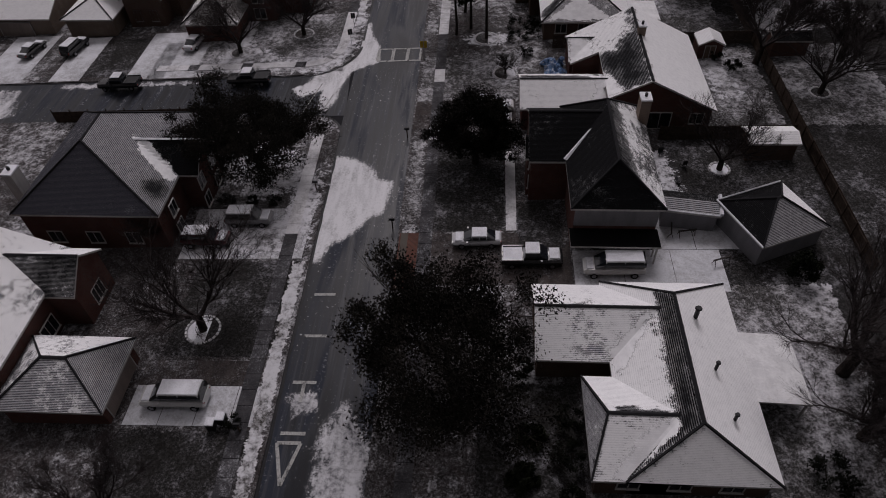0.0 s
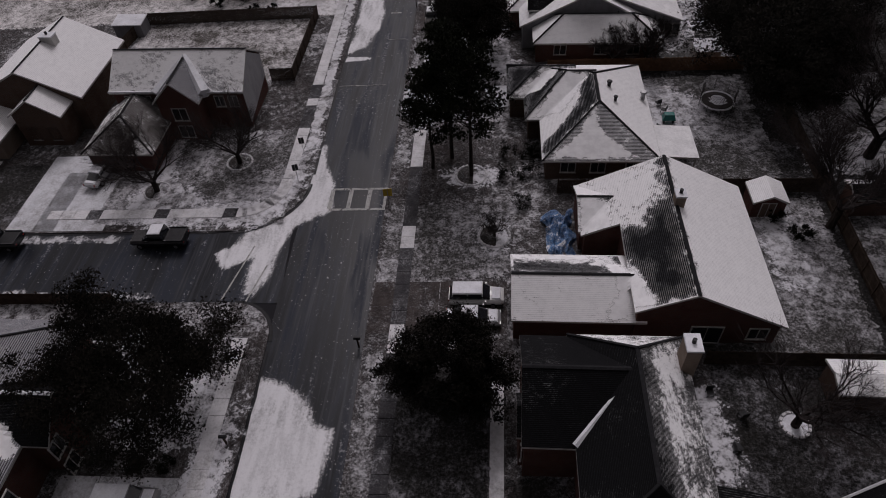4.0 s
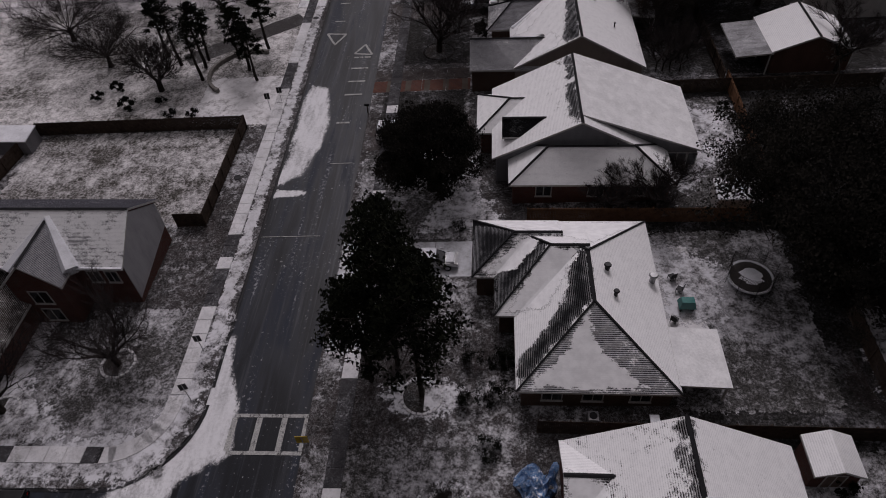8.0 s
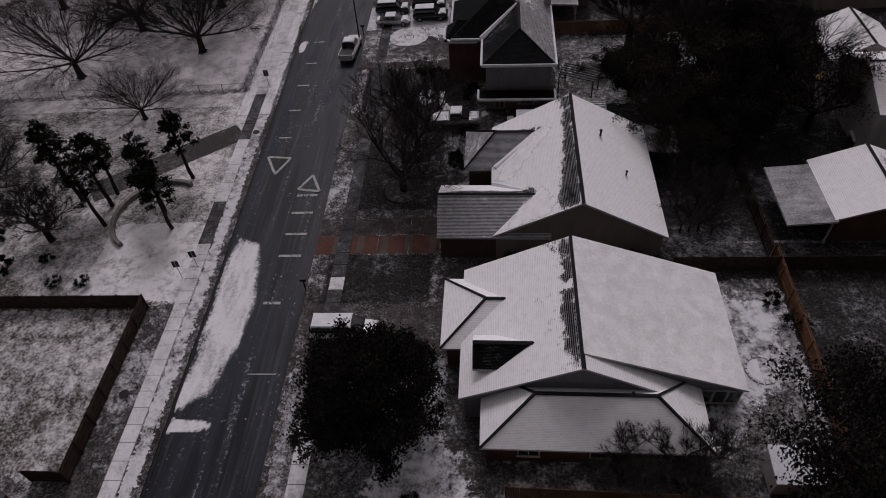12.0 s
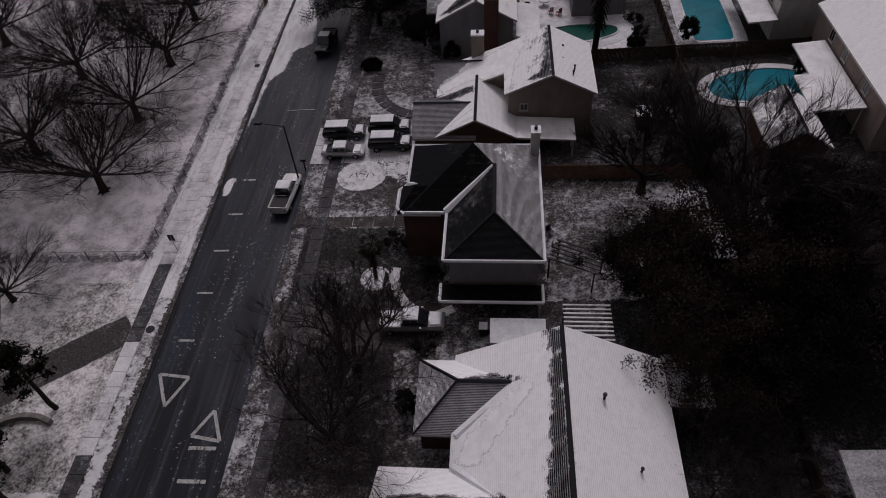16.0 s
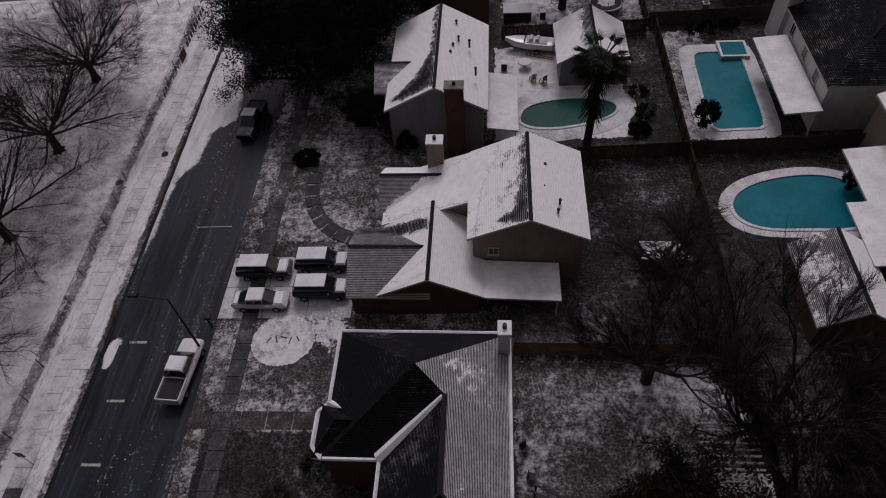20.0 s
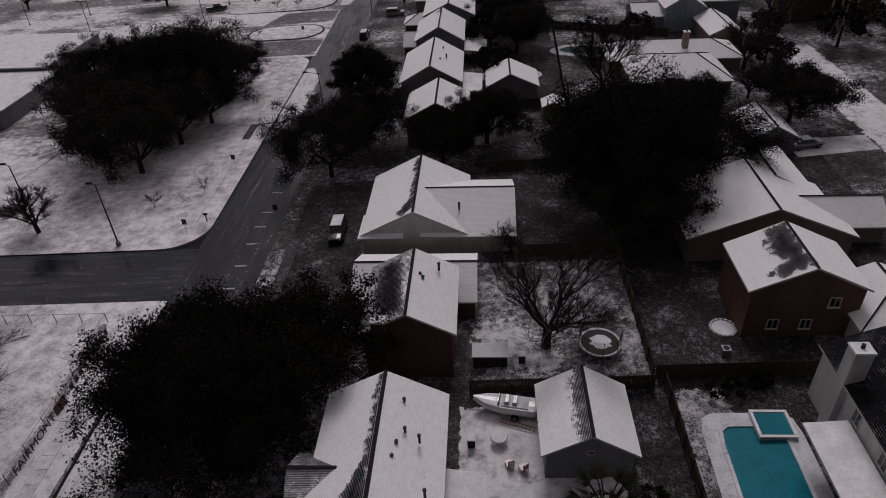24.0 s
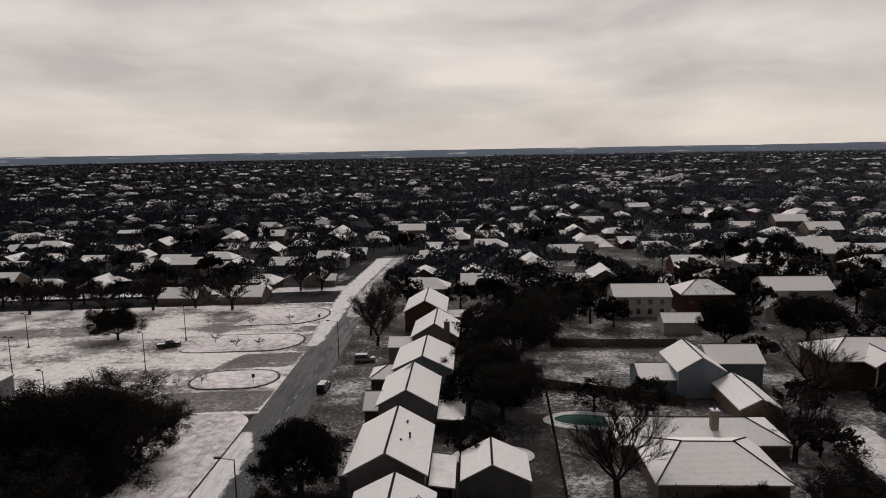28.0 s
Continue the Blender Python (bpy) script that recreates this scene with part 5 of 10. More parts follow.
ROAD_SNOW_Z = ROAD + 0.012
M["road_snow"] = sheet_material("packed_road_snow", (0.30, 0.30, 0.31), (0.42, 0.42, 0.44), 0.86, fine=1.3, grit=4.0, streak=(1.0, 0.22, 1.0), tint=(0.74, 0.74, 0.77), ragged=0.75, rim_soft=0.28, frosty=0.6)
M["thin_road_snow"] = sheet_material("thin_road_snow", (0.12, 0.12, 0.13), (0.3, 0.3, 0.32), 0.62, fine=0.9, grit=3.0, streak=(1.0, 0.35, 1.0), tint=(0.62, 0.62, 0.65), ragged=1.5, rim_soft=0.4)


def street_snow(ring, rim=0.8, mat="road_snow"):
    """A field of packed snow left on the asphalt inside a ring."""
    global ROAD_SNOW_Z
    ROAD_SNOW_Z += 0.0015
    z = ROAD_SNOW_Z
    me = drape("road_snow", ring, lambda x, y: gz(x) + z, M[mat], rim, 0.45)
    tagged(new("road_snow", me), "packed white snow lying on the asphalt", "snow", kind="stuff")


street_snow([(-16.6, 58.2), (-13.1, 56.8), (-12.0, 54.2), (-10.4, 53.8), (-10.2, 51.6), (-10.8, 48.7), (-12.1, 48.1), (-13.8, 45.4), (-15.4, 44.3), (-16.1, 42.0), (-17.4, 42.0), (-17.4, 58.4)])
street_snow([(-17.2, 89.0), (-16.7, 86.0), (-15.2, 82.4), (-14.6, 78.3), (-16.2, 77.3), (-18.3, 75.8), (-19.0, 72.4), (-19.1, 69.8), (-20.1, 67.0), (-21.1, 67.3), (-21.4, 70.3), (-21.2, 72.0), (-23.9, 70.3), (-25.4, 72.4), (-23.7, 73.5), (-23.0, 75.2), (-20.2, 76.9), (-18.2, 80.0), (-17.9, 89.0)], 0.6)
street_snow([(-17.5, 127.6), (-15.4, 126.5), (-14.3, 120.3), (-14.3, 115.3), (-15.6, 110.2), (-18.0, 108.6), (-17.6, 115.5), (-18.1, 123.3)], 0.7)
street_snow([(-18.1, 108.0), (-14.6, 107.6), (-14.6, 107.0), (-18.1, 106.6)], 0.4)
street_snow([(-20.3, 207.0), (-17.5, 205.0), (-15.3, 197.3), (-15.3, 192.4), (-17.4, 190.6), (-17.6, 185.9), (-19.2, 183.5), (-19.2, 176.7), (-19.6, 172.0), (-20.3, 172.0)], 0.5)
street_snow([(-18.7, 164.9), (-18.0, 164.9), (-18.2, 162.7), (-18.7, 161.4), (-19.3, 163.5)], 0.3)
street_snow([(-16.2, 27.3), (-13.8, 27.6), (-13.3, 26.1), (-15.1, 25.4)], 0.5, "thin_road_snow")
street_snow([(-12.3, 24.4), (-11.1, 26.6), (-8.6, 23.1), (-8.5, 12.0), (-13.0, 12.0)], 0.9, "thin_road_snow")
street_snow([(-66.4, 73.8), (-63.4, 73.6), (-61.8, 68.0), (-63.1, 67.0), (-67.0, 67.0)], 0.7, "thin_road_snow")
street_snow([(-58.0, 74.8), (-36.0, 74.8), (-36.0, 74.1), (-58.0, 73.9)], 0.5, "thin_road_snow")
street_snow([(-54.0, 67.6), (-30.0, 67.4), (-30.0, 66.8), (-54.0, 66.8)], 0.5, "thin_road_snow")
street_snow([(-17.0, 16.0), (-14.5, 16.0), (-13.5, 6.0), (-17.0, 6.0)], 0.8, "thin_road_snow")
road_snow([(262, -21.3, -19.5), (275, -21.3, -16.5), (288, -21.4, -17.0), (296, -21.4, -19.0)], 0.8)
road_snow([(345, -22.6, -19.6), (370, -24.5, -19.5), (410, -26.5, -20.5), (474, -24.0, -17.0)], 1.0)
road_snow([(372, -18.5, -13.0), (400, -20.0, -15.5), (474, -17.0, -13.0)], 1.0, "thin_road_snow")
# the verge between kerb and walk
M["verge_snow"] = sheet_material("speckled_snow_on_verge", (0.03, 0.027, 0.022), (0.07, 0.064, 0.055), 0.68, fine=1.4, grit=4.5, tint=(0.62, 0.62, 0.65), soft=0.16)
M["verge_thin"] = sheet_material("thin_snow_on_verge", (0.02, 0.017, 0.016), (0.05, 0.044, 0.041), 0.46, fine=1.6, grit=5.0, tint=(0.56, 0.56, 0.59), soft=0.2, ragged=1.6, rim_soft=0.4)
road_snow([(y, left_kerb(y) - 1.75, left_kerb(y) - 0.6) for y in range(88, 150, 6)], 0.5, "verge_snow", 0.016, 0.2)
road_snow([(y, left_kerb(y) - 1.6, left_kerb(y) - 0.4) for y in range(12, 43, 3)], 0.4, "verge_snow", 0.05, 0.2)
road_snow([(y, left_kerb(y) - 4.6, left_kerb(y) - 0.5) for y in range(148, 214, 6)], 0.4, "road_snow", 0.018, 0.1)
for y0, y1 in ((46, 62), (84, 95), (100, 113), (148, 157), (160, 166), (174, 200)):
    road_snow([(y, right_kerb(y) + 0.5, right_kerb(y) + 1.7) for y in range(y0, y1 + 1, 3)], 0.5, "verge_thin", 0.02, 0.2)
# wet gutters along the kerb, dark between the snow on both sides
M["gutter"] = plain("wet_gutter_concrete", (0.010, 0.010, 0.012), 0.35, vary=0.5, scale=2.0, spec=0.2)
for k, (y0, y1) in enumerate(((4, 61), (84, 213), (237, 297))):
    lane("gutter_%d" % (k + 1), lambda y: left_kerb(y) - 0.02, lambda y: left_kerb(y) + 0.27 + 0.06 * math.sin(y * 1.7) * math.sin(y * 0.37), y0, y1, ROAD + 0.045, M["gutter"], 1.5, "dark wet gutter along the kerb", "gutter")
for k, (cx, cy, r, a0, a1) in enumerate(((left_kerb(84) - 7, 82.4, 7.0, -90, 0), (left_kerb(236) - 5.5, 236, 5.5, -90, 0), (left_kerb(62) - 4.2, 62.0, 4.2, 0, 90))):
    ring = arc(cx, cy, r - 0.02, a0, a1, 12) + arc(cx, cy, r + 0.32, a1, a0, 12)
    flat("gutter_%d" % (k + 4), ring, ROAD + 0.046, M["gutter"], "dark wet gutter round a street corner", "gutter")
flat("gutter_7", [(-80, 75.15), (-26.0, 75.15), (-26.0, 75.42), (-80, 75.42)], ROAD + 0.046, M["gutter"], "dark wet gutter along the side street", "gutter")


def paint_bar(x, y, w, l, turn=0.0, mat="paint", label="white painted road marking"):
    """One painted bar, w along x and l along y."""
    me = Build().box(-w / 2, w / 2, -l / 2, l / 2, -0.002, 0.004).mesh("road_marking", M[mat])
    ob = new("road_marking", me)
    ob.matrix_world = lying(x, y, ROAD + 0.032, turn)
    return tagged(ob, label, "road marking", "road markings", "structure")


# crosswalk: two long bars and four rungs
paint_bar(-12.0, 81.5, 6.0, 0.3)
paint_bar(-12.0, 78.4, 6.0, 0.3)
for x in (-15.0, -13.0, -11.0, -9.2):
    paint_bar(x, 79.95, 0.45, 2.75)
# speed-hump arrows and bars
for pts in (((-17.8, 140.1), (-15.1, 139.8), (-16.3, 137.1)), ((-13.2, 134.6), (-10.8, 134.2), (-12.0, 136.8)), ((-15.9, 23.2), (-14.0, 23.2), (-14.9, 19.8))):
    for (ax, ay), (bx, by) in zip(pts, pts[1:] + pts[:1]):
        paint_bar((ax + bx) / 2, (ay + by) / 2, math.hypot(bx - ax, by - ay), 0.28, math.degrees(math.atan2(by - ay, bx - ax)))
for y in (133.6, 131.0, 128.0, 125.1):
    paint_bar(-12.0, y, 2.2, 0.3)
paint_bar(-12.4, 119.4, 1.6, 0.3)
for y in (38.0, 33.3, 28.6, 24.0):
    paint_bar(-14.8, y, 2.0, 0.3)
paint_bar(-14.8, 27.6, 0.3, 1.7)
for y in (143.5, 148.8, 154.1, 159.2, 164.5):
    paint_bar(-16.6, y, 1.5, 0.22)
for y in (222.0, 226.4, 231.1, 235.1, 238.7, 244.0, 250.0):
    paint_bar(-14.0, y, 1.5, 0.25)
paint_bar(-13.4, 177.1, 3.4, 0.1)
paint_bar(-11.5, 112.0, 2.4, 0.1)
paint_bar(-15.0, 101.0, 6.5, 0.08)
for x, y, l, t in ((-22.5, 69.0, 9.0, -12), (-20.4, 67.4, 7.0, -12)):
    paint_bar(x, y, 0.16, l, t)
for k in range(26):
    if k % 2 == 0:
        paint_bar(-16.0 - 0.00 * k, 300.0 + 4.0 * k * 0.7, 0.14, 2.2)


def drive(x0, x1, y0, y1, mat="drive", label="wet concrete drive with dark joints", z=0.02, cols=1, rows=1):
    """A drive of cast panels with open joints."""
    root = thing("driveway", (x0 + x1) / 2, (y0 + y1) / 2, label, "driveway", kind="structure")
    ox, oy, oz = root.location
    for i in range(cols):
        for j in range(rows):
            a0, a1 = x0 + (x1 - x0) * i / cols + 0.03, x0 + (x1 - x0) * (i + 1) / cols - 0.03
            b0, b1 = y0 + (y1 - y0) * j / rows + 0.03, y0 + (y1 - y0) * (j + 1) / rows - 0.03
            v = [(x - ox, y - oy, gz(x) - oz + zz) for zz in (z, -0.2) for x, y in ((a0, b0), (a1, b0), (a1, b1), (a0, b1))]
            part("concrete_panel", mesh("concrete_panel", v, [(0, 1, 2, 3), (1, 0, 4, 5), (2, 1, 5, 6), (3, 2, 6, 7), (0, 3, 7, 4)], M[mat]), root)


drive(-29.0, -17.2, 24.4, 28.1, "drive_snow", "snow-covered concrete drive", cols=4)
drive(-29.0, -18.6, 28.1, 30.6, "drive", "wet concrete side of a drive", cols=4)
drive(-30.5, -17.9, 42.4, 49.6, "drive_snow", "snow-covered concrete drive", cols=4, rows=2)
drive(-8.6, -6.6, 38.5, 45.8, "brick_drive", "red paving-brick drive apron", z=0.036)
drive(-5.3, 8.0, 39.0, 45.7, "drive", cols=4, rows=2)
drive(8.1, 21.6, 38.2, 43.3, "drive_snow", "snow-covered concrete yard", cols=3)
drive(15.6, 23.6, 43.3, 47.6, "drive_snow", "snow-covered concrete yard", cols=2)
drive(1.9, 3.0, 46.0, 58.5, "walk", "narrow snowy garden walk")
drive(-8.8, 3.3, 62.8, 68.6, "drive", cols=4, rows=2)
drive(-9.2, 4.2, 95.4, 99.8, "drive_snow", "snow-covered concrete drive", cols=3)
drive(-9.4, 3.0, 114.0, 118.8, "drive", cols=4)
drive(-9.6, 2.4, 127.6, 129.9, "drive", cols=4)
drive(-9.6, 2.4, 125.1, 127.5, "brick_drive", "red-brown paving-brick drive", cols=4)
drive(-9.8, 5.6, 142.8, 147.4, "drive", cols=5)
drive(-10.2, 2.2, 156.9, 158.4, "drive", "dark wet garden walk", cols=6)
drive(-10.3, 1.2, 166.7, 173.2, "drive_snow", "snow-covered concrete drive", cols=3, rows=2)
drive(-11.0, -0.5, 229.5, 236.0, "drive", "dark wet concrete drive", cols=3)
drive(-49.5, -44.0, 75.6, 88.0, "drive_snow", "snow-covered concrete drive")
drive(-71.5, -64.5, 75.6, 88.4, "drive_snow", "snow-covered concrete drive")
drive(-60.5, -56.0, 75.6, 87.4, "drive_snow", "snow-covered concrete drive")
drive(-46.5, -38.5, 75.6, 85.0, "drive_snow", "snow-covered concrete drive")
for k in range(9):
    a = radians(163 + 12 * k)
    x, y = 1.6 + 6.2 * math.cos(a), 182.3 + 7.2 * math.sin(a)
    ob = single("stepping_slab", Build().box(-0.75, 0.75, -0.62, 0.62, -0.1, 0.1, inset=0.02).mesh("stepping_slab", M["walk_bare"]), x, y, "dark wet slab of a curved garden walk", "paving", "garden walk slabs", turn=math.degrees(a) )
# lawns that differ from their block
LAWN_DARK = sheet_material("thin_frost_on_grass", (0.009, 0.0085, 0.0078), (0.021, 0.0195, 0.0175), 0.24, big=0.25, fine=1.6, grit=4.5, tint=(0.33, 0.325, 0.355), soft=0.2, frosty=0.4)
LAWN_WHITE = sheet_material("snow_on_grass", (0.021, 0.020, 0.0185), (0.048, 0.045, 0.042), 0.43, big=0.14, fine=1.4, grit=4.5, tint=(0.59, 0.585, 0.62), soft=0.18)
LAWN_PARK = sheet_material("thin_snow_on_park_grass", (0.028, 0.026, 0.020), (0.06, 0.055, 0.045), 0.60, big=0.12, fine=1.0, grit=4.0, tint=(0.74, 0.72, 0.73), soft=0.26)
LAYER = 0.006
for x0, x1, y0, y1, m_, lab in (
    (19.0, 62.0, -20.0, 126.0, 0, "dark frosted back yards"), (19.5, 62.0, 126.0, 206.0, 0, "dark frosted back yards"), (15.0, 62.0, 204.0, 250.0, 0, "dark frosted back yards"), (14.5, 30.0, 246.0, 330.0, 0, "dark frosted back yards"),
    (20.0, 30.0, 19.0, 39.0, 1, "snow-speckled side lawn"), (23.0, 33.0, 61.0, 79.0, 1, "snow-speckled back yard"), (19.0, 31.0, 82.0, 100.5, 1, "snow-speckled back yard"), (22.6, 31.4, 104.0, 121.5, 1, "snow-speckled back garden"),
    (14.5, 30.8, 206.0, 225.0, 1, "snow-speckled back yard"), (32.0, 36.4, 187.0, 205.0, 1, "snow-speckled pool garden"), (14.6, 30.6, 147.6, 162.6, 1, "snow-speckled back yard"), (35.0, 46.0, 62.0, 79.0, 1, "snow-speckled back yard"), (35.0, 50.0, 83.0, 100.0, 1, "snow-speckled back yard"),
    (-5.5, 1.8, 46.0, 61.0, 0, "dark thinly frosted front lawn"), (3.1, 7.4, 43.6, 50.2, 0, "dark frosted strip of lawn"),
    (-6.8, 2.0, 131.0, 142.6, 0, "dark frosted lawn under bare trees"), (-8.5, 4.8, 147.6, 156.8, 0, "dark frosted front lawn"), (-8.0, 1.8, 119.2, 125.0, 0, "dark frosted lawn strip"), (-0.5, 7.4, 6.0, 28.6, 0, "dark frosted front garden"),
    (-7.8, 1.6, 175.0, 200.0, 1, "snow-speckled front lawn"), (-8.6, 3.4, 69.0, 79.0, 1, "snow-speckled front lawn"), (-8.8, 3.8, 100.2, 113.6, 1, "snow-speckled front lawn"), (-28.0, -17.8, 31.0, 42.0, 0, "dark frosted front lawn"), (-31.0, -19.5, 76.5, 92.0, 1, "snow-speckled corner lawn"), (-40.0, -31.0, 76.5, 90.0, 1, "snow-speckled front lawn"),
    (-29.0, -17.4, 8.0, 24.0, 0, "dark frosted front lawn"), (-9.0, 0.4, 207.0, 246.0, 0, "dark frosted front lawn under oaks"), (-56.0, -49.5, 76.5, 86.5, 0, "dark frosted front lawn"), (31.6, 60.0, 312.0, 333.5, 1, "snow-streaked open field")):
    LAYER += 0.0012
    patch("lawn", x0, x1, y0, y1, LAWN_WHITE if m_ else LAWN_DARK, lab, "lawn", LAYER, 1.0)


def yard_snow(ring, rim=1.0):
    """A whiter field of snow on a lawn or yard."""
    global LAYER
    LAYER += 0.0012
    z = LAYER
    me = drape("yard_snow", ring, lambda x, y: gz(x) + z, YARD_SNOW, rim, 0.6)
    tagged(new("yard_snow", me), "white snow left on the grass", "snow", kind="stuff")


YARD_SNOW = sheet_material("snow_left_on_grass", (0.03, 0.027, 0.027), (0.08, 0.072, 0.07), 0.70, big=0.3, fine=1.2, grit=4.5, tint=(0.66, 0.66, 0.70), ragged=1.5, rim_soft=0.35)
WEEDS = sheet_material("frosted_weeds", (0.030, 0.025, 0.030), (0.075, 0.064, 0.074), 0.40, big=0.4, fine=2.0, grit=6.0, tint=(0.50, 0.48, 0.53), ragged=1.5, rim_soft=0.3)
YARDS = (
    [(-36.3, 76.0), (-21.0, 76.0), (-18.4, 80.8), (-18.0, 91.1), (-19.4, 92.0), (-20.2, 84.2), (-21.8, 79.8), (-31.1, 79.3), (-36.2, 78.3)], [(-3.7, 83.9), (-1.9, 81.5), (1.6, 81.8), (3.2, 83.1), (1.6, 84.5)],
    [(0.4, 75.7), (3.2, 76.2), (3.7, 72.9), (1.9, 71.9), (0.7, 73.4)], [(26.6, 76.0), (30.0, 77.8), (29.1, 73.4), (30.1, 68.2), (27.0, 67.5), (26.6, 72.0)], [(19.3, 99.3), (24.7, 96.5), (24.0, 89.9), (19.5, 90.7)], [(34.2, 88.1), (42.0, 89.0), (42.0, 82.5), (33.8, 82.6)],
    [(17.0, 58.6), (18.9, 57.9), (19.7, 51.1), (18.0, 49.8), (17.2, 54.1)], [(-21.4, 47.9), (-20.2, 52.7), (-18.0, 56.7), (-17.9, 43.7), (-26.0, 42.6), (-26.9, 49.0)], [(-33.3, 61.9), (-29.0, 63.0), (-20.0, 58.0), (-20.0, 53.0), (-24.9, 51.0), (-30.8, 56.7)],
    [(-37.0, 90.4), (-34.3, 91.6), (-33.5, 84.0), (-28.0, 79.6), (-35.6, 77.4), (-37.4, 78.6)], [(1.4, 108.3), (5.4, 105.0), (6.0, 101.9), (-2.0, 101.0), (-1.0, 104.0)], [(25.9, 120.0), (30.6, 118.7), (30.4, 113.1), (27.0, 109.8), (24.0, 106.0), (23.0, 106.0)],
    [(-2.6, 166.6), (0.2, 166.9), (1.4, 165.2), (0.2, 163.7), (-1.9, 165.2)], [(13.8, 214.2), (18.2, 215.6), (23.0, 209.6), (21.7, 207.0), (15.9, 207.7)])
for ring in YARDS:
    yard_snow(ring)
patch("park_corner", -118, -20.5, 119.5, 152, LAWN_PARK, "thinly snowed park grass", "lawn", 0.0045, 1.5)
for ring in ([(-24.6, 153.0), (-25.8, 205.0), (-26.6, 216.0), (-26.0, 216.0), (-25.1, 205.0), (-23.7, 153.0)], [(-118.0, 153.2), (-24.0, 153.5), (-24.0, 152.8), (-118.0, 152.5)]):
    me = drape("fence_weeds", ring, lambda x, y: gz(x) + 0.03, WEEDS, 0.6, 0.6)
    tagged(new("fence_weeds", me), "dark weeds along the park fence", "weeds", kind="stuff")
patch("park_lawn", -118, -22.6, 152, 218, M["park"], "snow-covered park grass", "lawn", 0.005, 2.0)
patch("yard_lawn", -49.5, -24.2, 103.0, 118.6, sheet_material("patchy_snow_on_yard_grass", (0.028, 0.025, 0.020), (0.06, 0.053, 0.045), 0.50, big=0.2, fine=1.0, grit=4.0, tint=(0.66, 0.645, 0.66), soft=0.24), "snowy fenced yard", "lawn", 0.008, 1.0)
PATH_SNOW = sheet_material("snow_on_park_path", (0.09, 0.085, 0.085), (0.18, 0.175, 0.17), 0.86, big=0.3, fine=1.0, grit=3.0, tint=(0.72, 0.71, 0.73))
patch("park_path", -38.0, -20.5, 138.0, 141.4, sheet_material("wet_park_path", (0.03, 0.028, 0.028), (0.06, 0.055, 0.055), 0.12, tint=(0.5, 0.5, 0.52)), "dark wet asphalt park path", "path", 0.014, 0.4, turn=36)
patch("park_plaza", -31.5, -20.6, 119.6, 129.8, PATH_SNOW, "snowy paved corner of the park", "path", 0.012, 0.8)
patch("snow_bed", -6.8, -1.5, 162.2, 167.0, sheet_material("snow_on_flower_bed", (0.12, 0.12, 0.12), (0.3, 0.3, 0.3), 0.80, big=0.5, fine=1.6, tint=(0.7, 0.7, 0.72)), "round bed under white snow", "flower bed", 0.03, 0.35, round_=1.0)
patch("park_walk", -23.4, -20.6, 152, 214, PATH_SNOW, "snow-covered walk beside the kerb", "path", 0.02, 0.6)


# snowy walk that curves to the dark brick house
for k in range(14):
    a = radians(175 + 9.5 * k)
    x, y = 4.0 + 3.0 * math.cos(a) + 0.05 * k, 150.6 + (4.2 if k < 7 else 4.6) * math.sin(a)
    single("walk_slab", Build().box(-0.45, 0.45, -0.6, 0.6, -0.1, 0.045, inset=0.03).mesh("walk_slab", M["walk"]), x, y, "snowy slab of a curved front walk", "paving", "curved front walk", turn=math.degrees(a))
patch("patio", 13.2, 26.8, 187.6, 203.4, PATH_SNOW, "snow-covered concrete pool patio", "patio", 0.024, 0.6)
patch("patio", 18.9, 22.6, 88.2, 98.6, PATH_SNOW, "snow-covered concrete patio", "patio", 0.03, 0.4)


for k in range(5):
    single("scratched_mark", Build().box(-0.05, 0.05, -0.3 - 0.1 * (k % 2), 0.3, 0.0, 0.05).mesh("scratched_mark", M["mulch"]), -5.3 + 0.6 * k, 164.6 + 0.12 * (k % 3), "dark unreadable mark drawn in the snow", "snow marks", "marks in the snow bed", z=None, turn=(-30, 20, 75, -10, 35)[k])


def ring_bed(x, y, r, label="round tree bed ringed with stones", mat="mulch"):
    root = thing("tree_bed", x, y, label, "tree bed", "tree beds")
    part("mulch", Build().slab(arc(0, 0, r - 0.12, 0, 360, 18)[:-1], -0.1, 0.05).mesh("mulch", M[mat]), root)
    n = int(2 * math.pi * r / 0.42)
    stone = DARK_STONE if r > 1.8 else STONE
    for k in range(n):
        a = 2 * math.pi * k / n
        part("edging_stone", stone, root, at=pose(r * math.cos(a), r * math.sin(a), 0.06 + 0.02 * math.sin(k * 3.1), 0, 0, math.degrees(a) + 7 * math.sin(k)))


DARK_STONE = Build().box(-0.13, 0.13, -0.19, 0.19, -0.12, 0.1, inset=0.04).mesh("edging_stone", M["mulch"])
STONE = Build().box(-0.13, 0.13, -0.19, 0.19, -0.12, 0.1, inset=0.04).mesh("edging_stone", M["walk"])
for x, y, r in ((-25.1, 33.8, 1.5), (-34.7, 81.6, 1.4), (-26.6, 86.2, 1.4), (-0.4, 83.2, 1.6), (2.1, 74.3, 1.5), (-1.9, 134.0, 2.0), (-1.0, 140.2, 1.9), (24.2, 54.8, 1.0), (38.5, 68.2, 1.1), (-0.7, 150.2, 1.3), (28.0, 112.5, 1.2), (38.7, 213.0, 1.2)):
    ring_bed(x, y, r, "round garden bed ringed with stones" if x in (2.1, 28.0, 38.7) else "round tree bed ringed with stones", "snow" if x in (-25.1, 28.0, 38.7, -0.7, 24.2) else "mulch")


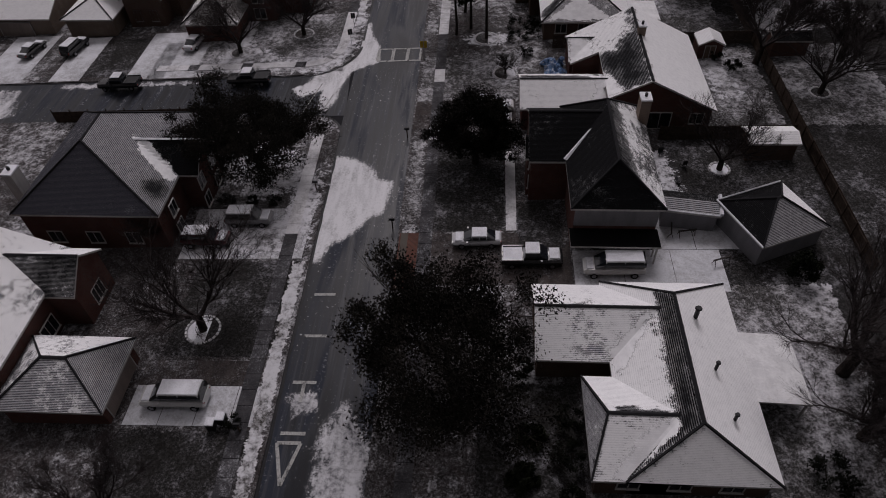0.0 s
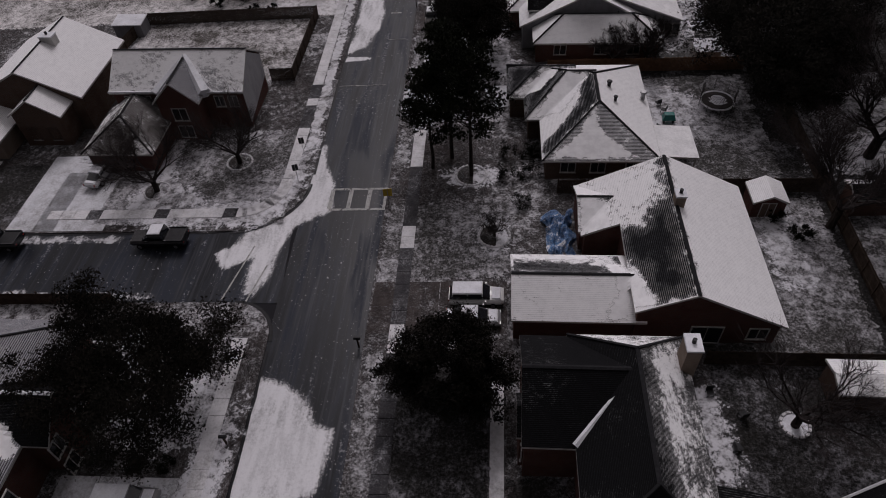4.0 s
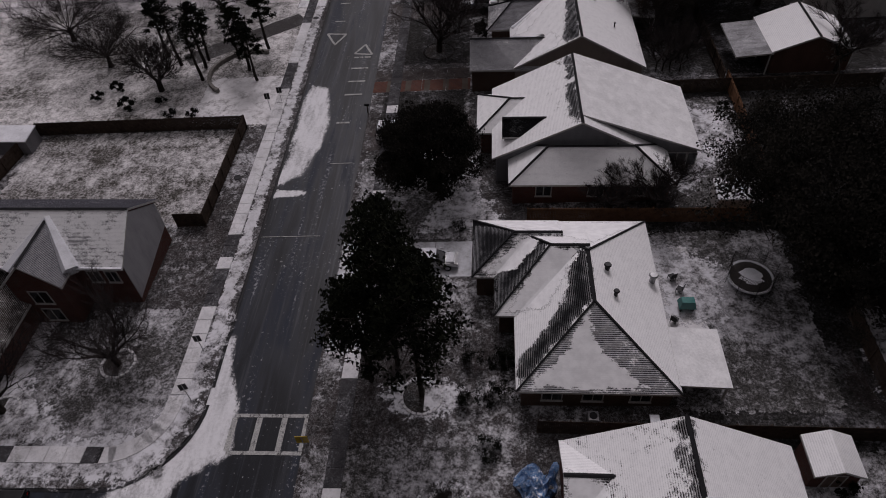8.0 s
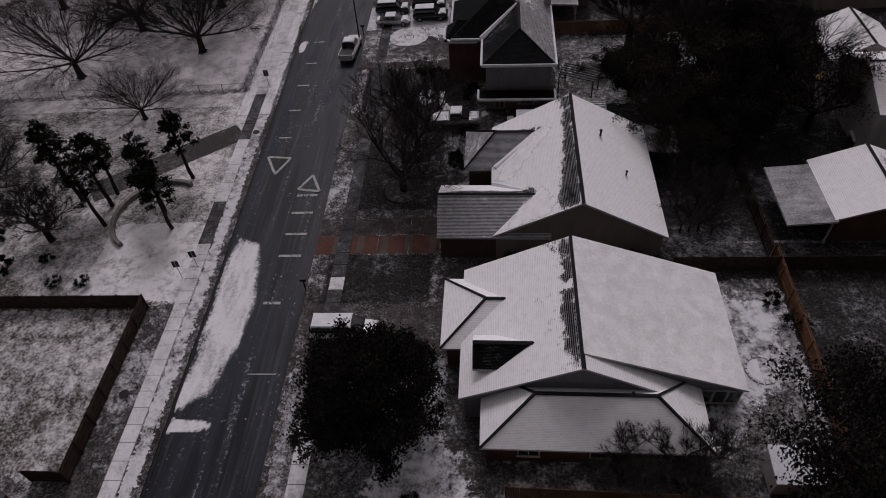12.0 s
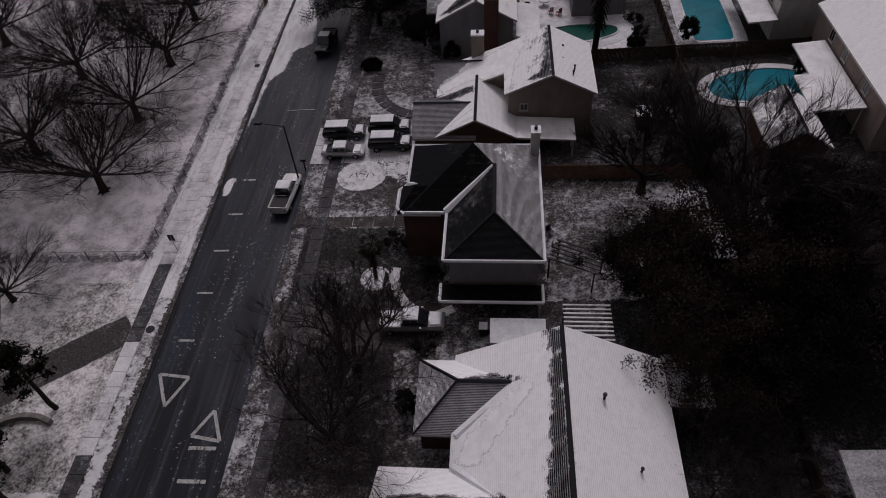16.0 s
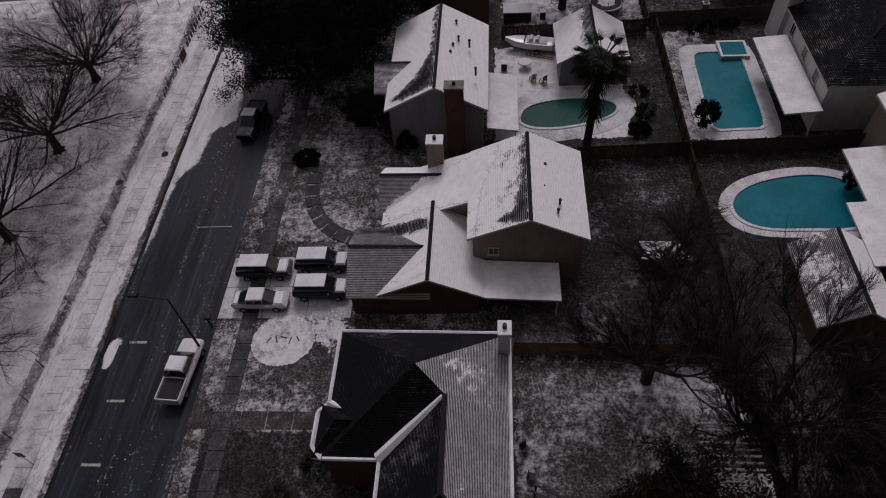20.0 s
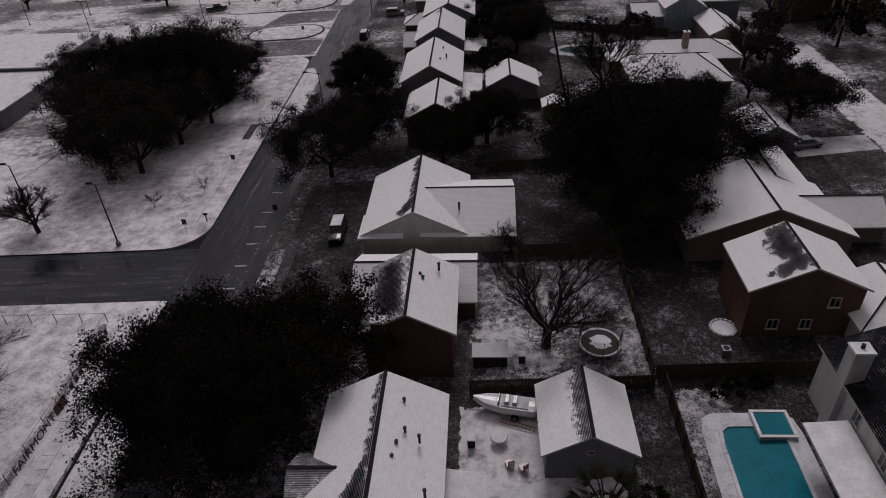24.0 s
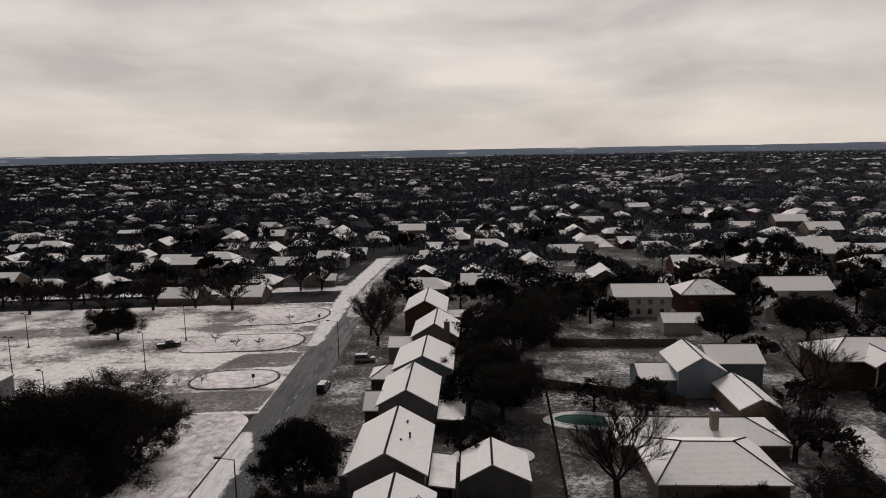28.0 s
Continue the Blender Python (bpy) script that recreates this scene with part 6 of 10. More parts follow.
# ---- trees ----
def limb(b, p, d, length, r, depth, rng, spread, tips, droop=0.0, sides=5, bend=0.25, sprays=0):
    """A limb that bends, tapers and forks."""
    n = 3 if depth > 1 else (2 if depth == 1 else 1)
    q, rad = p, r
    for k in range(n):
        d2 = (d + Vector((rng.uniform(-1, 1), rng.uniform(-1, 1), rng.uniform(-0.6, 0.8))) * bend - Vector((0, 0, droop))).normalized()
        e = q + d2 * (length / n)
        r2 = rad * (0.88 if depth else 0.6)
        b.tube(q, e, rad, r2, max(3, sides), cap=False)
        q, d, rad = e, d2, r2
        if k < n - 1 and rng.random() < (0.8 if depth else 0.6) and depth > -1:
            side = (d + spread * 1.2 * Vector((rng.uniform(-1, 1), rng.uniform(-1, 1), rng.uniform(-0.25, 0.55)))).normalized()
            limb(b, q, side, length * rng.uniform(0.5, 0.75), max(rad * 0.62, 0.012), depth - 1, rng, spread, tips, droop, max(3, sides - 1), bend, sprays)
    if depth <= 0:
        tips.append(q)
        for k in range(sprays):
            s = (d + Vector((rng.gauss(0, 1), rng.gauss(0, 1), rng.gauss(0.25, 0.6))) * 0.42).normalized() * length * rng.uniform(0.6, 1.7)
            w = s.orthogonal().normalized() * 0.009
            o = p + (q - p) * rng.random()
            b.add([o - w, o + w, o + s], [(0, 1, 2)])
        return
    for k in range(2 + (depth > 1 and rng.random() < 0.45)):
        side = (d + spread * Vector((rng.uniform(-1, 1), rng.uniform(-1, 1), rng.uniform(-0.3, 0.6)))).normalized()
        limb(b, q, side, length * rng.uniform(0.62, 0.86), rad * rng.uniform(0.6, 0.8), depth - 1, rng, spread, tips, droop, max(3, sides - 1), bend, sprays)


def leaves(clumps, per, size, rng, flat=0.85):
    """Small leaf blades, in clumps given as centre and radius."""
    v, f = [], []
    for c, r in clumps:
        for _ in range(per):
            o = Vector((rng.gauss(0, 1), rng.gauss(0, 1), rng.gauss(0, 1) * flat))
            o = o.normalized() * r * rng.random() ** 0.5 * rng.uniform(0.6, 1.2)
            s = size * rng.uniform(0.6, 1.3)
            u = Vector((rng.gauss(0, 1), rng.gauss(0, 1), rng.gauss(0, 1))).normalized()
            w = u.orthogonal().normalized()
            p = Vector(c) + Vector((o.x, o.y, o.z * flat))
            k = len(v)
            v += [p - u * s, p + u * s * 0.7 + w * s * 0.6, p + u * s * 0.5 - w * s * 0.6]
            f.append((k, k + 1, k + 2))
    return v, f


def dome(n, R, H0, H1, rng, shell=0.55, lumps=5):
    """Clump centres through an uneven dome between two heights."""
    out = []
    lob = [(rng.uniform(0, 6.28), rng.uniform(0.75, 1.15)) for _ in range(lumps)]
    for _ in range(n):
        a, e = rng.uniform(0, 2 * math.pi), math.asin(rng.uniform(-0.35, 1))
        k = sum(g * math.exp(-((math.remainder(a - p, 2 * math.pi)) ** 2) / 0.5) for p, g in lob)
        rr = R * (0.72 + 0.3 * min(k, 1.2)) * (shell + (1 - shell) * rng.random())
        z = (H0 + H1) / 2 - (H1 - H0) * 0.1 + (H1 - H0) * 0.52 * math.sin(e) * (shell + (1 - shell) * rng.random())
        out.append((Vector((rr * math.cos(e) * math.cos(a), rr * math.cos(e) * math.sin(a), z)), R * rng.uniform(0.13, 0.25)))
    return out


def oak_parts(seed, R=7.0, H=9.5, n=95, per=230, size=0.125, leaf="oak_leaf", crown_lo=0.28):
    rng = random.Random(seed)
    b, tips = Build(), []
    b.tube((0, 0, -0.4), (0.1, 0, H * 0.2), 0.42, 0.32, 8, cap=False)
    for k in range(5):
        a = 2 * math.pi * k / 5 + rng.uniform(-0.4, 0.4)
        limb(b, Vector((0.1, 0, H * 0.19)), Vector((math.cos(a) * 0.9, math.sin(a) * 0.9, 0.75)).normalized(), R * 0.5, 0.2, 3, rng, 0.75, tips, 0.02, 5)
    cl = dome(n, R, H * crown_lo, H, rng)
    cl += [(t, R * rng.uniform(0.13, 0.22)) for t in tips[:: max(1, len(tips) // 90)] if t.length < R * 1.6]
    v, f = leaves(cl, per, size, rng)
    return [("trunk", b.mesh("trunk", M["bark"]), ""), ("crown", mesh("crown", v, f, M[leaf]), "dense dark evergreen crown")]


def bare_parts(seed, H=8.0, depth=5, spread=0.62, droop=0.0, base=0.32, mat="twig", reach=0.27, sprays=9):
    rng = random.Random(seed)
    b, tips = Build(), []
    top = Vector((rng.uniform(-0.2, 0.2), rng.uniform(-0.2, 0.2), H * 0.2))
    b.tube((0, 0, -0.4), top, base, base * 0.82, 8, cap=False)
    c = Build()
    for k in range(5):
        a = 2 * math.pi * k / 5 + rng.uniform(-0.5, 0.5)
        limb(c, top, Vector((math.cos(a) * 0.75, math.sin(a) * 0.75, 0.95)).normalized(), H * reach, base * 0.5, depth, rng, spread * 0.9, tips, droop, 4, 0.17, sprays + 5)
    return [("trunk", b.mesh("trunk", M["bark"]), ""), ("bare_crown", c.mesh("bare_crown", M[mat]), "leafless spreading branches")]


def fan_branch(b, p, d, length, r, level, rng):
    """A nearly straight branch that rises a little and forks forward all along."""
    n = 5 if level > 1 else 3
    for k in range(n):
        d = (d + Vector((rng.uniform(-1, 1), rng.uniform(-1, 1), rng.uniform(-0.6, 1.0))) * 0.09).normalized()
        e = p + d * (length / n)
        r2 = max(r * (1 - 0.16 * (5 / n)), 0.008)
        b.tube(p, e, r, r2, 4 if level > 1 else 3, cap=False)
        p, r = e, r2
        for _ in range(3 if level < 2 else 2):
            u = d.orthogonal().normalized()
            u.rotate(Matrix.Rotation(rng.uniform(0, 6.283), 3, d))
            f = (d + u * rng.uniform(0.4, 0.75) + Vector((0, 0, 0.06))).normalized()
            if level > 0:
                fan_branch(b, p, f, length * (0.72 - 0.42 * k / n) * rng.uniform(0.6, 0.95), max(r * 0.55, 0.01), level - 1, rng)
            else:
                t = f * length * rng.uniform(0.7, 1.5)
                w = t.orthogonal().normalized() * 0.008
                b.add([p - w, p + w, p + t], [(0, 1, 2)])


def fan_parts(seed, H=9.0):
    rng = random.Random(seed)
    t = Build().tube((0, 0, -0.4), (0.05, 0, H * 0.1), 0.42, 0.3, 9, cap=False).tube((0.05, 0, H * 0.1), (0.1, 0.05, H * 0.22), 0.3, 0.27, 9, cap=False)
    for k in range(6):
        a = k * 1.05 + rng.uniform(-0.2, 0.2)
        t.tube((0, 0, 0.25), (0.75 * math.cos(a), 0.75 * math.sin(a), -0.12), 0.16, 0.05, 5, cap=False)
    c = Build()
    for k in range(13):
        a, up = 2.4 * k + rng.uniform(-0.25, 0.25), (0.25, 0.6, 1.1)[k % 3] * rng.uniform(0.85, 1.15)
        fan_branch(c, Vector((0.08, 0.04, H * (0.17 + 0.05 * rng.random()))), Vector((math.cos(a), math.sin(a), up)).normalized(), H * rng.uniform(0.62, 0.78), 0.11, 2, rng)
    return [("trunk", t.mesh("trunk", M["bark"]), ""), ("bare_crown", c.mesh("bare_crown", M["twig"]), "fan of fine leafless branches")]


def pine_parts(seed, H=13.0, R=3.2, lo=0.45, size=0.26, n=46):
    rng = random.Random(seed)
    b = Build()
    q = Vector((0, 0, -0.4))
    for k in range(6):
        e = q + Vector((rng.uniform(-0.12, 0.12), rng.uniform(-0.12, 0.12), H / 6.2))
        b.tube(q, e, 0.24 * (1 - k / 8), 0.24 * (1 - (k + 1) / 8), 7, cap=False)
        q = e
    cl = []
    for k in range(n):
        z = H * (lo + (1 - lo) * (k + rng.random()) / n)
        a, r = rng.uniform(0, 6.28), R * rng.uniform(0.25, 1.0) * (1.05 - 0.65 * ((z / H - lo) / (1 - lo)) ** 1.5)
        p = Vector((r * math.cos(a), r * math.sin(a), z))
        b.tube((0, 0, z - 0.4), p, 0.06, 0.02, 4, cap=False)
        cl.append((p, R * rng.uniform(0.22, 0.38)))
    v, f = leaves(cl, 85, size * 0.75, rng, 0.5)
    return [("trunk", b.mesh("trunk", M["bark"]), ""), ("crown", mesh("crown", v, f, M["pine_leaf"]), "tufted dark pine needles")]


def palm_parts(seed, H=7.5):
    rng = random.Random(seed)
    b = Build().tube((0, 0, -0.3), (0.15, 0, H * 0.9), 0.28, 0.22, 10, cap=False)
    for k in range(140):
        a, z = rng.uniform(0, 6.28), H * rng.uniform(0.35, 0.88)
        p = Vector((0.25 * math.cos(a), 0.25 * math.sin(a), z))
        b.tube(p, p + Vector((0.55 * math.cos(a), 0.55 * math.sin(a), -1.1)), 0.05, 0.015, 3, cap=False)
    v, f = [], []
    for k in range(46):
        a, up = rng.uniform(0, 6.28), rng.uniform(-0.7, 1.0)
        d = Vector((math.cos(a), math.sin(a), up)).normalized()
        stem = Vector((0.15, 0, H * 0.92)) + d * 1.1
        for j in range(16):
            s = (j - 7.5) / 7.5
            w = (d * (1 - 0.5 * abs(s)) + d.cross(Vector((0, 0, 1))).normalized() * s * 0.9).normalized()
            tip = stem + w * 1.1 - Vector((0, 0, 0.25 + 0.2 * abs(s)))
            n = w.cross(d).normalized() * 0.02 + d.cross(Vector((0, 0, 1))).normalized() * 0.04
            i = len(v)
            v += [stem - n, stem + n, tip]
            f.append((i, i + 1, i + 2))
        i = len(v)
        n = d.cross(Vector((0, 0, 1))).normalized() * 0.03
        o = Vector((0.15, 0, H * 0.9))
        v += [o - n, o + n, stem + n, stem - n]
        f.append((i, i + 1, i + 2, i + 3))
    return [("trunk", b.mesh("trunk", M["bark"]), "shaggy trunk with dead fronds"), ("crown", mesh("crown", v, f, M["palm_leaf"]), "fan-shaped fronds")]


def shrub_parts(seed, R=0.9, H=1.2, leaf="hedge_leaf", n=16, per=60, size=0.1, box=None):
    rng = random.Random(seed)
    if box:
        cl = [(Vector((rng.uniform(-box[0], box[0]), rng.uniform(-box[1], box[1]), rng.uniform(0.2, H - 0.2))), 0.4) for _ in range(n)]
    else:
        cl = [(c, r * 1.6) for c, r in dome(n, R, 0.05, H, rng)]
    v, f = leaves(cl, per, size, rng, 0.9)
    b = Build()
    for k in range(4):
        b.tube((0.1 * math.cos(k * 1.6), 0.1 * math.sin(k * 1.6), -0.2), (0.4 * R * math.cos(k * 1.6), 0.4 * R * math.sin(k * 1.6), H * 0.6), 0.04, 0.02, 4, cap=False)
    return [("stem", b.mesh("stem", M["bark"]), ""), ("foliage", mesh("foliage", v, f, M[leaf]), "")]


KINDS = {
    "oak_a": oak_parts(1, 7.2, 9.0), "oak_b": oak_parts(2, 8.2, 9.5, 112), "oak_c": oak_parts(3, 9.0, 12.0, 185, 220, 0.135), "oak_d": oak_parts(4, 6.0, 8.5, 95),
    "round_a": oak_parts(5, 4.2, 9.0, 190, 170, 0.115, crown_lo=0.06), "round_b": oak_parts(6, 4.8, 9.5, 210, 170, 0.12, crown_lo=0.06),
    "brown_a": oak_parts(7, 6.5, 10.0, 60, 110, 0.11, "brown_leaf", 0.18),
    "bare_a": bare_parts(11, 8.0, 4), "bare_b": bare_parts(12, 7.5, 4, 0.75), "bare_c": bare_parts(13, 9.5, 4, 0.55, -0.01, 0.38), "bare_d": bare_parts(14, 6.5, 4, 0.85, 0.03), "bare_e": bare_parts(15, 10.5, 4, 0.5, 0.0, 0.36),
    "bare_f": bare_parts(18, 7.5, 4, 0.8, 0.015, 0.34, reach=0.40, sprays=5), "bare_g": bare_parts(19, 7.0, 4, 0.75, 0.0, 0.32, reach=0.38, sprays=5),
    "fan_a": fan_parts(81), "fan_b": fan_parts(82, 8.2), "fan_c": fan_parts(83, 9.6),
    "brush": bare_parts(16, 5.0, 2, 0.4, 0.0, 0.08), "sapling": bare_parts(17, 2.6, 2, 0.45, 0.0, 0.05),
    "pine_a": pine_parts(21, 15.0, 3.8, 0.42, n=52), "pine_b": pine_parts(22, 13.5, 3.3, 0.45), "pine_c": pine_parts(23, 8.5, 2.0, 0.5, 0.2, 30),
    "palm": palm_parts(31), "shrub": shrub_parts(41), "shrub_b": shrub_parts(42, 1.3, 1.0), "hedge": shrub_parts(43, 1.0, 1.5, n=26, box=(0.7, 2.2)), "sago": shrub_parts(44, 1.0, 0.9, "palm_leaf", 18, 30, 0.3), "juniper": shrub_parts(45, 1.6, 3.6, "pine_leaf", 46, 80, 0.13),
}


def plant(kind, x, y, size=1.0, turn=None, label="", name="tree", category="tree", tall=1.0, group=""):
    root = new(name)
    root.empty_display_size = 0.3
    turn = PLANT.uniform(0, 360) if turn is None else turn
    root.matrix_world = pose(x, y, gz(x), 0, 0, turn) @ Matrix.Diagonal((size, size, size * tall, 1))
    tagged(root, label, category, group)
    for nm, me, lab in KINDS[kind]:
        part(nm, me, root, lab)
    return root


PLANT = random.Random(77)
OAK = "large evergreen oak with dark dense crown"
plant("oak_a", -25.6, 56.2, 1.0, 40, "spreading live oak on a snowy front lawn")
plant("round_a", -1.3, 56.6, 1.05, None, "round dense evergreen tree on a front lawn")
plant("oak_b", -2.6, 28.0, 1.0, 100, "spreading live oak beside the street")
plant("pine_a", -0.4, 83.3, 1.0, None, "tall pine in a ringed bed")
plant("pine_a", -2.6, 86.2, 1.0, 130, "tall pine beside the street")
plant("pine_b", -4.6, 84.6, 0.9, 10, "tall pine beside the street")
plant("pine_b", -3.6, 91.0, 1.0, 60, "tall pine beside the street")
plant("round_b", -1.2, 107.2, 1.1, None, "round dense evergreen tree on a front lawn")
plant("oak_c", 32.5, 99.0, 1.05, 20, OAK)
plant("oak_b", 39.0, 105.0, 1.1, 200, OAK)
plant("oak_d", 33.0, 92.0, 1.0, 80, OAK)
plant("brown_a", 27.5, 146.0, 1.15, 10, "broad tree with brown winter leaves")
plant("brown_a", 25.8, 139.0, 0.8, 70, "broad tree with brown winter leaves")
plant("brown_a", 34.0, 147.5, 1.1, 150, "broad tree with brown winter leaves")
plant("oak_d", 22.8, 149.0, 0.8, 20, OAK)
plant("oak_d", 30.0, 140.5, 1.0, 90, OAK)
plant("bare_c", 31.5, 151.5, 1.2, 90, "leafless tree among brown-leaved trees")
plant("bare_b", 25.5, 143.0, 1.1, 40, "leafless tree among brown-leaved trees")
plant("bare_c", 38.5, 148.0, 1.2, 200, "leafless tree among brown-leaved trees")
plant("brown_a", 40.0, 142.0, 1.0, 250, "broad tree with brown winter leaves")
plant("oak_d", 37.5, 154.0, 0.9, 50, OAK)
plant("oak_c", -8.6, 201.5, 1.0, 10, "large evergreen oak overhanging the street")
plant("oak_a", -2.0, 205.5, 1.12, 120, "large evergreen oak beside a brown house")
plant("oak_b", -6.2, 196.4, 0.95, 0, OAK)
plant("oak_d", 0.6, 190.5, 0.55, 0, "dark evergreen beside a house wall")
plant("juniper", 4.4, 186.6, 0.8, 0, "dark conical evergreen beside a wall")
plant("oak_c", -40.2, 275.0, 1.25, 0, "large dark oak on the school lawn")
plant("oak_a", -47.0, 266.0, 1.35, 60, "large dark oak on the school lawn")
plant("oak_b", -38.0, 287.0, 1.15, 90, "large dark oak on the school lawn")
plant("oak_a", -45.0, 257.0, 1.0, 180, "large dark oak on the school lawn")
plant("oak_a", -52.0, 288.0, 1.0, 30, "large dark oak beside the school")
plant("oak_b", -32.5, 270.0, 1.0, 15, "large dark oak on the school lawn")
plant("oak_a", -34.0, 287.0, 1.0, 75, "large dark oak on the school lawn")
plant("oak_b", -60.0, 286.0, 1.0, 200, "large dark oak beside the school")
plant("oak_b", -35.0, 262.0, 1.05, 70, "large dark oak on the school lawn")
plant("oak_b", -44.0, 284.0, 1.1, 10, "large dark oak on the school lawn")
plant("oak_b", -37.5, 252.0, 1.1, 70, "large dark oak on the school lawn")
plant("oak_b", -6.8, 248.0, 1.0, 33, "dark oak overhanging the street")
plant("oak_a", -3.0, 257.5, 1.0, 200, OAK)
plant("round_b", -5.6, 275.0, 1.2, 0, "round dark evergreen beside the street")
plant("oak_d", 16.0, 256.5, 1.0, 0, OAK)
plant("oak_d", 9.5, 250.5, 0.9, 100, OAK)
plant("oak_c", 33.5, 236.5, 1.1, 0, "very large evergreen oak over back yards", tall=1.3)
plant("oak_b", 30.0, 239.5, 1.05, 70, OAK)
plant("oak_b", 44.0, 241.5, 1.0, 160, OAK)
plant("oak_a", 33.0, 229.5, 1.0, 20, OAK)
plant("oak_a", 61.8, 259.0, 1.0, 0, "open-crowned oak on a snowy lawn")
plant("oak_b", 26.8, 327.0, 1.1, 0, OAK)
plant("oak_b", 35.5, 345.0, 1.05, 50, OAK)
plant("oak_a", 31.0, 357.0, 1.0, 110, OAK)
plant("oak_d", 20.5, 311.0, 1.1, 10, OAK)
plant("oak_d", 22.5, 298.5, 1.1, 60, OAK)
plant("bare_d", 58.8, 268.5, 0.8, 200, "small leafless tree on a snowy lawn")
plant("oak_a", -75.0, 355.5, 0.95, 0, "lone evergreen oak on a kerbed island")
plant("bare_e", -8.0, 352.0, 1.0, 0, "grey leafless tree beside the street")
plant("bare_e", -5.0, 343.0, 1.0, 90, "grey leafless tree beside the street")
plant("bare_e", -6.0, 361.0, 1.05, 180, "grey leafless tree beside the street")
B1 = "leafless tree with dark spreading limbs"
for kind, x, y, s, lab in (
    ("bare_f", -25.1, 33.8, 0.95, "leafless tree in a stone-ringed bed"), ("bare_c", -27.0, 17.0, 0.6, B1), ("bare_g", 24.2, 54.8, 0.7, "leafless tree on a frosted back lawn"),
    ("bare_c", 28.0, 30.0, 1.0, B1), ("bare_g", 38.5, 68.2, 0.8, "leafless tree in a snowy ringed bed"), ("bare_g", -34.7, 81.6, 0.85, "leafless tree in a stone-ringed bed"),
    ("bare_g", -26.6, 86.2, 0.8, "twiggy reddish tree in a stone-ringed bed"), ("bare_f", -1.9, 134.0, 1.0, "leafless tree in a dark ringed bed"), ("bare_g", -1.0, 140.2, 1.0, "leafless tree in a dark ringed bed"),
    ("bare_f", -32.7, 163.2, 0.85, "leafless park tree on snow"), ("bare_g", -33.6, 176.0, 0.85, "leafless park tree on snow"), ("bare_f", -33.9, 188.4, 0.85, "leafless park tree on snow"), ("bare_g", -34.5, 200.7, 0.8, "leafless park tree on snow"),
    ("bare_a", -35.2, 148.0, 1.0, "leafless park tree on snow"), ("bare_e", -44.0, 170.0, 0.85, "leafless park tree on snow"), ("bare_c", -45.5, 186.0, 0.9, "leafless park tree on snow"), ("bare_a", -48.0, 158.0, 1.0, "leafless park tree on snow"),
    ("bare_d", -37.5, 127.6, 1.0, "twiggy leafless tree in the park"), ("bare_c", -55.8, 141.5, 0.7, "leafless park tree on snow"), ("bare_a", -47.0, 134.0, 0.8, "leafless park tree on snow"),
    ("bare_c", 21.3, 210.9, 0.9, "leafless tree in a back yard"), ("bare_e", 30.8, 156.5, 1.05, "tall leafless tree at the fence"), ("bare_c", 24.3, 161.0, 0.8, B1), ("bare_d", 27.0, 170.5, 0.9, B1),
    ("bare_e", 36.0, 272.0, 0.9, "leafless tree behind a big roof"), ("bare_c", 75.6, 302.5, 0.9, "leafless tree on a snowy lawn"), ("bare_a", 62.1, 281.0, 0.9, B1), ("bare_b", 39.9, 84.9, 1.2, B1), ("bare_c", 44.0, 90.0, 1.0, B1),
    ("bare_b", -45.2, 235.8, 0.6, "small leafless tree on the verge"), ("bare_d", 43.0, 75.0, 1.0, B1), ("bare_a", -60.0, 178.0, 1.0, "leafless park tree on snow"), ("bare_c", -62.0, 196.0, 1.0, "leafless park tree on snow"),
    ("bare_b", 20.3, 103.3, 0.62, "small leafless garden tree"), ("bare_b", 16.3, 103.3, 0.62, "small leafless garden tree"), ("bare_d", 18.5, 226.6, 0.5, "small leafless garden tree"), ("bare_a", 44.5, 126.0, 0.7, B1), ("bare_c", 27.5, 24.5, 0.8, B1),
    ("bare_e", 33.0, 75.0, 0.8, B1), ("bare_b", 2.1, 74.3, 0.35, "small leafless shrub tree in a bed"), ("bare_d", -33.5, 45.0, 0.75, "reddish leafless tree before a brick wall")):
    if "park tree" in lab:
        plant(("fan_a", "fan_b", "fan_c")[int(-x + y) % 3], x, y, PLANT.uniform(1.3, 1.5) * (1.0 if y > 155 else 0.62), None, lab)
        continue
    plant(kind, x, y, s * (1.8 if y > 145 and x < -20 else 1.5 if y > 145 or x > 20 else 1.25), None, lab, tall=0.85)
for k in range(16):
    plant("brush", 24.5 + 5.5 * PLANT.random(), 126.5 + 9 * PLANT.random(), PLANT.uniform(0.8, 1.2), None, "thicket of thin leafless stems", "brush", "shrub", group="brush thicket")
for x, y, s in ((-32.6, 129.6, 1.0), (-33.1, 132.6, 1.05), (-33.2, 134.4, 0.95), (-26.8, 131.4, 1.0), (-25.1, 129.0, 0.9), (-25.4, 136.8, 1.0), (-39.3, 135.9, 1.0), (-36.8, 133.5, 1.05), (-29.0, 134.5, 0.9)):
    plant("pine_c", x, y, s, None, "slender park pine with tufted crown")
for x, y, s in ((-40.5, 123.8, 1.3), (-34.0, 121.5, 1.0), (-36.5, 124.6, 0.8), (-43.5, 128.0, 1.1), (-31.2, 121.6, 0.9), (-45.2, 126.0, 1.0)):
    plant("shrub", x, y, s, None, "dark evergreen shrub in the park", "shrub", "shrub")
plant("palm", 22.2, 186.8, 1.45, 0, "tall shaggy fan palm beside a pool", "palm_tree")
plant("palm", -0.7, 150.3, 0.62, 40, "short fan palm in a snowy ringed bed", "palm_tree")
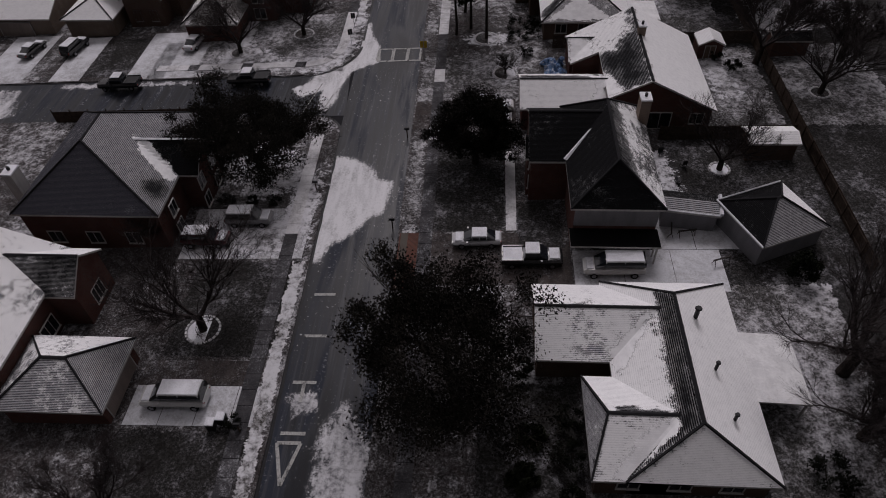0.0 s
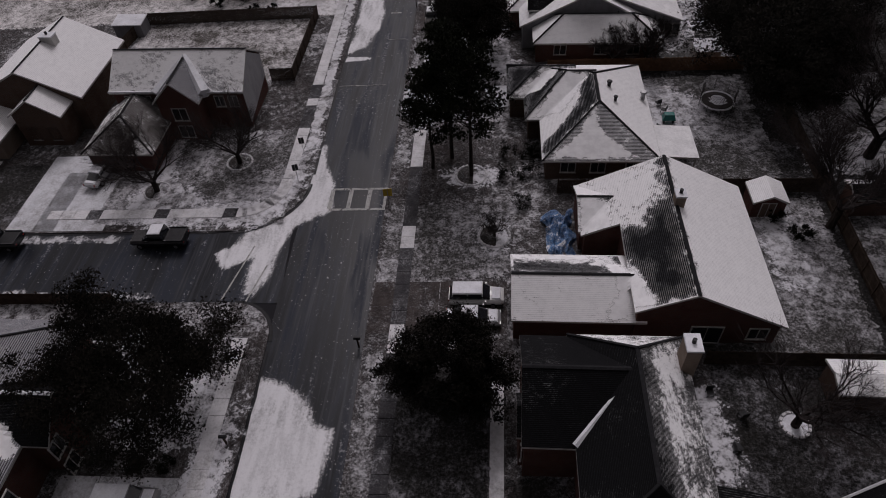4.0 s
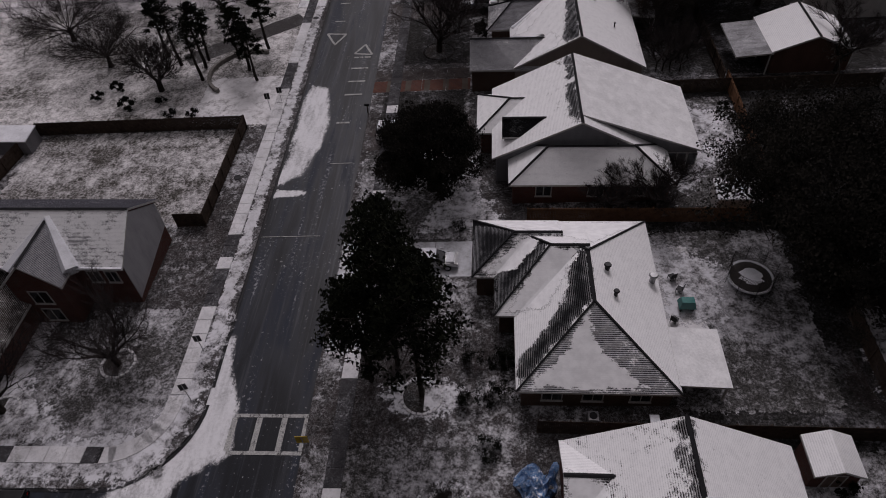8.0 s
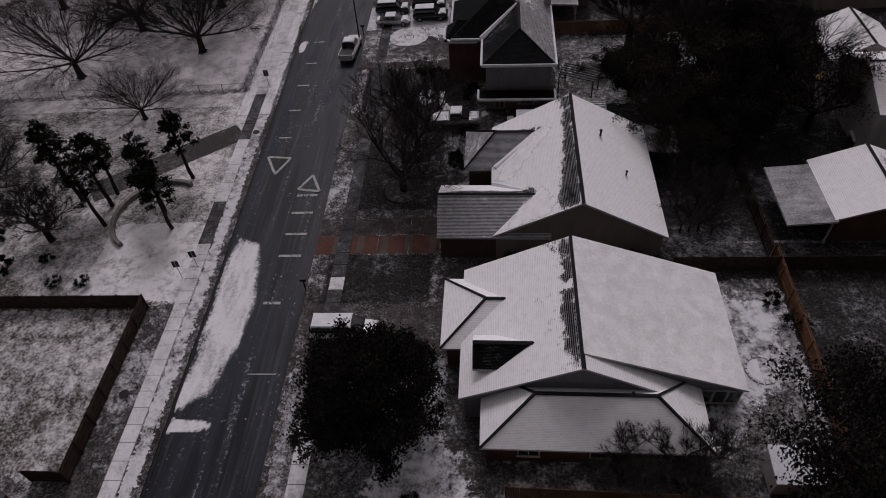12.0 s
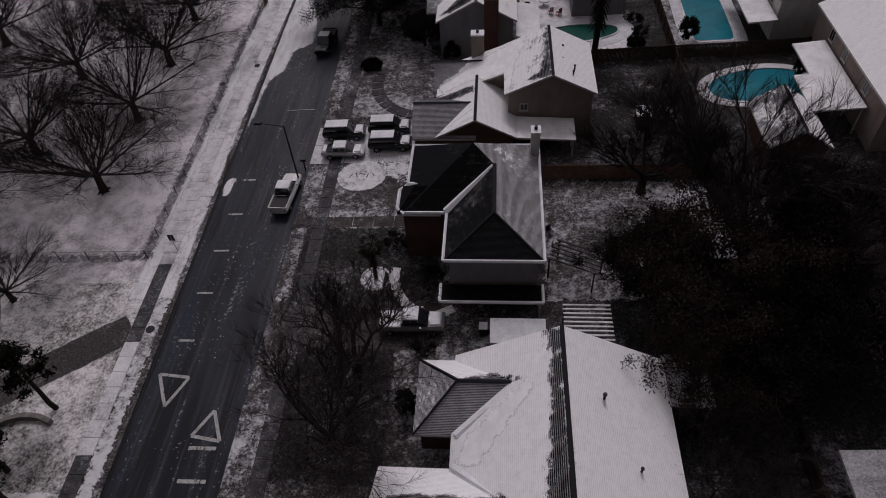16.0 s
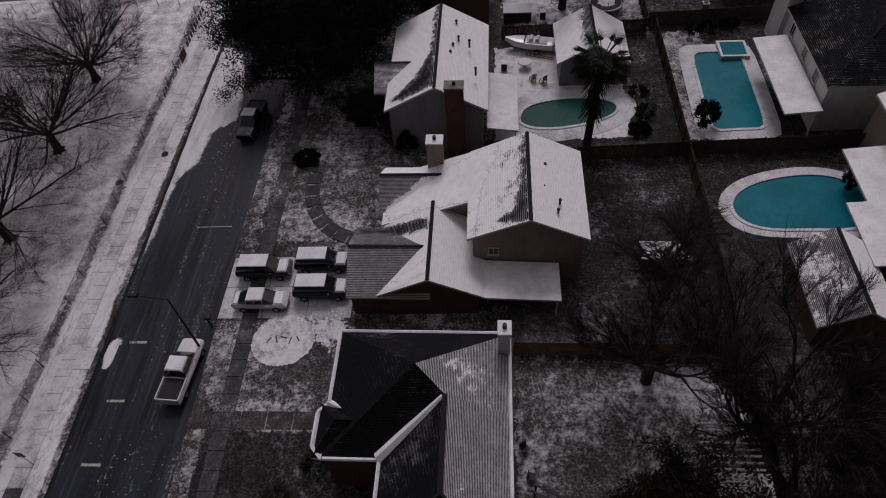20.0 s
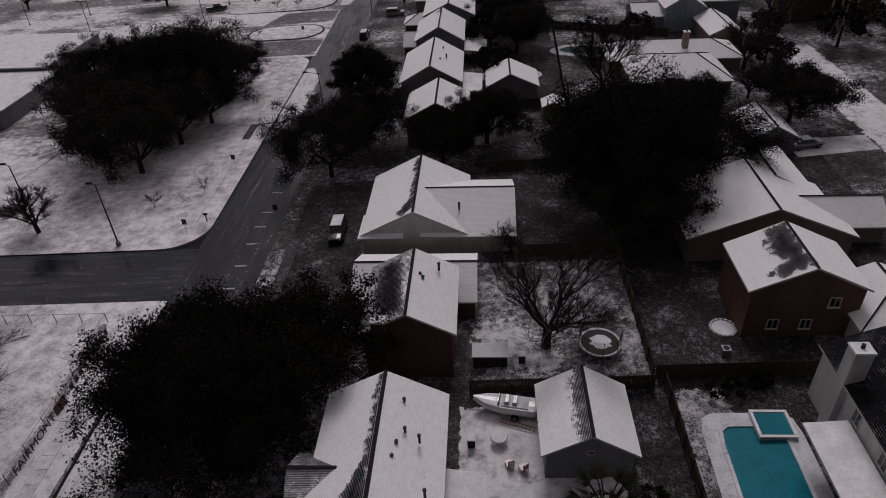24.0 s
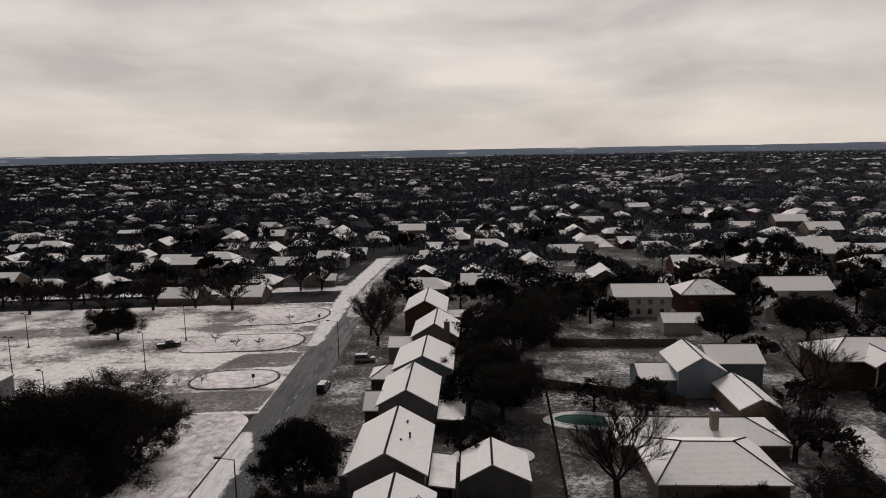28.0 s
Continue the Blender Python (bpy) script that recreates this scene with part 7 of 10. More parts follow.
for x, y, s in ((-6.0, 185.6, 1.2), (27.6, 188.3, 1.0), (2.7, 20.6, 1.1), (3.4, 24.0, 1.1), (26.0, 199.0, 0.9)):
    plant("sago", x, y, s, None, "low palm with radiating fronds", "sago_palm", "shrub")
SH = "rounded dark evergreen shrub"
for kind, x, y, s in (
    ("shrub_b", -27.7, 50.6, 0.9), ("shrub", -24.7, 50.4, 0.8), ("shrub_b", -22.6, 50.5, 0.7), ("hedge", 4.9, 86.4, 1.0), ("hedge", 4.6, 83.0, 1.0), ("shrub", 6.2, 85.8, 0.9), ("shrub_b", 4.6, 78.6, 1.0),
    ("shrub_b", 11.6, 123.2, 1.5), ("shrub_b", 19.6, 123.0, 1.5), ("shrub", 9.0, 123.4, 1.2), ("shrub_b", 0.9, 154.2, 1.3), ("shrub", 4.4, 142.2, 1.4), ("juniper", 4.5, 149.2, 0.85), ("juniper", 3.6, 137.0, 0.7), ("juniper", 33.8, 188.8, 0.9), ("shrub", 35.6, 204.0, 1.2), ("shrub", 37.2, 204.8, 1.2),
    ("shrub", 39.0, 205.0, 1.1), ("shrub_b", 28.2, 194.0, 1.0), ("shrub_b", 28.4, 191.0, 1.0), ("juniper", 27.6, 39.6, 0.9), ("shrub_b", 24.2, 21.0, 1.6), ("shrub", 6.2, 22.0, 1.5), ("shrub", 6.6, 25.0, 1.4), ("shrub", 6.4, 18.8, 1.4),
    ("shrub", 28.5, 76.5, 1.1), ("shrub", 30.0, 73.5, 1.2), ("shrub_b", 1.8, 101.5, 0.7), ("shrub", -19.6, 24.4, 0.9), ("shrub", 3.0, 29.5, 1.3), ("shrub", -30.8, 56.2, 1.6), ("shrub", -30.5, 53.0, 1.4), ("juniper", -30.2, 59.0, 0.8),
    ("shrub", 2.3, 113.2, 0.9), ("shrub", 14.8, 209.0, 0.8), ("shrub_b", 31.6, 116.5, 1.1), ("shrub", 30.4, 119.0, 0.9), ("juniper", 44.5, 180.0, 0.6), ("shrub", 40.0, 205.4, 1.0)):
    plant(kind, x, y, s, None, SH if kind != "hedge" else "clipped dark evergreen hedge", "hedge" if kind == "hedge" else "shrub", "shrub")
for x, y in ((-33.0, 206.0), (-41.0, 212.5), (-25.0, 245.0), (-31.0, 241.0), (-46.0, 321.0), (-38.0, 320.0), (-42.0, 318.0), (-40.0, 346.0), (-34.0, 345.0), (-47.0, 350.0), (-43.0, 366.0), (-33.0, 368.0), (-55.0, 141.0)):
    plant("sapling", x, y, 1.0, None, "leafless sapling on snowy grass", "sapling", "tree", group="saplings")


# ---- vehicles ----
def loft(stations, mat, name, n=10, power=3.5):
    """A body drawn through sections across its length, each x, half width, bottom, top."""
    v, f = [], []
    for x, w, z0, z1 in stations:
        for k in range(n):
            t = 2 * math.pi * (k + 0.5) / n
            c, s = math.cos(t), math.sin(t)
            r = (abs(c) ** power + abs(s) ** power) ** (-1 / power)
            v.append((x, w * c * r, (z0 + z1) / 2 + (z1 - z0) / 2 * s * r))
    m = len(stations)
    for i in range(m - 1):
        for k in range(n):
            f.append((i * n + k, i * n + (k + 1) % n, (i + 1) * n + (k + 1) % n, (i + 1) * n + k))
    f += [tuple(range(n - 1, -1, -1)), tuple(range((m - 1) * n, m * n))]
    return mesh(name, v, f, mat, smooth=False)


def wheel_meshes(r=0.34, w=0.22):
    t = Build().tube((0, -w / 2, 0), (0, w / 2, 0), r, r, 16).mesh("tyre", M["tyre"])
    rim = Build().tube((0, -w / 2 - 0.01, 0), (0, w / 2 + 0.01, 0), r * 0.6, r * 0.6, 12).mesh("rim", M["metal"])
    return t, rim


TYRE, RIM = wheel_meshes()
M["lamp_white"] = plain("lamp_glass", (0.6, 0.6, 0.58), 0.15, spec=0.6)
M["lamp_red"] = plain("tail_lamp", (0.25, 0.01, 0.01), 0.2, spec=0.5)


def car(kind, paint, x, y, turn, label, snow=True, group="parked vehicles"):
    """turn: degrees from facing east."""
    names = {"sedan": "car", "suv": "suv", "pickup": "pickup_truck", "van": "van"}
    root = thing(names[kind], x, y, label, names[kind].replace("_truck", ""), group, turn=turn)
    root.matrix_world = lying(x, y, ROAD + 0.03 if x < -9.5 and kind and -21 < x else 0.03, turn)
    P = M["car_" + paint]
    spec = {"sedan": (4.75, 0.91, 0.95, 1.44), "suv": (4.8, 0.95, 1.08, 1.78), "pickup": (5.6, 1.0, 1.12, 1.86), "van": (5.5, 1.0, 1.15, 2.0)}[kind]
    L, W, belt, top = spec
    h = L / 2
    z0 = 0.28
    if kind == "sedan":
        body = [(-h, W * 0.8, z0 + 0.2, belt * 0.92), (-h + 0.15, W * 0.94, z0, belt), (-h + 1.0, W, z0, belt + 0.02), (0, W, z0, belt), (h - 1.2, W, z0, belt - 0.04), (h - 0.25, W * 0.93, z0, belt - 0.16), (h, W * 0.8, z0 + 0.15, belt - 0.28)]
        cab = [(-h + 0.55, W * 0.72, belt - 0.1, belt + 0.03), (-h + 1.35, W * 0.78, belt - 0.1, top - 0.05), (-0.1, W * 0.8, belt - 0.1, top - 0.02), (0.45, W * 0.79, belt - 0.1, top - 0.06), (h - 1.15, W * 0.74, belt - 0.15, belt - 0.02)]
        roof = (-h + 1.35, 0.45)
        caps = [(-h + 0.12, -h + 0.62, belt + 0.005), (h - 1.1, h - 0.3, belt - 0.07)]
    elif kind == "suv":
        body = [(-h, W * 0.86, z0 + 0.15, belt), (-h + 0.1, W * 0.96, z0, belt), (0, W, z0, belt), (h - 1.1, W, z0, belt), (h - 0.2, W * 0.94, z0, belt - 0.1), (h, W * 0.84, z0 + 0.15, belt - 0.2)]
        cab = [(-h + 0.08, W * 0.8, belt - 0.1, belt + 0.1), (-h + 0.35, W * 0.84, belt - 0.1, top - 0.04), (0.5, W * 0.84, belt - 0.1, top - 0.02), (h - 1.2, W * 0.78, belt - 0.1, belt + 0.02)]
        roof = (-h + 0.35, 0.6)
        caps = [(h - 1.1, h - 0.25, belt - 0.03)]
    elif kind == "van":
        body = [(-h, W * 0.9, z0 + 0.1, belt), (-h + 0.08, W * 0.98, z0, belt), (0, W, z0, belt), (h - 1.0, W, z0, belt), (h - 0.2, W * 0.94, z0, belt - 0.12), (h, W * 0.86, z0 + 0.15, belt - 0.25)]
        cab = [(-h + 0.06, W * 0.86, belt - 0.1, top - 0.08), (-h + 0.2, W * 0.88, belt - 0.1, top - 0.02), (h - 1.9, W * 0.88, belt - 0.1, top), (h - 1.0, W * 0.8, belt - 0.1, belt + 0.05)]
        roof = (-h + 0.2, h - 1.9)
        caps = [(h - 0.95, h - 0.25, belt - 0.06)]
    else:
        body = [(-h, W * 0.95, z0 + 0.15, belt), (-h + 0.06, W, z0 + 0.1, belt), (0, W, z0, belt), (h - 1.2, W, z0, belt), (h - 0.2, W * 0.95, z0, belt - 0.06), (h, W * 0.88, z0 + 0.15, belt - 0.16)]
        cab = [(-h + 2.0, W * 0.84, belt - 0.1, belt + 0.15), (-h + 2.15, W * 0.84, belt - 0.1, top - 0.03), (0.7, W * 0.84, belt - 0.1, top - 0.02), (h - 1.35, W * 0.78, belt - 0.1, belt + 0.03)]
        roof = (-h + 2.15, 0.7)
        caps = [(h - 1.25, h - 0.25, belt + 0.0)]
    bd = part("body", loft(body, P, "body", 12), root)
    part("glasshouse", loft(cab, M["glass"], "glasshouse", 10, 4), root, "dark window glass")
    rw = W * 0.76
    part("roof", Build().box(roof[0], roof[1], -rw, rw, top - 0.07, top + 0.02, inset=0.05).mesh("roof", P), root)
    for px in (roof[0] + 0.04, (roof[0] + roof[1]) / 2, roof[1] - 0.04):
        for s in (-1, 1):
            part("pillar", Build().tube((px, s * W * 0.83, belt - 0.02), (px, s * W * 0.74, top - 0.05), 0.045, 0.04, 5).mesh("pillar", P), root)
    if kind == "pickup":
        part("bed", Build().box(-h + 0.12, -h + 1.9, -W * 0.82, W * 0.82, belt - 0.05, belt + 0.01).mesh("bed", M["snow"] if snow is True else M["dark_metal"]), root, "snow lying in the load bed" if snow is True else "")
        for s in (-1, 1):
            part("bed_rail", Build().box(-h + 0.05, -h + 1.98, s * W * 0.94 - 0.06, s * W * 0.94 + 0.06, belt - 0.05, belt + 0.1, inset=0.02).mesh("bed_rail", P), root)
        part("tailgate", Build().box(-h + 0.0, -h + 0.1, -W * 0.9, W * 0.9, belt - 0.4, belt + 0.1, inset=0.01).mesh("tailgate", P), root)
    if snow:
        caps = caps if snow is True else []
        part("roof_snow", Build().box(roof[0] + 0.03, roof[1] - 0.03, -rw + 0.03, rw - 0.03, top + 0.015, top + 0.07, inset=0.06).mesh("roof_snow", M["snow"]), root, "thin snow on the roof")
        for a, b_, z in caps:
            part("panel_snow", Build().box(a, b_, -W * 0.74, W * 0.74, z - 0.06, z + 0.05, inset=0.08).mesh("panel_snow", M["snow"]), root, "thin snow on the bonnet")
    for wx in (-h + 0.95, h - 0.95):
        for s in (-1, 1):
            wh = part("wheel", TYRE, root, at=pose(wx, s * (W - 0.1), 0.34))
            part("rim", RIM, wh)
    for s in (-1, 1):
        part("headlight", Build().box(h - 0.12, h - 0.01, s * W * 0.66 - 0.16, s * W * 0.66 + 0.16, belt - 0.42, belt - 0.26, inset=0.02).mesh("headlight", M["lamp_white"]), root)
        part("tail_light", Build().box(-h - 0.005, -h + 0.08, s * W * 0.74 - 0.1, s * W * 0.74 + 0.1, belt - 0.35, belt - 0.1, inset=0.01).mesh("tail_light", M["lamp_red"]), root)
        part("mirror", Build().box(0.75, 0.95, s * (W + 0.1) - 0.09, s * (W + 0.1) + 0.09, belt, belt + 0.14, inset=0.03).mesh("mirror", P), root)
    return root


car("van", "white", -25.0, 26.7, 180, "large boxy white van with snowy roof on a driveway")
car("suv", "grey", -24.3, 47.6, 0, "dark grey suv with snowy roof on a driveway")
car("suv", "maroon", -28.0, 44.7, 0, "dark suv with snowy roof beside another")
car("sedan", "silver", -0.9, 44.4, 180, "silver sedan with snow on the roof")
car("pickup", "black", 4.3, 41.9, 0, "dark pickup with snow-filled bed")
car("van", "white", 11.6, 40.7, 180, "long boxy white van with snowy roof")
car("suv", "white", 0.6, 66.4, 0, "light suv with snow on the roof")
car("sedan", "grey", 0.4, 64.1, 0, "frosted sedan beside an suv")
car("pickup", "black", -49.0, 73.7, 180, "black pickup parked along the kerb", "roof")
car("pickup", "black", -31.3, 73.9, 180, "black pickup with snow on its roof", "roof")
car("sedan", "silver", -42.0, 84.2, 80, "tan sedan on a driveway")
car("suv", "black", -60.0, 83.8, 80, "dark suv on a driveway")
car("sedan", "black", -66.5, 83.6, 80, "dark sedan on a driveway")
car("sedan", "silver", -0.4, 97.0, 0, "silver sedan under snow beside a house")
car("van", "white", -5.0, 115.9, 0, "white van half under a tree")
car("pickup", "white", -11.6, 161.5, 86, "white pickup parked at the kerb", "roof")
car("pickup", "black", -12.9, 191.6, 265, "dark truck with rack at the kerb", "roof")
car("suv", "black", -7.0, 171.5, 0, "black off-road car with white snowy roof")
car("sedan", "silver", -6.6, 168.2, 0, "silver sedan under thin snow")
car("suv", "black", -1.9, 172.2, 0, "black suv with snowy roof")
car("suv", "black", -1.5, 169.3, 0, "black suv with snowy roof")
car("pickup", "grey", 3.2, 144.9, 0, "frosted pickup under bare branches")
car("suv", "black", -3.0, 232.2, 270, "black suv with snowy roof on a driveway", "roof")
car("pickup", "black", -57.6, 347.6, 20, "dark pickup crossing-parked in the snowy lot")
car("suv", "black", -11.4, 314.6, 88, "dark suv parked at the kerb")
car("suv", "grey", -6.0, 331.0, 0, "dark suv on a driveway")
car("sedan", "grey", -15.0, 384.0, 86, "dark car on the snowy street")
car("sedan", "grey", 60.9, 250.2, 10, "dark car half under snow on a driveway")


# ---- fences ----
def board_fence(x0, y0, x1, y1, h=1.8, mat="fence", label="weathered dark brown board fence", snow=True):
    """Posts, rails and upright boards from one point to another."""
    L = math.hypot(x1 - x0, y1 - y0)
    ang = math.degrees(math.atan2(y1 - y0, x1 - x0))
    root = thing("fence", x0, y0, label, "fence", "board fences", turn=ang)
    rise = gz(x1) - gz(x0)
    n = max(1, round(L / 2.4))
    for k in range(n + 1):
        d = L * k / n
        part("post", POST[mat], root, at=pose(d, 0.07, rise * k / n))
    for k in range(n):
        a, b = L * k / n, L * (k + 1) / n
        bd = Build()
        c = int((b - a) / 0.15)
        for j in range(c):
            q = a + (b - a) * j / c
            dz = 0.02 * math.sin(17.3 * (j + k * 7))
            z = rise * (k + j / c) / n
            bd.box(q + 0.008, q + (b - a) / c - 0.008, -0.012, 0.012, z - 0.1, z + h + dz)
        part("fence_panel", bd.mesh("fence_panel", M[mat]), root)["kind"] = "stuff"
        for zz in (0.35, h - 0.3):
            part("rail", Build().add([(a, 0.012, rise * k / n + zz), (b, 0.012, rise * (k + 1) / n + zz), (b, 0.06, rise * (k + 1) / n + zz), (a, 0.06, rise * k / n + zz), (a, 0.012, rise * k / n + zz + 0.09), (b, 0.012, rise * (k + 1) / n + zz + 0.09), (b, 0.06, rise * (k + 1) / n + zz + 0.09), (a, 0.06, rise * k / n + zz + 0.09)], [(3, 2, 1, 0), (4, 5, 6, 7), (0, 1, 5, 4), (1, 2, 6, 5), (2, 3, 7, 6), (3, 0, 4, 7)]).mesh("rail", M[mat]), root)


POST = {m: Build().box(-0.05, 0.05, -0.05, 0.05, -0.4, 1.85).mesh("post", M[m]) for m in ("fence", "fence_tan")}
for a in ((14.6, 163.3, 32.0, 163.0, 1.8, "fence_tan", "brown board fence between back yards"), (31.4, 163.0, 31.4, 205.8), (21.0, 184.5, 48.0, 185.2), (8.4, 102.2, 31.5, 101.6, 1.8, "fence_tan", "brown board fence between back yards"),
          (31.6, 101.6, 31.8, 124.0, 1.8, "fence_tan", "brown board fence beside a garden"), (18.8, 60.0, 33.0, 59.8), (33.8, 40.0, 33.8, 101.0), (8.4, 80.2, 33.6, 79.8), (30.8, 206.4, 50.4, 206.6), (14.0, 205.0, 30.4, 205.2),
          (-49.8, 118.9, -23.9, 118.9), (-23.9, 118.9, -23.9, 102.6), (-23.9, 102.6, -26.8, 102.6), (-49.8, 118.9, -51.5, 103.0), (31.0, 312.0, 53.5, 301.5), (29.5, 270.0, 31.0, 312.0), (35.0, 337.5, 62.0, 334.5),
          (23.0, 122.6, 48.0, 122.4), (31.5, 124.0, 31.4, 163.0), (-54.5, 66.0, -33.0, 66.0, 1.6), (30.6, 206.4, 30.4, 244.0), (19.4, 226.0, 30.4, 226.0), (16.0, 247.0, 29.5, 247.0), (15.8, 262.0, 15.8, 300.0), (16.0, 268.5, 29.4, 268.8)):
    board_fence(*a)


def wire_fence(pts, h=1.3, label="chain-link fence with steel posts"):
    """Steel posts and rails with a sparse wire mesh."""
    for (x0, y0), (x1, y1) in zip(pts, pts[1:]):
        L = math.hypot(x1 - x0, y1 - y0)
        root = thing("wire_fence", x0, y0, label, "fence", "wire fences", turn=math.degrees(math.atan2(y1 - y0, x1 - x0)))
        rise = gz(x1) - gz(x0)
        n = max(1, round(L / 3.0))
        for k in range(n + 1):
            part("post", WPOST, root, at=pose(L * k / n, 0, rise * k / n))
        part("top_rail", Build().tube((0, 0, h), (L, 0, h + rise), 0.03, 0.03, 5).mesh("top_rail", M["metal"]), root)
        b = Build()
        c = int(L / 0.5)
        for k in range(c):
            a0, a1 = L * k / c, L * (k + 1) / c
            z0, z1 = rise * k / c, rise * (k + 1) / c
            b.tube((a0, 0, z0), (a1, 0, z1 + h), 0.006, 0.006, 3, cap=False)
            b.tube((a1, 0, z1), (a0, 0, z0 + h), 0.006, 0.006, 3, cap=False)
        part("wire_mesh", b.mesh("wire_mesh", M["metal"]), root)["kind"] = "stuff"


WPOST = Build().tube((0, 0, -0.3), (0, 0, 1.38), 0.04, 0.04, 6).mesh("post", M["dark_metal"])
wire_fence([(-118, 152.6), (-23.6, 152.9), (-25.0, 205.0), (-26.0, 216.5), (-118, 217.5)])


# ---- houses behind the first row ----
h = thing("house", 26.2, 45.4, "small hipped outbuilding with dark ribbed roof", "outbuilding", turn=23)
wing(h, 22.6, 29.8, 42.1, 48.7, 2.6, 4.6, "x", "hip", "hip", "roof_black", "siding_grey", {"w": (0.04, 0, 0), "e": (0.95, 0, 0), "n": (0.04, 0, 0), "s": (0.04, 0, 0, 0.3)}, inset=3.4, over=0.3)
edge_snow(h, [(29.7, 48.75), (22.6, 48.75), (22.55, 42.1)], 2.66, 0.1)
h = thing("covered_way", 19.2, 47.2, "low dark shingled roof over a garden passage", "covered way", turn=-9)
wing(h, 16.6, 22.0, 45.8, 48.7, 2.3, 2.8, "x", "gable", "gable", "roof_black", "siding_grey", {"s": (0.04, 0, 0, 0.2), "n": (0.06, 0, 0)}, cap=False, over=0.25)
edge_snow(h, [(16.8, 45.78), (22.0, 45.78)], 2.36, 0.08)
edge_snow(h, [(22.0, 45.8), (22.0, 48.6)], 2.5, 0.2)
h = house_at(29.4, 57.4, "brick garden shed with snowy flat roof", "shed", "shed")
wing(h, 26.8, 32.1, 55.9, 59.0, 2.3, 2.8, "x", "gable", "gable", "roof_grey", "brick_brown", {"s": (1.2, 0, 0), "n": (1.2, 0, 0)}, cap=False, over=0.2)
h = house_at(27.6, 77.8, "red wooden shed with white snowy roof", "shed", "shed")
wing(h, 26.0, 29.3, 76.2, 79.2, 2.0, 2.8, "y", "gable", "gable", "roof_grey", "brick_red", {"w": (1.1, 0, 0), "e": (1.1, 0, 0)}, over=0.15, cap=False)
opening(h, 27.6, 76.45, 0.0, "s", 1.2, 1.7, "door", "door")
h = house_at(37.0, 77.6, "low dark shed with snow along the roof", "shed", "shed")
wing(h, 34.8, 39.6, 76.2, 79.0, 2.2, 2.8, "x", "gable", "gable", "roof_black", "siding_brown", {"s": (0.1, 0, 0), "n": (1.1, 0, 0)}, over=0.2)
h = house_at(40.0, 129.5, "brown house with bright snowy gable roof")
wing(h, 36.6, 46.0, 125.6, 133.6, 2.8, 4.7, "y", "gable", "gable", "roof_grey", "siding_brown", {"w": (1.2, 0, 0), "e": (1.1, 0, 0)})
flat_roof(h, 32.7, 36.8, 125.4, 133.0, 2.4, 2.8, "carport_roof", "roof_grey", (0.4, 0, 0, 0.4))
h = house_at(50.0, 143.5, "white-roofed two-storey house behind the trees")
wing(h, 43.4, 58.0, 137.0, 148.0, 5.0, 7.4, "x", "gable", "gable", "roof_grey", "siding_white", {"s": (1.2, 0, 0), "n": (1.1, 0, 0)})
wing(h, 44.0, 52.0, 150.0, 158.0, 2.8, 4.8, "y", "gable", "gable", "roof_grey", "siding_white", {"w": (1.1, 0, 0), "e": (1.1, 0, 0)})
for x in (45.5, 48.5, 52.0):
    opening(h, x, 137.3, 3.2, "s", 1.2, 1.3)
h = HOME["B2"] = house_at(39.4, 167.6, "small pool house with half-bare roof")
wing(h, 36.2, 42.3, 163.8, 171.6, 2.7, 4.7, "y", "gable", "gable", "roof_grey", "siding_brown", {"w": (0.5, 0.05, 0), "e": (1.25, 0, 0)})
h = house_at(52.0, 175.0, "cream two-storey house with white lean-to roofs")
wing(h, 46.6, 58.0, 166.0, 186.0, 5.4, 8.0, "y", "gable", "gable", "roof_black", "siding_tan", {"w": (0.9, 0, 0), "e": (0.5, 0, 0)})
flat_roof(h, 41.7, 46.8, 169.0, 175.5, 2.8, 3.2)
flat_roof(h, 43.4, 46.8, 175.5, 181.8, 2.8, 3.2)
for y in (171.0, 177.0, 181.0):
    opening(h, 47.03, y, 3.6, "w", 1.0, 1.2)
h = house_at(50.0, 196.0, "white two-storey house with dark shingled roof")
wing(h, 42.8, 57.0, 187.2, 204.6, 5.4, 8.4, "y", "hip", "gable", "roof_black", "siding_white", {"w": (0.12, 0, 0), "e": (0.3, 0, 0), "s": (0.1, 0, 0)})
flat_roof(h, 39.7, 43.0, 186.4, 198.4, 3.0, 3.3)
chimney(h, 43.4, 200.6, 0.0, 8.6, 1.4, 1.2, "siding_white")
for y in (190.5, 194.0, 198.0):
    opening(h, 43.23, y, 3.5, "w", 0.9, 1.4)
h = HOME["B4"] = house_at(23.4, 199.4, "grey outbuilding with snowy gable roof")
wing(h, 19.6, 27.2, 195.8, 203.2, 2.9, 5.2, "y", "gable", "gable", "roof_grey", "siding_grey", {"w": (0.75, 0.45, -0.1), "e": (1.2, 0, 0)})
opening(h, 23.4, 196.04, 2.9, "s", 0.4, 0.3, "vent_hole", "dark_metal", bars=0)
h = HOME["B5"] = house_at(45.0, 215.0, "brown brick two-storey house with half-bare roof")
wing(h, 39.4, 50.4, 211.4, 219.2, 5.6, 8.2, "y", "gable", "gable", "roof_black", "siding_brown", {"w": (0.78, 0.0, 0.0, 0.6), "e": (1.2, 0, 0)})
roof_snow(h, [(43.2, 219.0), (44.85, 219.1), (44.85, 212.2), (42.6, 211.6), (41.2, 212.6), (43.0, 213.6), (42.3, 216.0)], 0.6, bare=True)
wing(h, 49.0, 58.0, 209.0, 217.0, 2.8, 4.8, "y", "hip", "gable", "roof_grey", "siding_white", {"w": (1.0, 0, 0), "e": (1.0, 0, 0), "s": (1.0, 0, 0)})
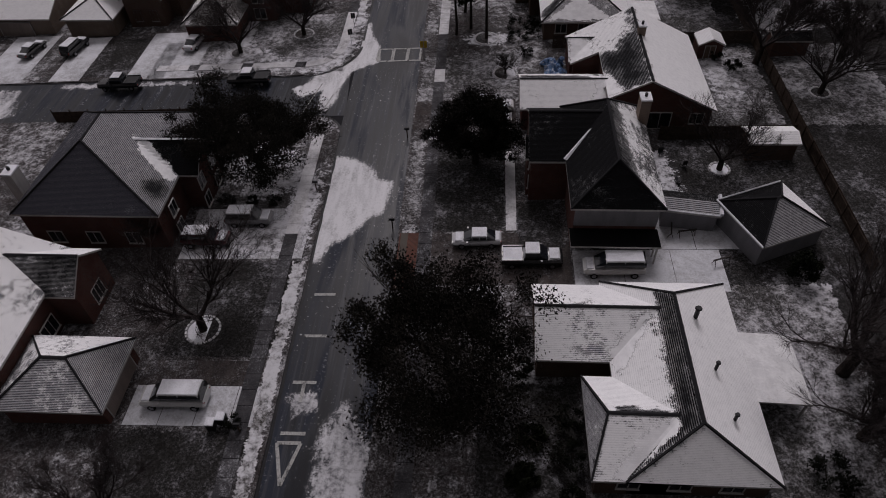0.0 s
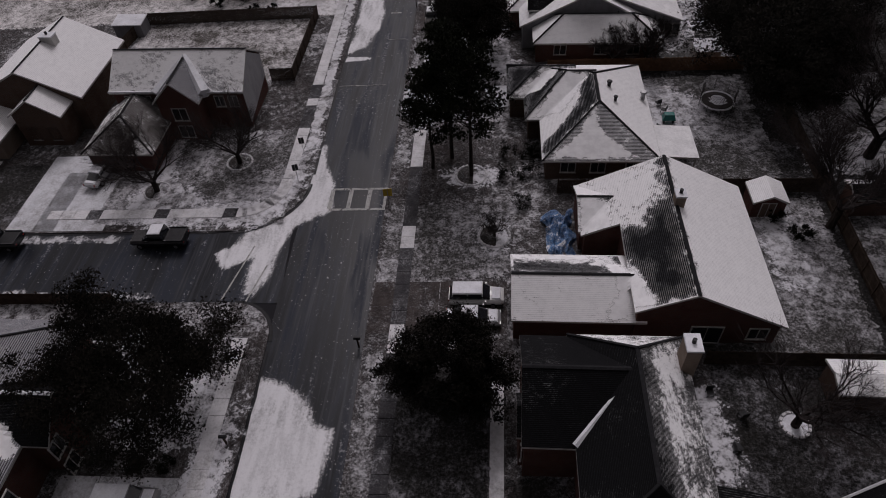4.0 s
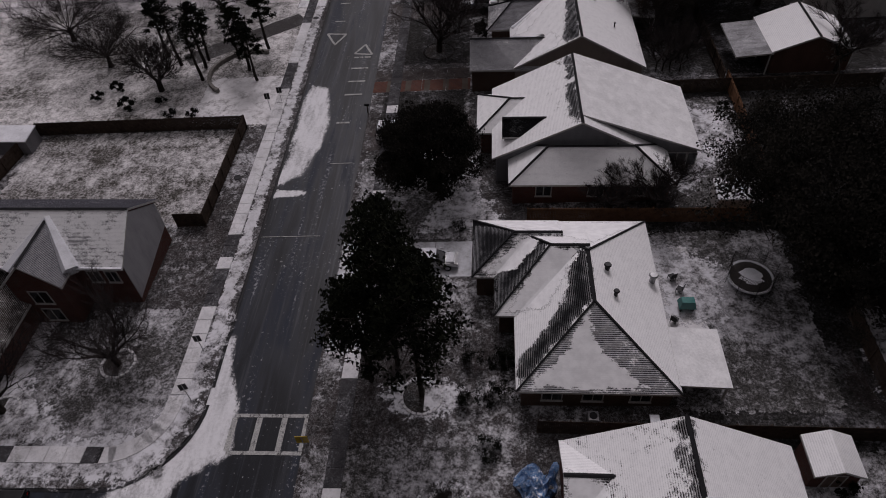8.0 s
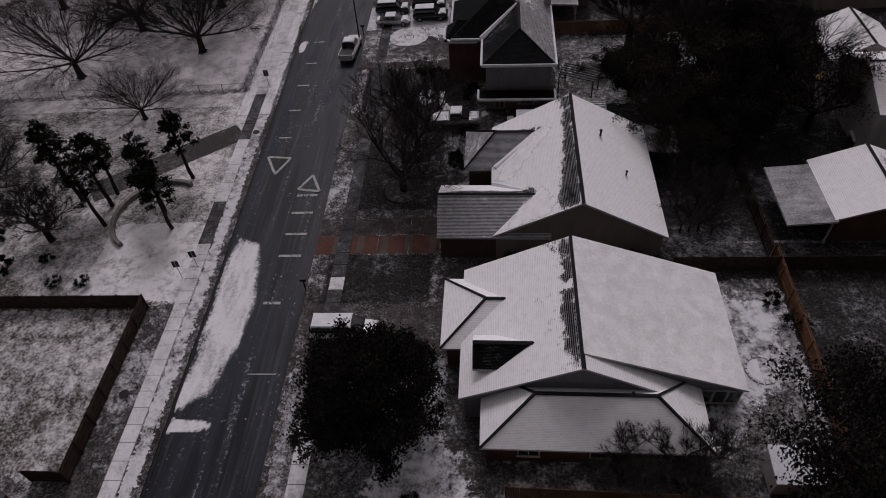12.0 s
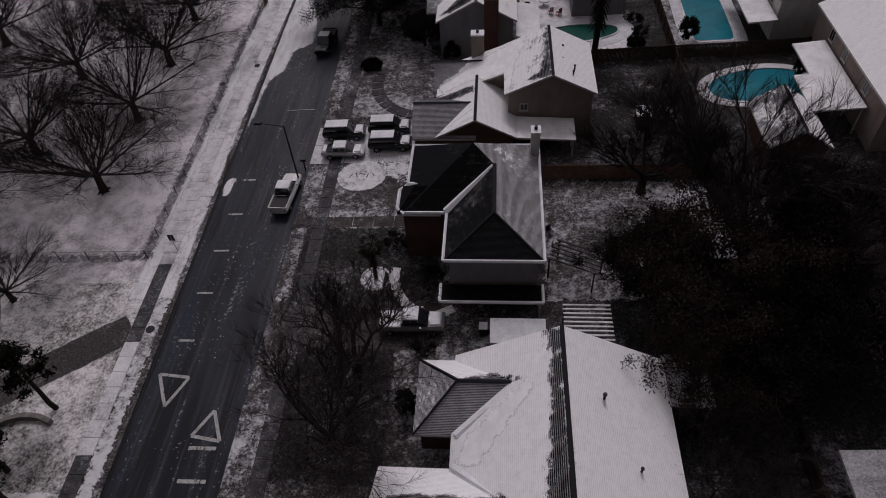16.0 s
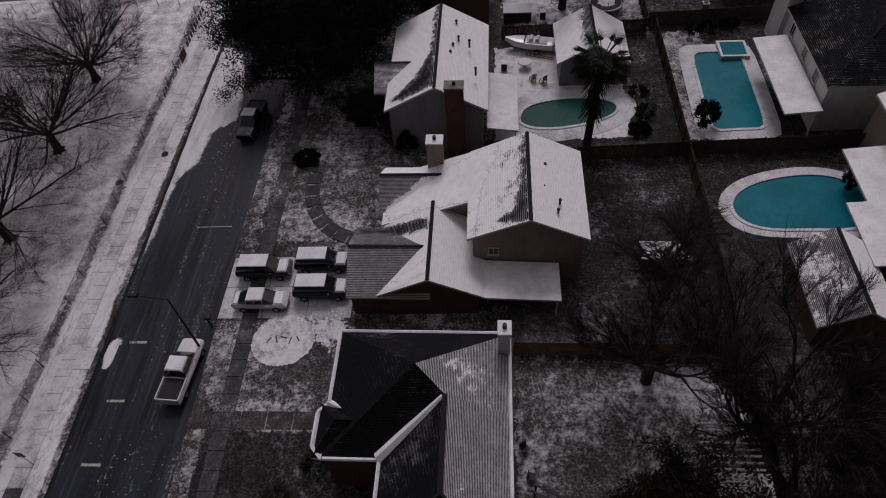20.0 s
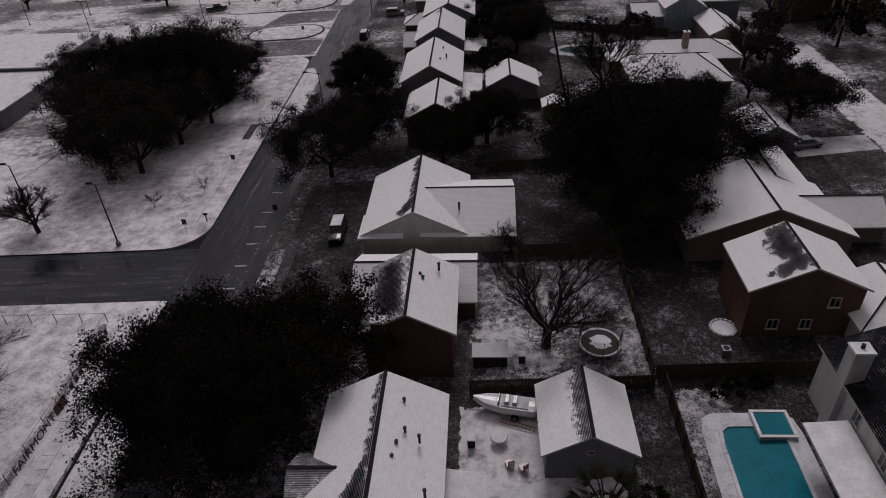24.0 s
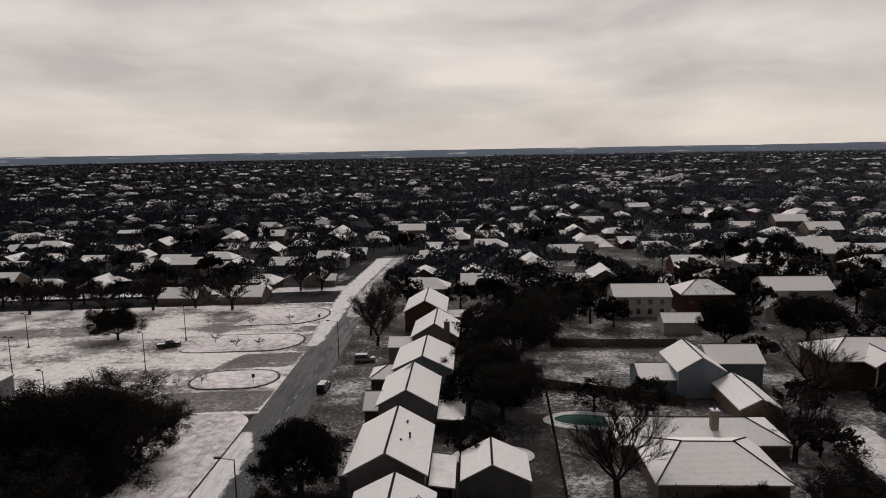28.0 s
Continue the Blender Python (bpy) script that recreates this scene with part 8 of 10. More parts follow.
for x, z in ((42.5, 1.0), (45.5, 1.0), (47.5, 3.6)):
    opening(h, x, 211.64, z, "s", 0.9, 1.0)
h = house_at(47.0, 229.5, "wide snowy gable-roofed house")
wing(h, 37.4, 55.6, 223.8, 235.4, 2.9, 6.6, "y", "gable", "gable", "roof_grey", "siding_tan", {"w": (1.0, 0, 0), "e": (1.2, 0, 0)})
wing(h, 50.0, 60.0, 226.0, 233.0, 2.7, 4.8, "x", "gable", "gable", "roof_grey", "siding_tan", {"s": (1.1, 0, 0), "n": (1.1, 0, 0)})
wing(h, 44.0, 55.0, 233.0, 246.0, 2.9, 5.6, "y", "gable", "hip", "roof_grey", "siding_tan", {"w": (1.0, 0, 0), "e": (1.2, 0, 0)})
h = house_at(9.0, 261.0, "brown gabled house with snowy roof")
wing(h, 3.4, 13.4, 256.0, 266.6, 4.6, 7.2, "y", "gable", "gable", "roof_grey", "siding_brown", {"w": (1.1, 0, 0), "e": (1.1, 0, 0)})
h = house_at(7.0, 277.0, "tall grey gabled house with patio roof")
wing(h, 1.4, 12.1, 269.6, 285.0, 5.2, 8.2, "y", "gable", "gable", "roof_grey", "siding_grey", {"w": (0.95, 0.1, 0), "e": (1.25, 0, 0)})
flat_roof(h, 12.0, 15.4, 271.0, 280.0, 3.2, 2.8)
wing(h, -0.4, 6.0, 274.0, 281.0, 2.8, 4.6, "x", "gable", "gable", "roof_grey", "siding_grey", {"s": (0.9, 0, 0), "n": (1, 0, 0)})
for x, y in ((8.5, 281), (9.2, 277), (8.2, 275)):
    vent(h, x, y, 7.0)
h = house_at(7.0, 299.0, "grey gabled house with snowy roofs")
wing(h, 2.0, 12.0, 293.0, 307.0, 4.8, 7.6, "y", "gable", "gable", "roof_grey", "siding_grey", {"w": (0.8, 0.2, 0), "e": (1.2, 0, 0)})
wing(h, -0.6, 6.0, 296.0, 303.0, 2.8, 5.0, "x", "gable", "gable", "roof_grey", "brick_brown", {"s": (0.8, 0, 0), "n": (1, 0, 0)})
flat_roof(h, 11.9, 16.4, 292.0, 300.0, 3.2, 2.8)
h = house_at(8.0, 317.0, "blue-grey house with snowy gables")
wing(h, 2.4, 14.0, 311.0, 325.0, 4.6, 7.4, "y", "gable", "gable", "roof_grey", "siding_blue", {"w": (1.1, 0, 0), "e": (1.2, 0, 0)})
wing(h, -2.0, 5.0, 311.0, 318.0, 2.8, 4.6, "x", "hip", "gable", "roof_grey", "brick_brown", {"s": (0.7, 0, 0), "n": (1, 0, 0), "w": (0.7, 0, 0)})
opening(h, 10.4, 311.3, 3.2, "s", 0.8, 0.9)
h = house_at(8.5, 337.0, "tan two-storey house with chimney")
wing(h, 4.0, 14.6, 331.0, 345.0, 5.0, 8.2, "y", "gable", "gable", "roof_grey", "siding_tan", {"w": (1.1, 0, 0), "e": (1.2, 0, 0)})
wing(h, -1.0, 5.0, 331.0, 338.0, 2.8, 4.4, "x", "gable", "gable", "roof_grey", "siding_tan", {"s": (1.0, 0, 0), "n": (1, 0, 0)})
chimney(h, 12.0, 331.0, 0.0, 8.6, 1.2, 1.0, "siding_tan")
for x in (6.4, 10.0):
    opening(h, x, 331.3, 3.2, "s", 0.9, 1.2)
h = house_at(6.0, 362.0, "dark gabled house with snowy roof")
wing(h, 0.0, 11.0, 354.0, 370.0, 5.0, 8.0, "y", "gable", "gable", "roof_grey", "siding_brown", {"w": (1.1, 0, 0), "e": (1.2, 0, 0)})
wing(h, 10.0, 22.0, 358.0, 364.0, 2.7, 4.0, "x", "gable", "gable", "roof_grey", "siding_tan", {"s": (1.1, 0, 0), "n": (1, 0, 0)})
h = house_at(20.6, 276.5, "pool house with white hipped roof")
wing(h, 16.0, 25.2, 272.2, 280.4, 2.7, 5.0, "y", "gable", "gable", "roof_grey", "siding_grey", {"w": (1.1, 0, 0), "e": (1.2, 0, 0)}, ridge_at=0.45)
h = house_at(26.8, 265.0, "tan garden shed with snowy roof", "shed", "shed")
wing(h, 24.9, 28.8, 263.3, 266.8, 2.4, 3.3, "y", "gable", "gable", "roof_grey", "siding_tan", {"w": (1.1, 0, 0), "e": (1.1, 0, 0)}, over=0.15, cap=False)
h = house_at(21.0, 314.5, "small garden shed with snowy roof", "shed", "shed")
wing(h, 19.6, 22.6, 313.0, 316.0, 2.2, 3.1, "y", "gable", "gable", "roof_grey", "siding_white", {"w": (1.1, 0, 0), "e": (1.1, 0, 0)}, over=0.15, cap=False)
h = house_at(48.5, 277.0, "broad low house under snow-covered hipped roof")
wing(h, 40.2, 57.0, 270.0, 284.0, 2.7, 5.2, "x", "hip", "hip", "roof_grey", "brick_tan", {"s": (1.25, 0, 0), "n": (1.0, 0, 0), "w": (1.1, 0, 0), "e": (0.9, 0, 0)}, inset=5)
wing(h, 38.0, 62.0, 281.0, 291.0, 2.7, 4.8, "x", "hip", "hip", "roof_grey", "brick_tan", {"s": (1.0, 0, 0), "n": (1.0, 0, 0)})
chimney(h, 52.0, 284.0, 3.0, 6.6, 1.0, 1.0, "brick_tan")
h = house_at(58.0, 310.0, "blue-grey two-storey house with attached garage")
wing(h, 53.0, 61.6, 304.6, 316.0, 4.8, 7.4, "y", "gable", "gable", "roof_grey", "siding_blue", {"w": (1.1, 0, 0), "e": (1.1, 0, 0)})
wing(h, 59.0, 66.0, 292.6, 305.0, 2.8, 4.6, "y", "gable", "gable", "roof_grey", "brick_tan", {"w": (1.1, 0, 0), "e": (1.1, 0, 0)})
wing(h, 60.0, 70.0, 309.0, 318.0, 4.8, 7.2, "x", "gable", "gable", "roof_grey", "siding_blue", {"s": (1.1, 0, 0), "n": (1.1, 0, 0)})
wing(h, 47.0, 54.0, 306.0, 315.0, 2.8, 4.6, "x", "gable", "gable", "roof_grey", "siding_blue", {"s": (1.2, 0, 0), "n": (1.1, 0, 0)})
opening(h, 57.3, 304.9, 3.0, "s", 0.9, 1.0)
h = house_at(61.0, 365.0, "white two-storey house with snowy roof")
wing(h, 53.6, 68.6, 360.0, 370.0, 5.4, 8.0, "x", "gable", "gable", "roof_grey", "siding_white", {"s": (1.2, 0, 0), "n": (1.1, 0, 0)})
for x in (57.0, 60.0, 63.0, 66.0):
    opening(h, x, 360.4, 3.4, "s", 1.0, 1.2)
    opening(h, x, 360.4, 0.8, "s", 1.0, 1.4)
h = house_at(66.0, 347.0, "white garage with snowy roof", "garage", "garage")
wing(h, 61.6, 71.0, 343.6, 350.0, 2.8, 4.6, "x", "gable", "gable", "roof_grey", "siding_white", {"s": (1.2, 0, 0), "n": (1.1, 0, 0)})
h = house_at(77.0, 365.0, "red-brick two-storey house with dark roof")
wing(h, 70.6, 84.6, 360.0, 371.0, 5.4, 8.4, "x", "hip", "hip", "roof_brown", "brick_red", {"s": (0.6, 0, 0), "n": (1.0, 0, 0)})
for x in (73.5, 77.5, 81.0):
    opening(h, x, 360.5, 3.4, "s", 1.0, 1.2)
h = house_at(100.0, 366.0, "white two-storey house with dark gable")
wing(h, 92.0, 109.6, 360.6, 371.0, 5.4, 8.2, "x", "gable", "gable", "roof_brown", "siding_white", {"s": (0.75, 0, 0), "n": (1.0, 0, 0)})
wing(h, 88.0, 96.0, 352.0, 361.0, 2.8, 4.8, "y", "gable", "gable", "roof_grey", "siding_white", {"w": (1.1, 0, 0), "e": (1.0, 0, 0)})
h = house_at(86.0, 311.0, "brown-brick house with white columned porch")
wing(h, 79.0, 97.0, 305.6, 317.0, 5.4, 8.2, "x", "hip", "hip", "roof_grey", "brick_brown", {"s": (1.1, 0, 0), "n": (1.0, 0, 0)})
wing(h, 85.0, 91.0, 302.4, 310.0, 5.4, 7.4, "y", "gable", "gable", "roof_grey", "siding_white", {"w": (1.1, 0, 0), "e": (1.0, 0, 0)}, walls=False)
for x in (85.6, 87.4, 88.6, 90.4):
    part("column", Build().tube((x - 86, 302.8 - 311, -0.4), (x - 86, 302.8 - 311, 5.4), 0.18, 0.16, 8).mesh("column", M["siding_white"]), h, "white porch column")
h = house_at(-88.0, 305.0, "flat-roofed school building under snow", "school", "school")
for a in ((-102.0, -75.6, 294.0, 318.0, 4.6, 4.6), (-120.0, -101.0, 288.0, 312.0, 5.2, 5.2), (-96.0, -72.6, 272.0, 294.0, 3.8, 3.8)):
    flat_roof(h, *a, "flat_roof", "roof_grey", (1.2, 0, 0), posts=False)
    part("wall", Build().box(a[0] + 88.3, a[1] + 87.7, a[2] - 304.7, a[3] - 305.3, -1.5, a[4] - 0.2).mesh("wall", M["siding_grey"]), h)

# ---- the car park and its islands ----
M["lot"] = snowy("snowy_car_park_asphalt", (0.15, 0.14, 0.145), (0.21, 0.198, 0.205), 0.58, soft=0.10, big=0.045, fine=0.16, grit=0.9, streak=(0.4, 1, 1), tint=(0.78, 0.77, 0.78), frosty=0.15)
flat("car_park", [(-149, 300), (-48, 300), (-20.9, 304), (-21.6, 345), (-24.0, 374), (-24.6, 392), (-149, 392)], ROAD + 0.008, M["lot"], "asphalt car park with broad snow patches", "car park")
flat("car_park_lane", [(-119, 230.5), (-62, 230.5), (-48, 300.2), (-119, 300.2)], ROAD + 0.008, M["lot"], "snowy asphalt lane beside the school", "car park")
WET_LANE = sheet_material("wet_car_park_lane", (0.10, 0.094, 0.098), (0.15, 0.142, 0.148), 0.2, big=0.08, fine=0.3, grit=1.2, streak=(0.35, 1.0, 1.0), tint=(0.55, 0.55, 0.57), soft=0.12)
for x0, x1, y0, y1 in ((-58, -21.5, 305, 315.5), (-66, -22, 330, 340), (-100, -70, 326, 340), (-60, -24, 358.5, 364), (-118, -92, 342, 350), (-52, -44, 318, 330)):
    patch("lot_lane", x0, x1, y0, y1, WET_LANE, "wet grey lane of the car park", "car park", ROAD + 0.014 + 0.0005 * (x0 % 7), 1.6)


def island(x0, x1, y0, y1, label="kerbed island with snow-covered grass"):
    r = (y1 - y0) / 2
    tops = []
    # a dark kerb ring, then the snowy top set in from it
    for g, z, m_ in ((0.0, 0.02, "walk_bare"), (0.55, 0.04, "park")):
        q = r - g
        out = arc(x1 - r, y0 + r, q, -90, 90, 8) + arc(x0 + r, y0 + r, q, 90, 270, 8)
        tops.append(tagged(new("island" if not g else "island_lawn", Build().slab(out, -0.5, z, 0, 0, slope=True).mesh("island", [M[m_]])), label if g else "dark kerb round a car-park island", "traffic island", "car park islands", "structure"))


island(-41.5, -22.4, 316.6, 328.2)
island(-56.5, -24.0, 341.8, 357.2)
island(-57.5, -23.4, 366.0, 386.0)
island(-84.0, -70.5, 346.6, 358.6)
island(-112.0, -90.0, 352.0, 360.0)
island(-130.0, -62.0, 376.0, 389.0)

# ---- pools ----
def pool(name, cx, cy, a, b, mat, turn=0.0, power=2.2, wave=0.12, deck=1.5, label="", deck_mat="drive_snow", seed=0):
    root = thing(name, cx, cy, label, "swimming pool", turn=turn)
    root.matrix_world = lying(cx, cy, 0.0, turn)
    n = 40
    def outline(grow):
        out = []
        for k in range(n):
            t = 2 * math.pi * k / n
            c, s = math.cos(t), math.sin(t)
            r = (abs(c) ** power + abs(s) ** power) ** (-1 / power) * (1 + wave * math.sin(2 * t + seed) + wave * 0.6 * math.cos(3 * t + seed))
            out.append(((a + grow) * c * r, (b + grow) * s * r))
        return out
    inner, rim, outer = outline(0), outline(0.3), outline(deck)
    part("water", Build().add([(x, y, 0.03) for x, y in inner], [tuple(range(n))]).mesh("water", M[mat]), root, "still pool water")
    ring = lambda p, q, z0, z1: Build().add([(x, y, z0) for x, y in p] + [(x, y, z1) for x, y in q], [(k, (k + 1) % n, n + (k + 1) % n, n + k) for k in range(n)])
    bd = Build()
    v = [(x, y, z) for pts, z in ((inner, 0.0), (inner, 0.14), (rim, 0.14), (rim, 0.0)) for x, y in pts]
    bd.add(v, [(i * n + k, i * n + (k + 1) % n, (i + 1) * n + (k + 1) % n, (i + 1) * n + k) for i in range(3) for k in range(n)])
    part("coping", bd.mesh("coping", M["walk"]), root, "pale stone pool edge")
    v = [(x, y, 0.06) for x, y in rim] + [(x, y, 0.06) for x, y in outer] + [(x, y, -0.2) for x, y in outer]
    bd = Build().add(v, [(i * n + (k + 1) % n, i * n + k, (i + 1) * n + k, (i + 1) * n + (k + 1) % n) for i in range(2) for k in range(n)])
    part("deck", bd.mesh("deck", M[deck_mat]), root, "snowy pool surround")


pool("swimming_pool", 20.6, 191.6, 4.9, 2.1, "pool_green", 4, 2.3, 0.06, 2.0, "green kidney-shaped pool in a snowy surround")
pool("swimming_pool", 37.15, 194.5, 2.5, 6.3, "pool_blue", -1, 9, 0.01, 1.5, "blue rectangular pool in a snowy surround", seed=1)
root = thing("spa_pool", 39.05, 200.8, "raised square spa with a white rim at a pool corner", "spa")
part("wall", Build().box(-1.5, 1.5, -1.4, 1.4, -0.3, 0.36).mesh("wall", M["walk"]), root, "pale stone spa wall")
part("water", Build().box(-1.25, 1.25, -1.15, 1.15, 0.30, 0.40).mesh("water", M["pool_blue"]), root, "still blue water")
for x0, x1, y0, y1 in ((-1.55, 1.55, -1.45, -1.17), (-1.55, 1.55, 1.17, 1.45), (-1.55, -1.27, -1.17, 1.17), (1.27, 1.55, -1.17, 1.17)):
    part("rim", Build().box(x0, x1, y0, y1, 0.36, 0.47, inset=0.02).mesh("rim", M["flat_snow"]), root, "snow-white stone rim")
pool("swimming_pool", 40.4, 178.3, 5.6, 3.4, "pool_blue", 8, 2.4, 0.10, 1.1, "turquoise free-form pool with pale edge", "walk", 2.4)
pool("spa_pool", 46.0, 181.2, 0.95, 0.95, "pool_blue", 0, 2.0, 0.0, 0.35, "small round spa beside a turquoise pool", "walk")
pool("swimming_pool", 37.2, 296.2, 5.8, 2.4, "pool_green", -18, 2.2, 0.1, 1.6, "green pool in a snowy back yard", seed=1)
pool("swimming_pool", 20.6, 285.0, 4.6, 2.0, "pool_green", 0, 2.2, 0.05, 1.2, "green oval pool behind a pool house", seed=2)
pool("swimming_pool", -66.5, 104.5, 2.2, 1.8, "pool_green", 0, 2.2, 0.05, 1.0, "small green pool in a back yard", seed=2)

# ---- street furniture and yard things ----
def lamp_post(x, y, hgt, heads, label, foot=True):
    root = thing("street_lamp", x, y, label, "street lamp", "street lamps")
    part("pole", Build().tube((0, 0, -0.3), (0, 0, hgt), 0.11, 0.07, 8).mesh("pole", M["dark_metal"]), root)
    if foot:
        part("footing", Build().tube((0, 0, -0.3), (0, 0, 0.6), 0.3, 0.3, 10).mesh("footing", M["stone"]), root)
    for dx, dy in heads:
        part("arm", Build().tube((0, 0, hgt - 0.1), (dx, dy, hgt + 0.15), 0.05, 0.04, 6).mesh("arm", M["dark_metal"]), root)
        part("lamp_head", Build().box(dx - 0.38, dx + 0.38, dy - 0.2, dy + 0.2, hgt + 0.05, hgt + 0.25, inset=0.05).mesh("lamp_head", M["dark_metal"]), root)


lamp_post(-10.7, 163.6, 7.6, [(-2.6, 0.2)], "tall steel street lamp with curved arm", False)
for x, y in ((-31.9, 231.8), (-47.1, 238.3), (-84.0, 328.3), (-95.7, 350.6), (-53.9, 328.4), (-55.8, 353.2), (-110.0, 344.0), (-60.0, 304.0)):
    lamp_post(x, y, 9.0, [(-0.8, 0.1), (0.8, -0.1)] if x < -60 else [(-0.9, 0.2)], "dark car-park lamp on a concrete footing")
lamp_post(-12.4, 334.0, 8.6, [(-2.2, 0.1)], "tall street lamp beside the road", False)
lamp_post(-11.6, 268.0, 8.6, [(-2.2, 0.1)], "tall street lamp beside the road", False)


def sign(x, y, hgt=2.3, w=0.6, d=0.75, turn=0.0, label="back of a street sign on a post", mat="dark_metal"):
    root = thing("street_sign", x, y, label, "street sign", "street signs", turn=turn)
    part("post", Build().tube((0, 0, -0.3), (0, 0, hgt), 0.035, 0.035, 6).mesh("post", M["metal"]), root)
    part("plate", Build().box(-w / 2, w / 2, -0.015, 0.015, hgt - d, hgt + 0.05).mesh("plate", M[mat]), root, "dark sign plate" if mat == "dark_metal" else "yellow sign plate")


for x, y, t in ((-19.1, 82.8, 20), (-19.4, 87.4, 10), (-20.6, 123.6, 15), (-21.0, 154.0, 0), (-21.8, 122.4, 10), (-23.4, 233.8, 0), (-22.6, 252.0, 0), (-24.4, 366.5, 0), (-12.0, 236.5, 0), (-26.6, 318.5, 0)):
    sign(x, y, turn=t)


sign(-8.6, 78.4, 2.6, 0.9, 0.9, 5, "yellow crossing sign on a post", "car_yellow")


def mailbox(x, y, turn=0):
    root = thing("mailbox", x, y, "dark mailbox on a post at the kerb", "mailbox", turn=turn)
    part("post", Build().box(-0.06, 0.06, -0.06, 0.06, -0.3, 1.05).mesh("post", M["fence"]), root)
    part("box", loft([(-0.28, 0.13, 1.02, 1.32), (0.28, 0.13, 1.02, 1.32)], M["dark_metal"], "box"), root)


for x, y in ((-18.3, 52.4), (-9.4, 46.6), (-9.3, 61.5), (-19.0, 24.0), (-10.6, 166.0), (-9.6, 121.0), (-21.8, 236.8)):
    mailbox(x, y)


def drain(x, y, s=1.0, label="dark kerb drain with concrete lid"):
    root = thing("storm_drain", x, y, label, "drain", "storm drains")
    root.matrix_world = lying(x, y, 0.0)
    part("lid", Build().box(-0.8 * s, 0.8 * s, -1.0 * s, 1.0 * s, 0.0, 0.07, inset=0.03).mesh("lid", M["walk"]), root)
    part("mouth", Build().box(0.8 * s, 0.84 * s, -0.8 * s, 0.8 * s, -0.12, 0.03).mesh("mouth", M["trim_dark"]), root)


drain(-20.6, 162.9)
for x, y in ((-21.6, 187.3), (-25.2, 183.3), (-20.3, 144.6), (-22.6, 110.0), (-21.0, 117.0)):
    single("manhole_cover", Build().tube((0, 0, -0.05), (0, 0, 0.06), 0.42, 0.4, 16).mesh("manhole_cover", M["dark_metal"]), x, y, "dark round utility cover in snow", "manhole cover", "utility covers")


def text_on_fence(body, y, z, size, label):
    cu = bpy.data.curves.new("fence_letters", "FONT")
    cu.body, cu.size, cu.extrude, cu.align_x = body, size, 0.02, "LEFT"
    cu.materials.append(M["trim_dark"])
    ob = new("fence_letters", cu)
    x = -24.5
    ob.matrix_world = Matrix.Translation((x + 0.08, y, gz(x) + z)) @ Matrix.Rotation(radians(90), 4, "Z") @ Matrix.Rotation(radians(90), 4, "X")
    return tagged(ob, label, "lettering")


text_on_fence("FAIRMONT", 196.4, 0.25, 1.3, "dark block letters woven into the park fence")
single("fence_banner", Build().box(-0.03, 0.03, -0.9, 0.9, 0.15, 1.25).mesh("fence_banner", M["brick_red"]), -24.45, 204.0, "dark red banner tied to the fence", "banner")
for k in range(9):
    single("fence_letter_bar", Build().box(-0.02, 0.02, -0.28, 0.28, 0.35, 1.05).mesh("fence_letter_bar", M["trim_dark"]), -24.6 - 0.1 * k * 0.3, 206.4 + 0.95 * k, "dark unreadable letter on the fence", "lettering", "fence lettering")


def trampoline(x, y, r):
    root = thing("trampoline", x, y, "round trampoline with safety net under snow", "trampoline")
    part("mat", Build().tube((0, 0, 0.72), (0, 0, 0.78), r * 0.9, r * 0.88, 24).mesh("mat", M["trim_dark"]), root, "black woven mat")
    part("mat_snow", Build().slab([(q[0] * (1 + 0.25 * math.sin(3.0 * k)), q[1]) for k, q in enumerate(arc(0.1, 0.05, r * 0.5, 0, 345, 16))], 0.77, 0.8).mesh("mat_snow", M["snow"]), root, "snow left on the mat")
    b = Build()
    n = 24
    v = [(q * math.cos(2 * math.pi * k / n), q * math.sin(2 * math.pi * k / n), z) for q, z in ((r * 0.9, 0.8), (r, 0.84), (r, 0.7)) for k in range(n)]
    b.add(v, [(i * n + k, i * n + (k + 1) % n, (i + 1) * n + (k + 1) % n, (i + 1) * n + k) for i in range(2) for k in range(n)])
    part("rim", b.mesh("rim", M["snow"]), root, "padded rim under snow")
    for k in range(8):
        a = 2 * math.pi * k / 8
        part("net_pole", Build().tube((r * math.cos(a), r * math.sin(a), -0.1), (r * math.cos(a), r * math.sin(a), 2.5), 0.03, 0.03, 5).mesh("net_pole", M["dark_metal"]), root)
    b = Build()
    for k in range(64):
        a = 2 * math.pi * k / 64
        c = 2 * math.pi * (k + 6) / 64
        b.tube((r * math.cos(a), r * math.sin(a), 0.85), (r * math.cos(c), r * math.sin(c), 2.45), 0.012, 0.012, 3, cap=False)
        b.tube((r * math.cos(c), r * math.sin(c), 0.85), (r * math.cos(a), r * math.sin(a), 2.45), 0.012, 0.012, 3, cap=False)
    ob = part("safety_net", b.mesh("safety_net", M["trim_dark"]), root)
    ob["kind"] = "stuff"


trampoline(26.9, 94.3, 1.9)
trampoline(26.4, 210.6, 2.0)

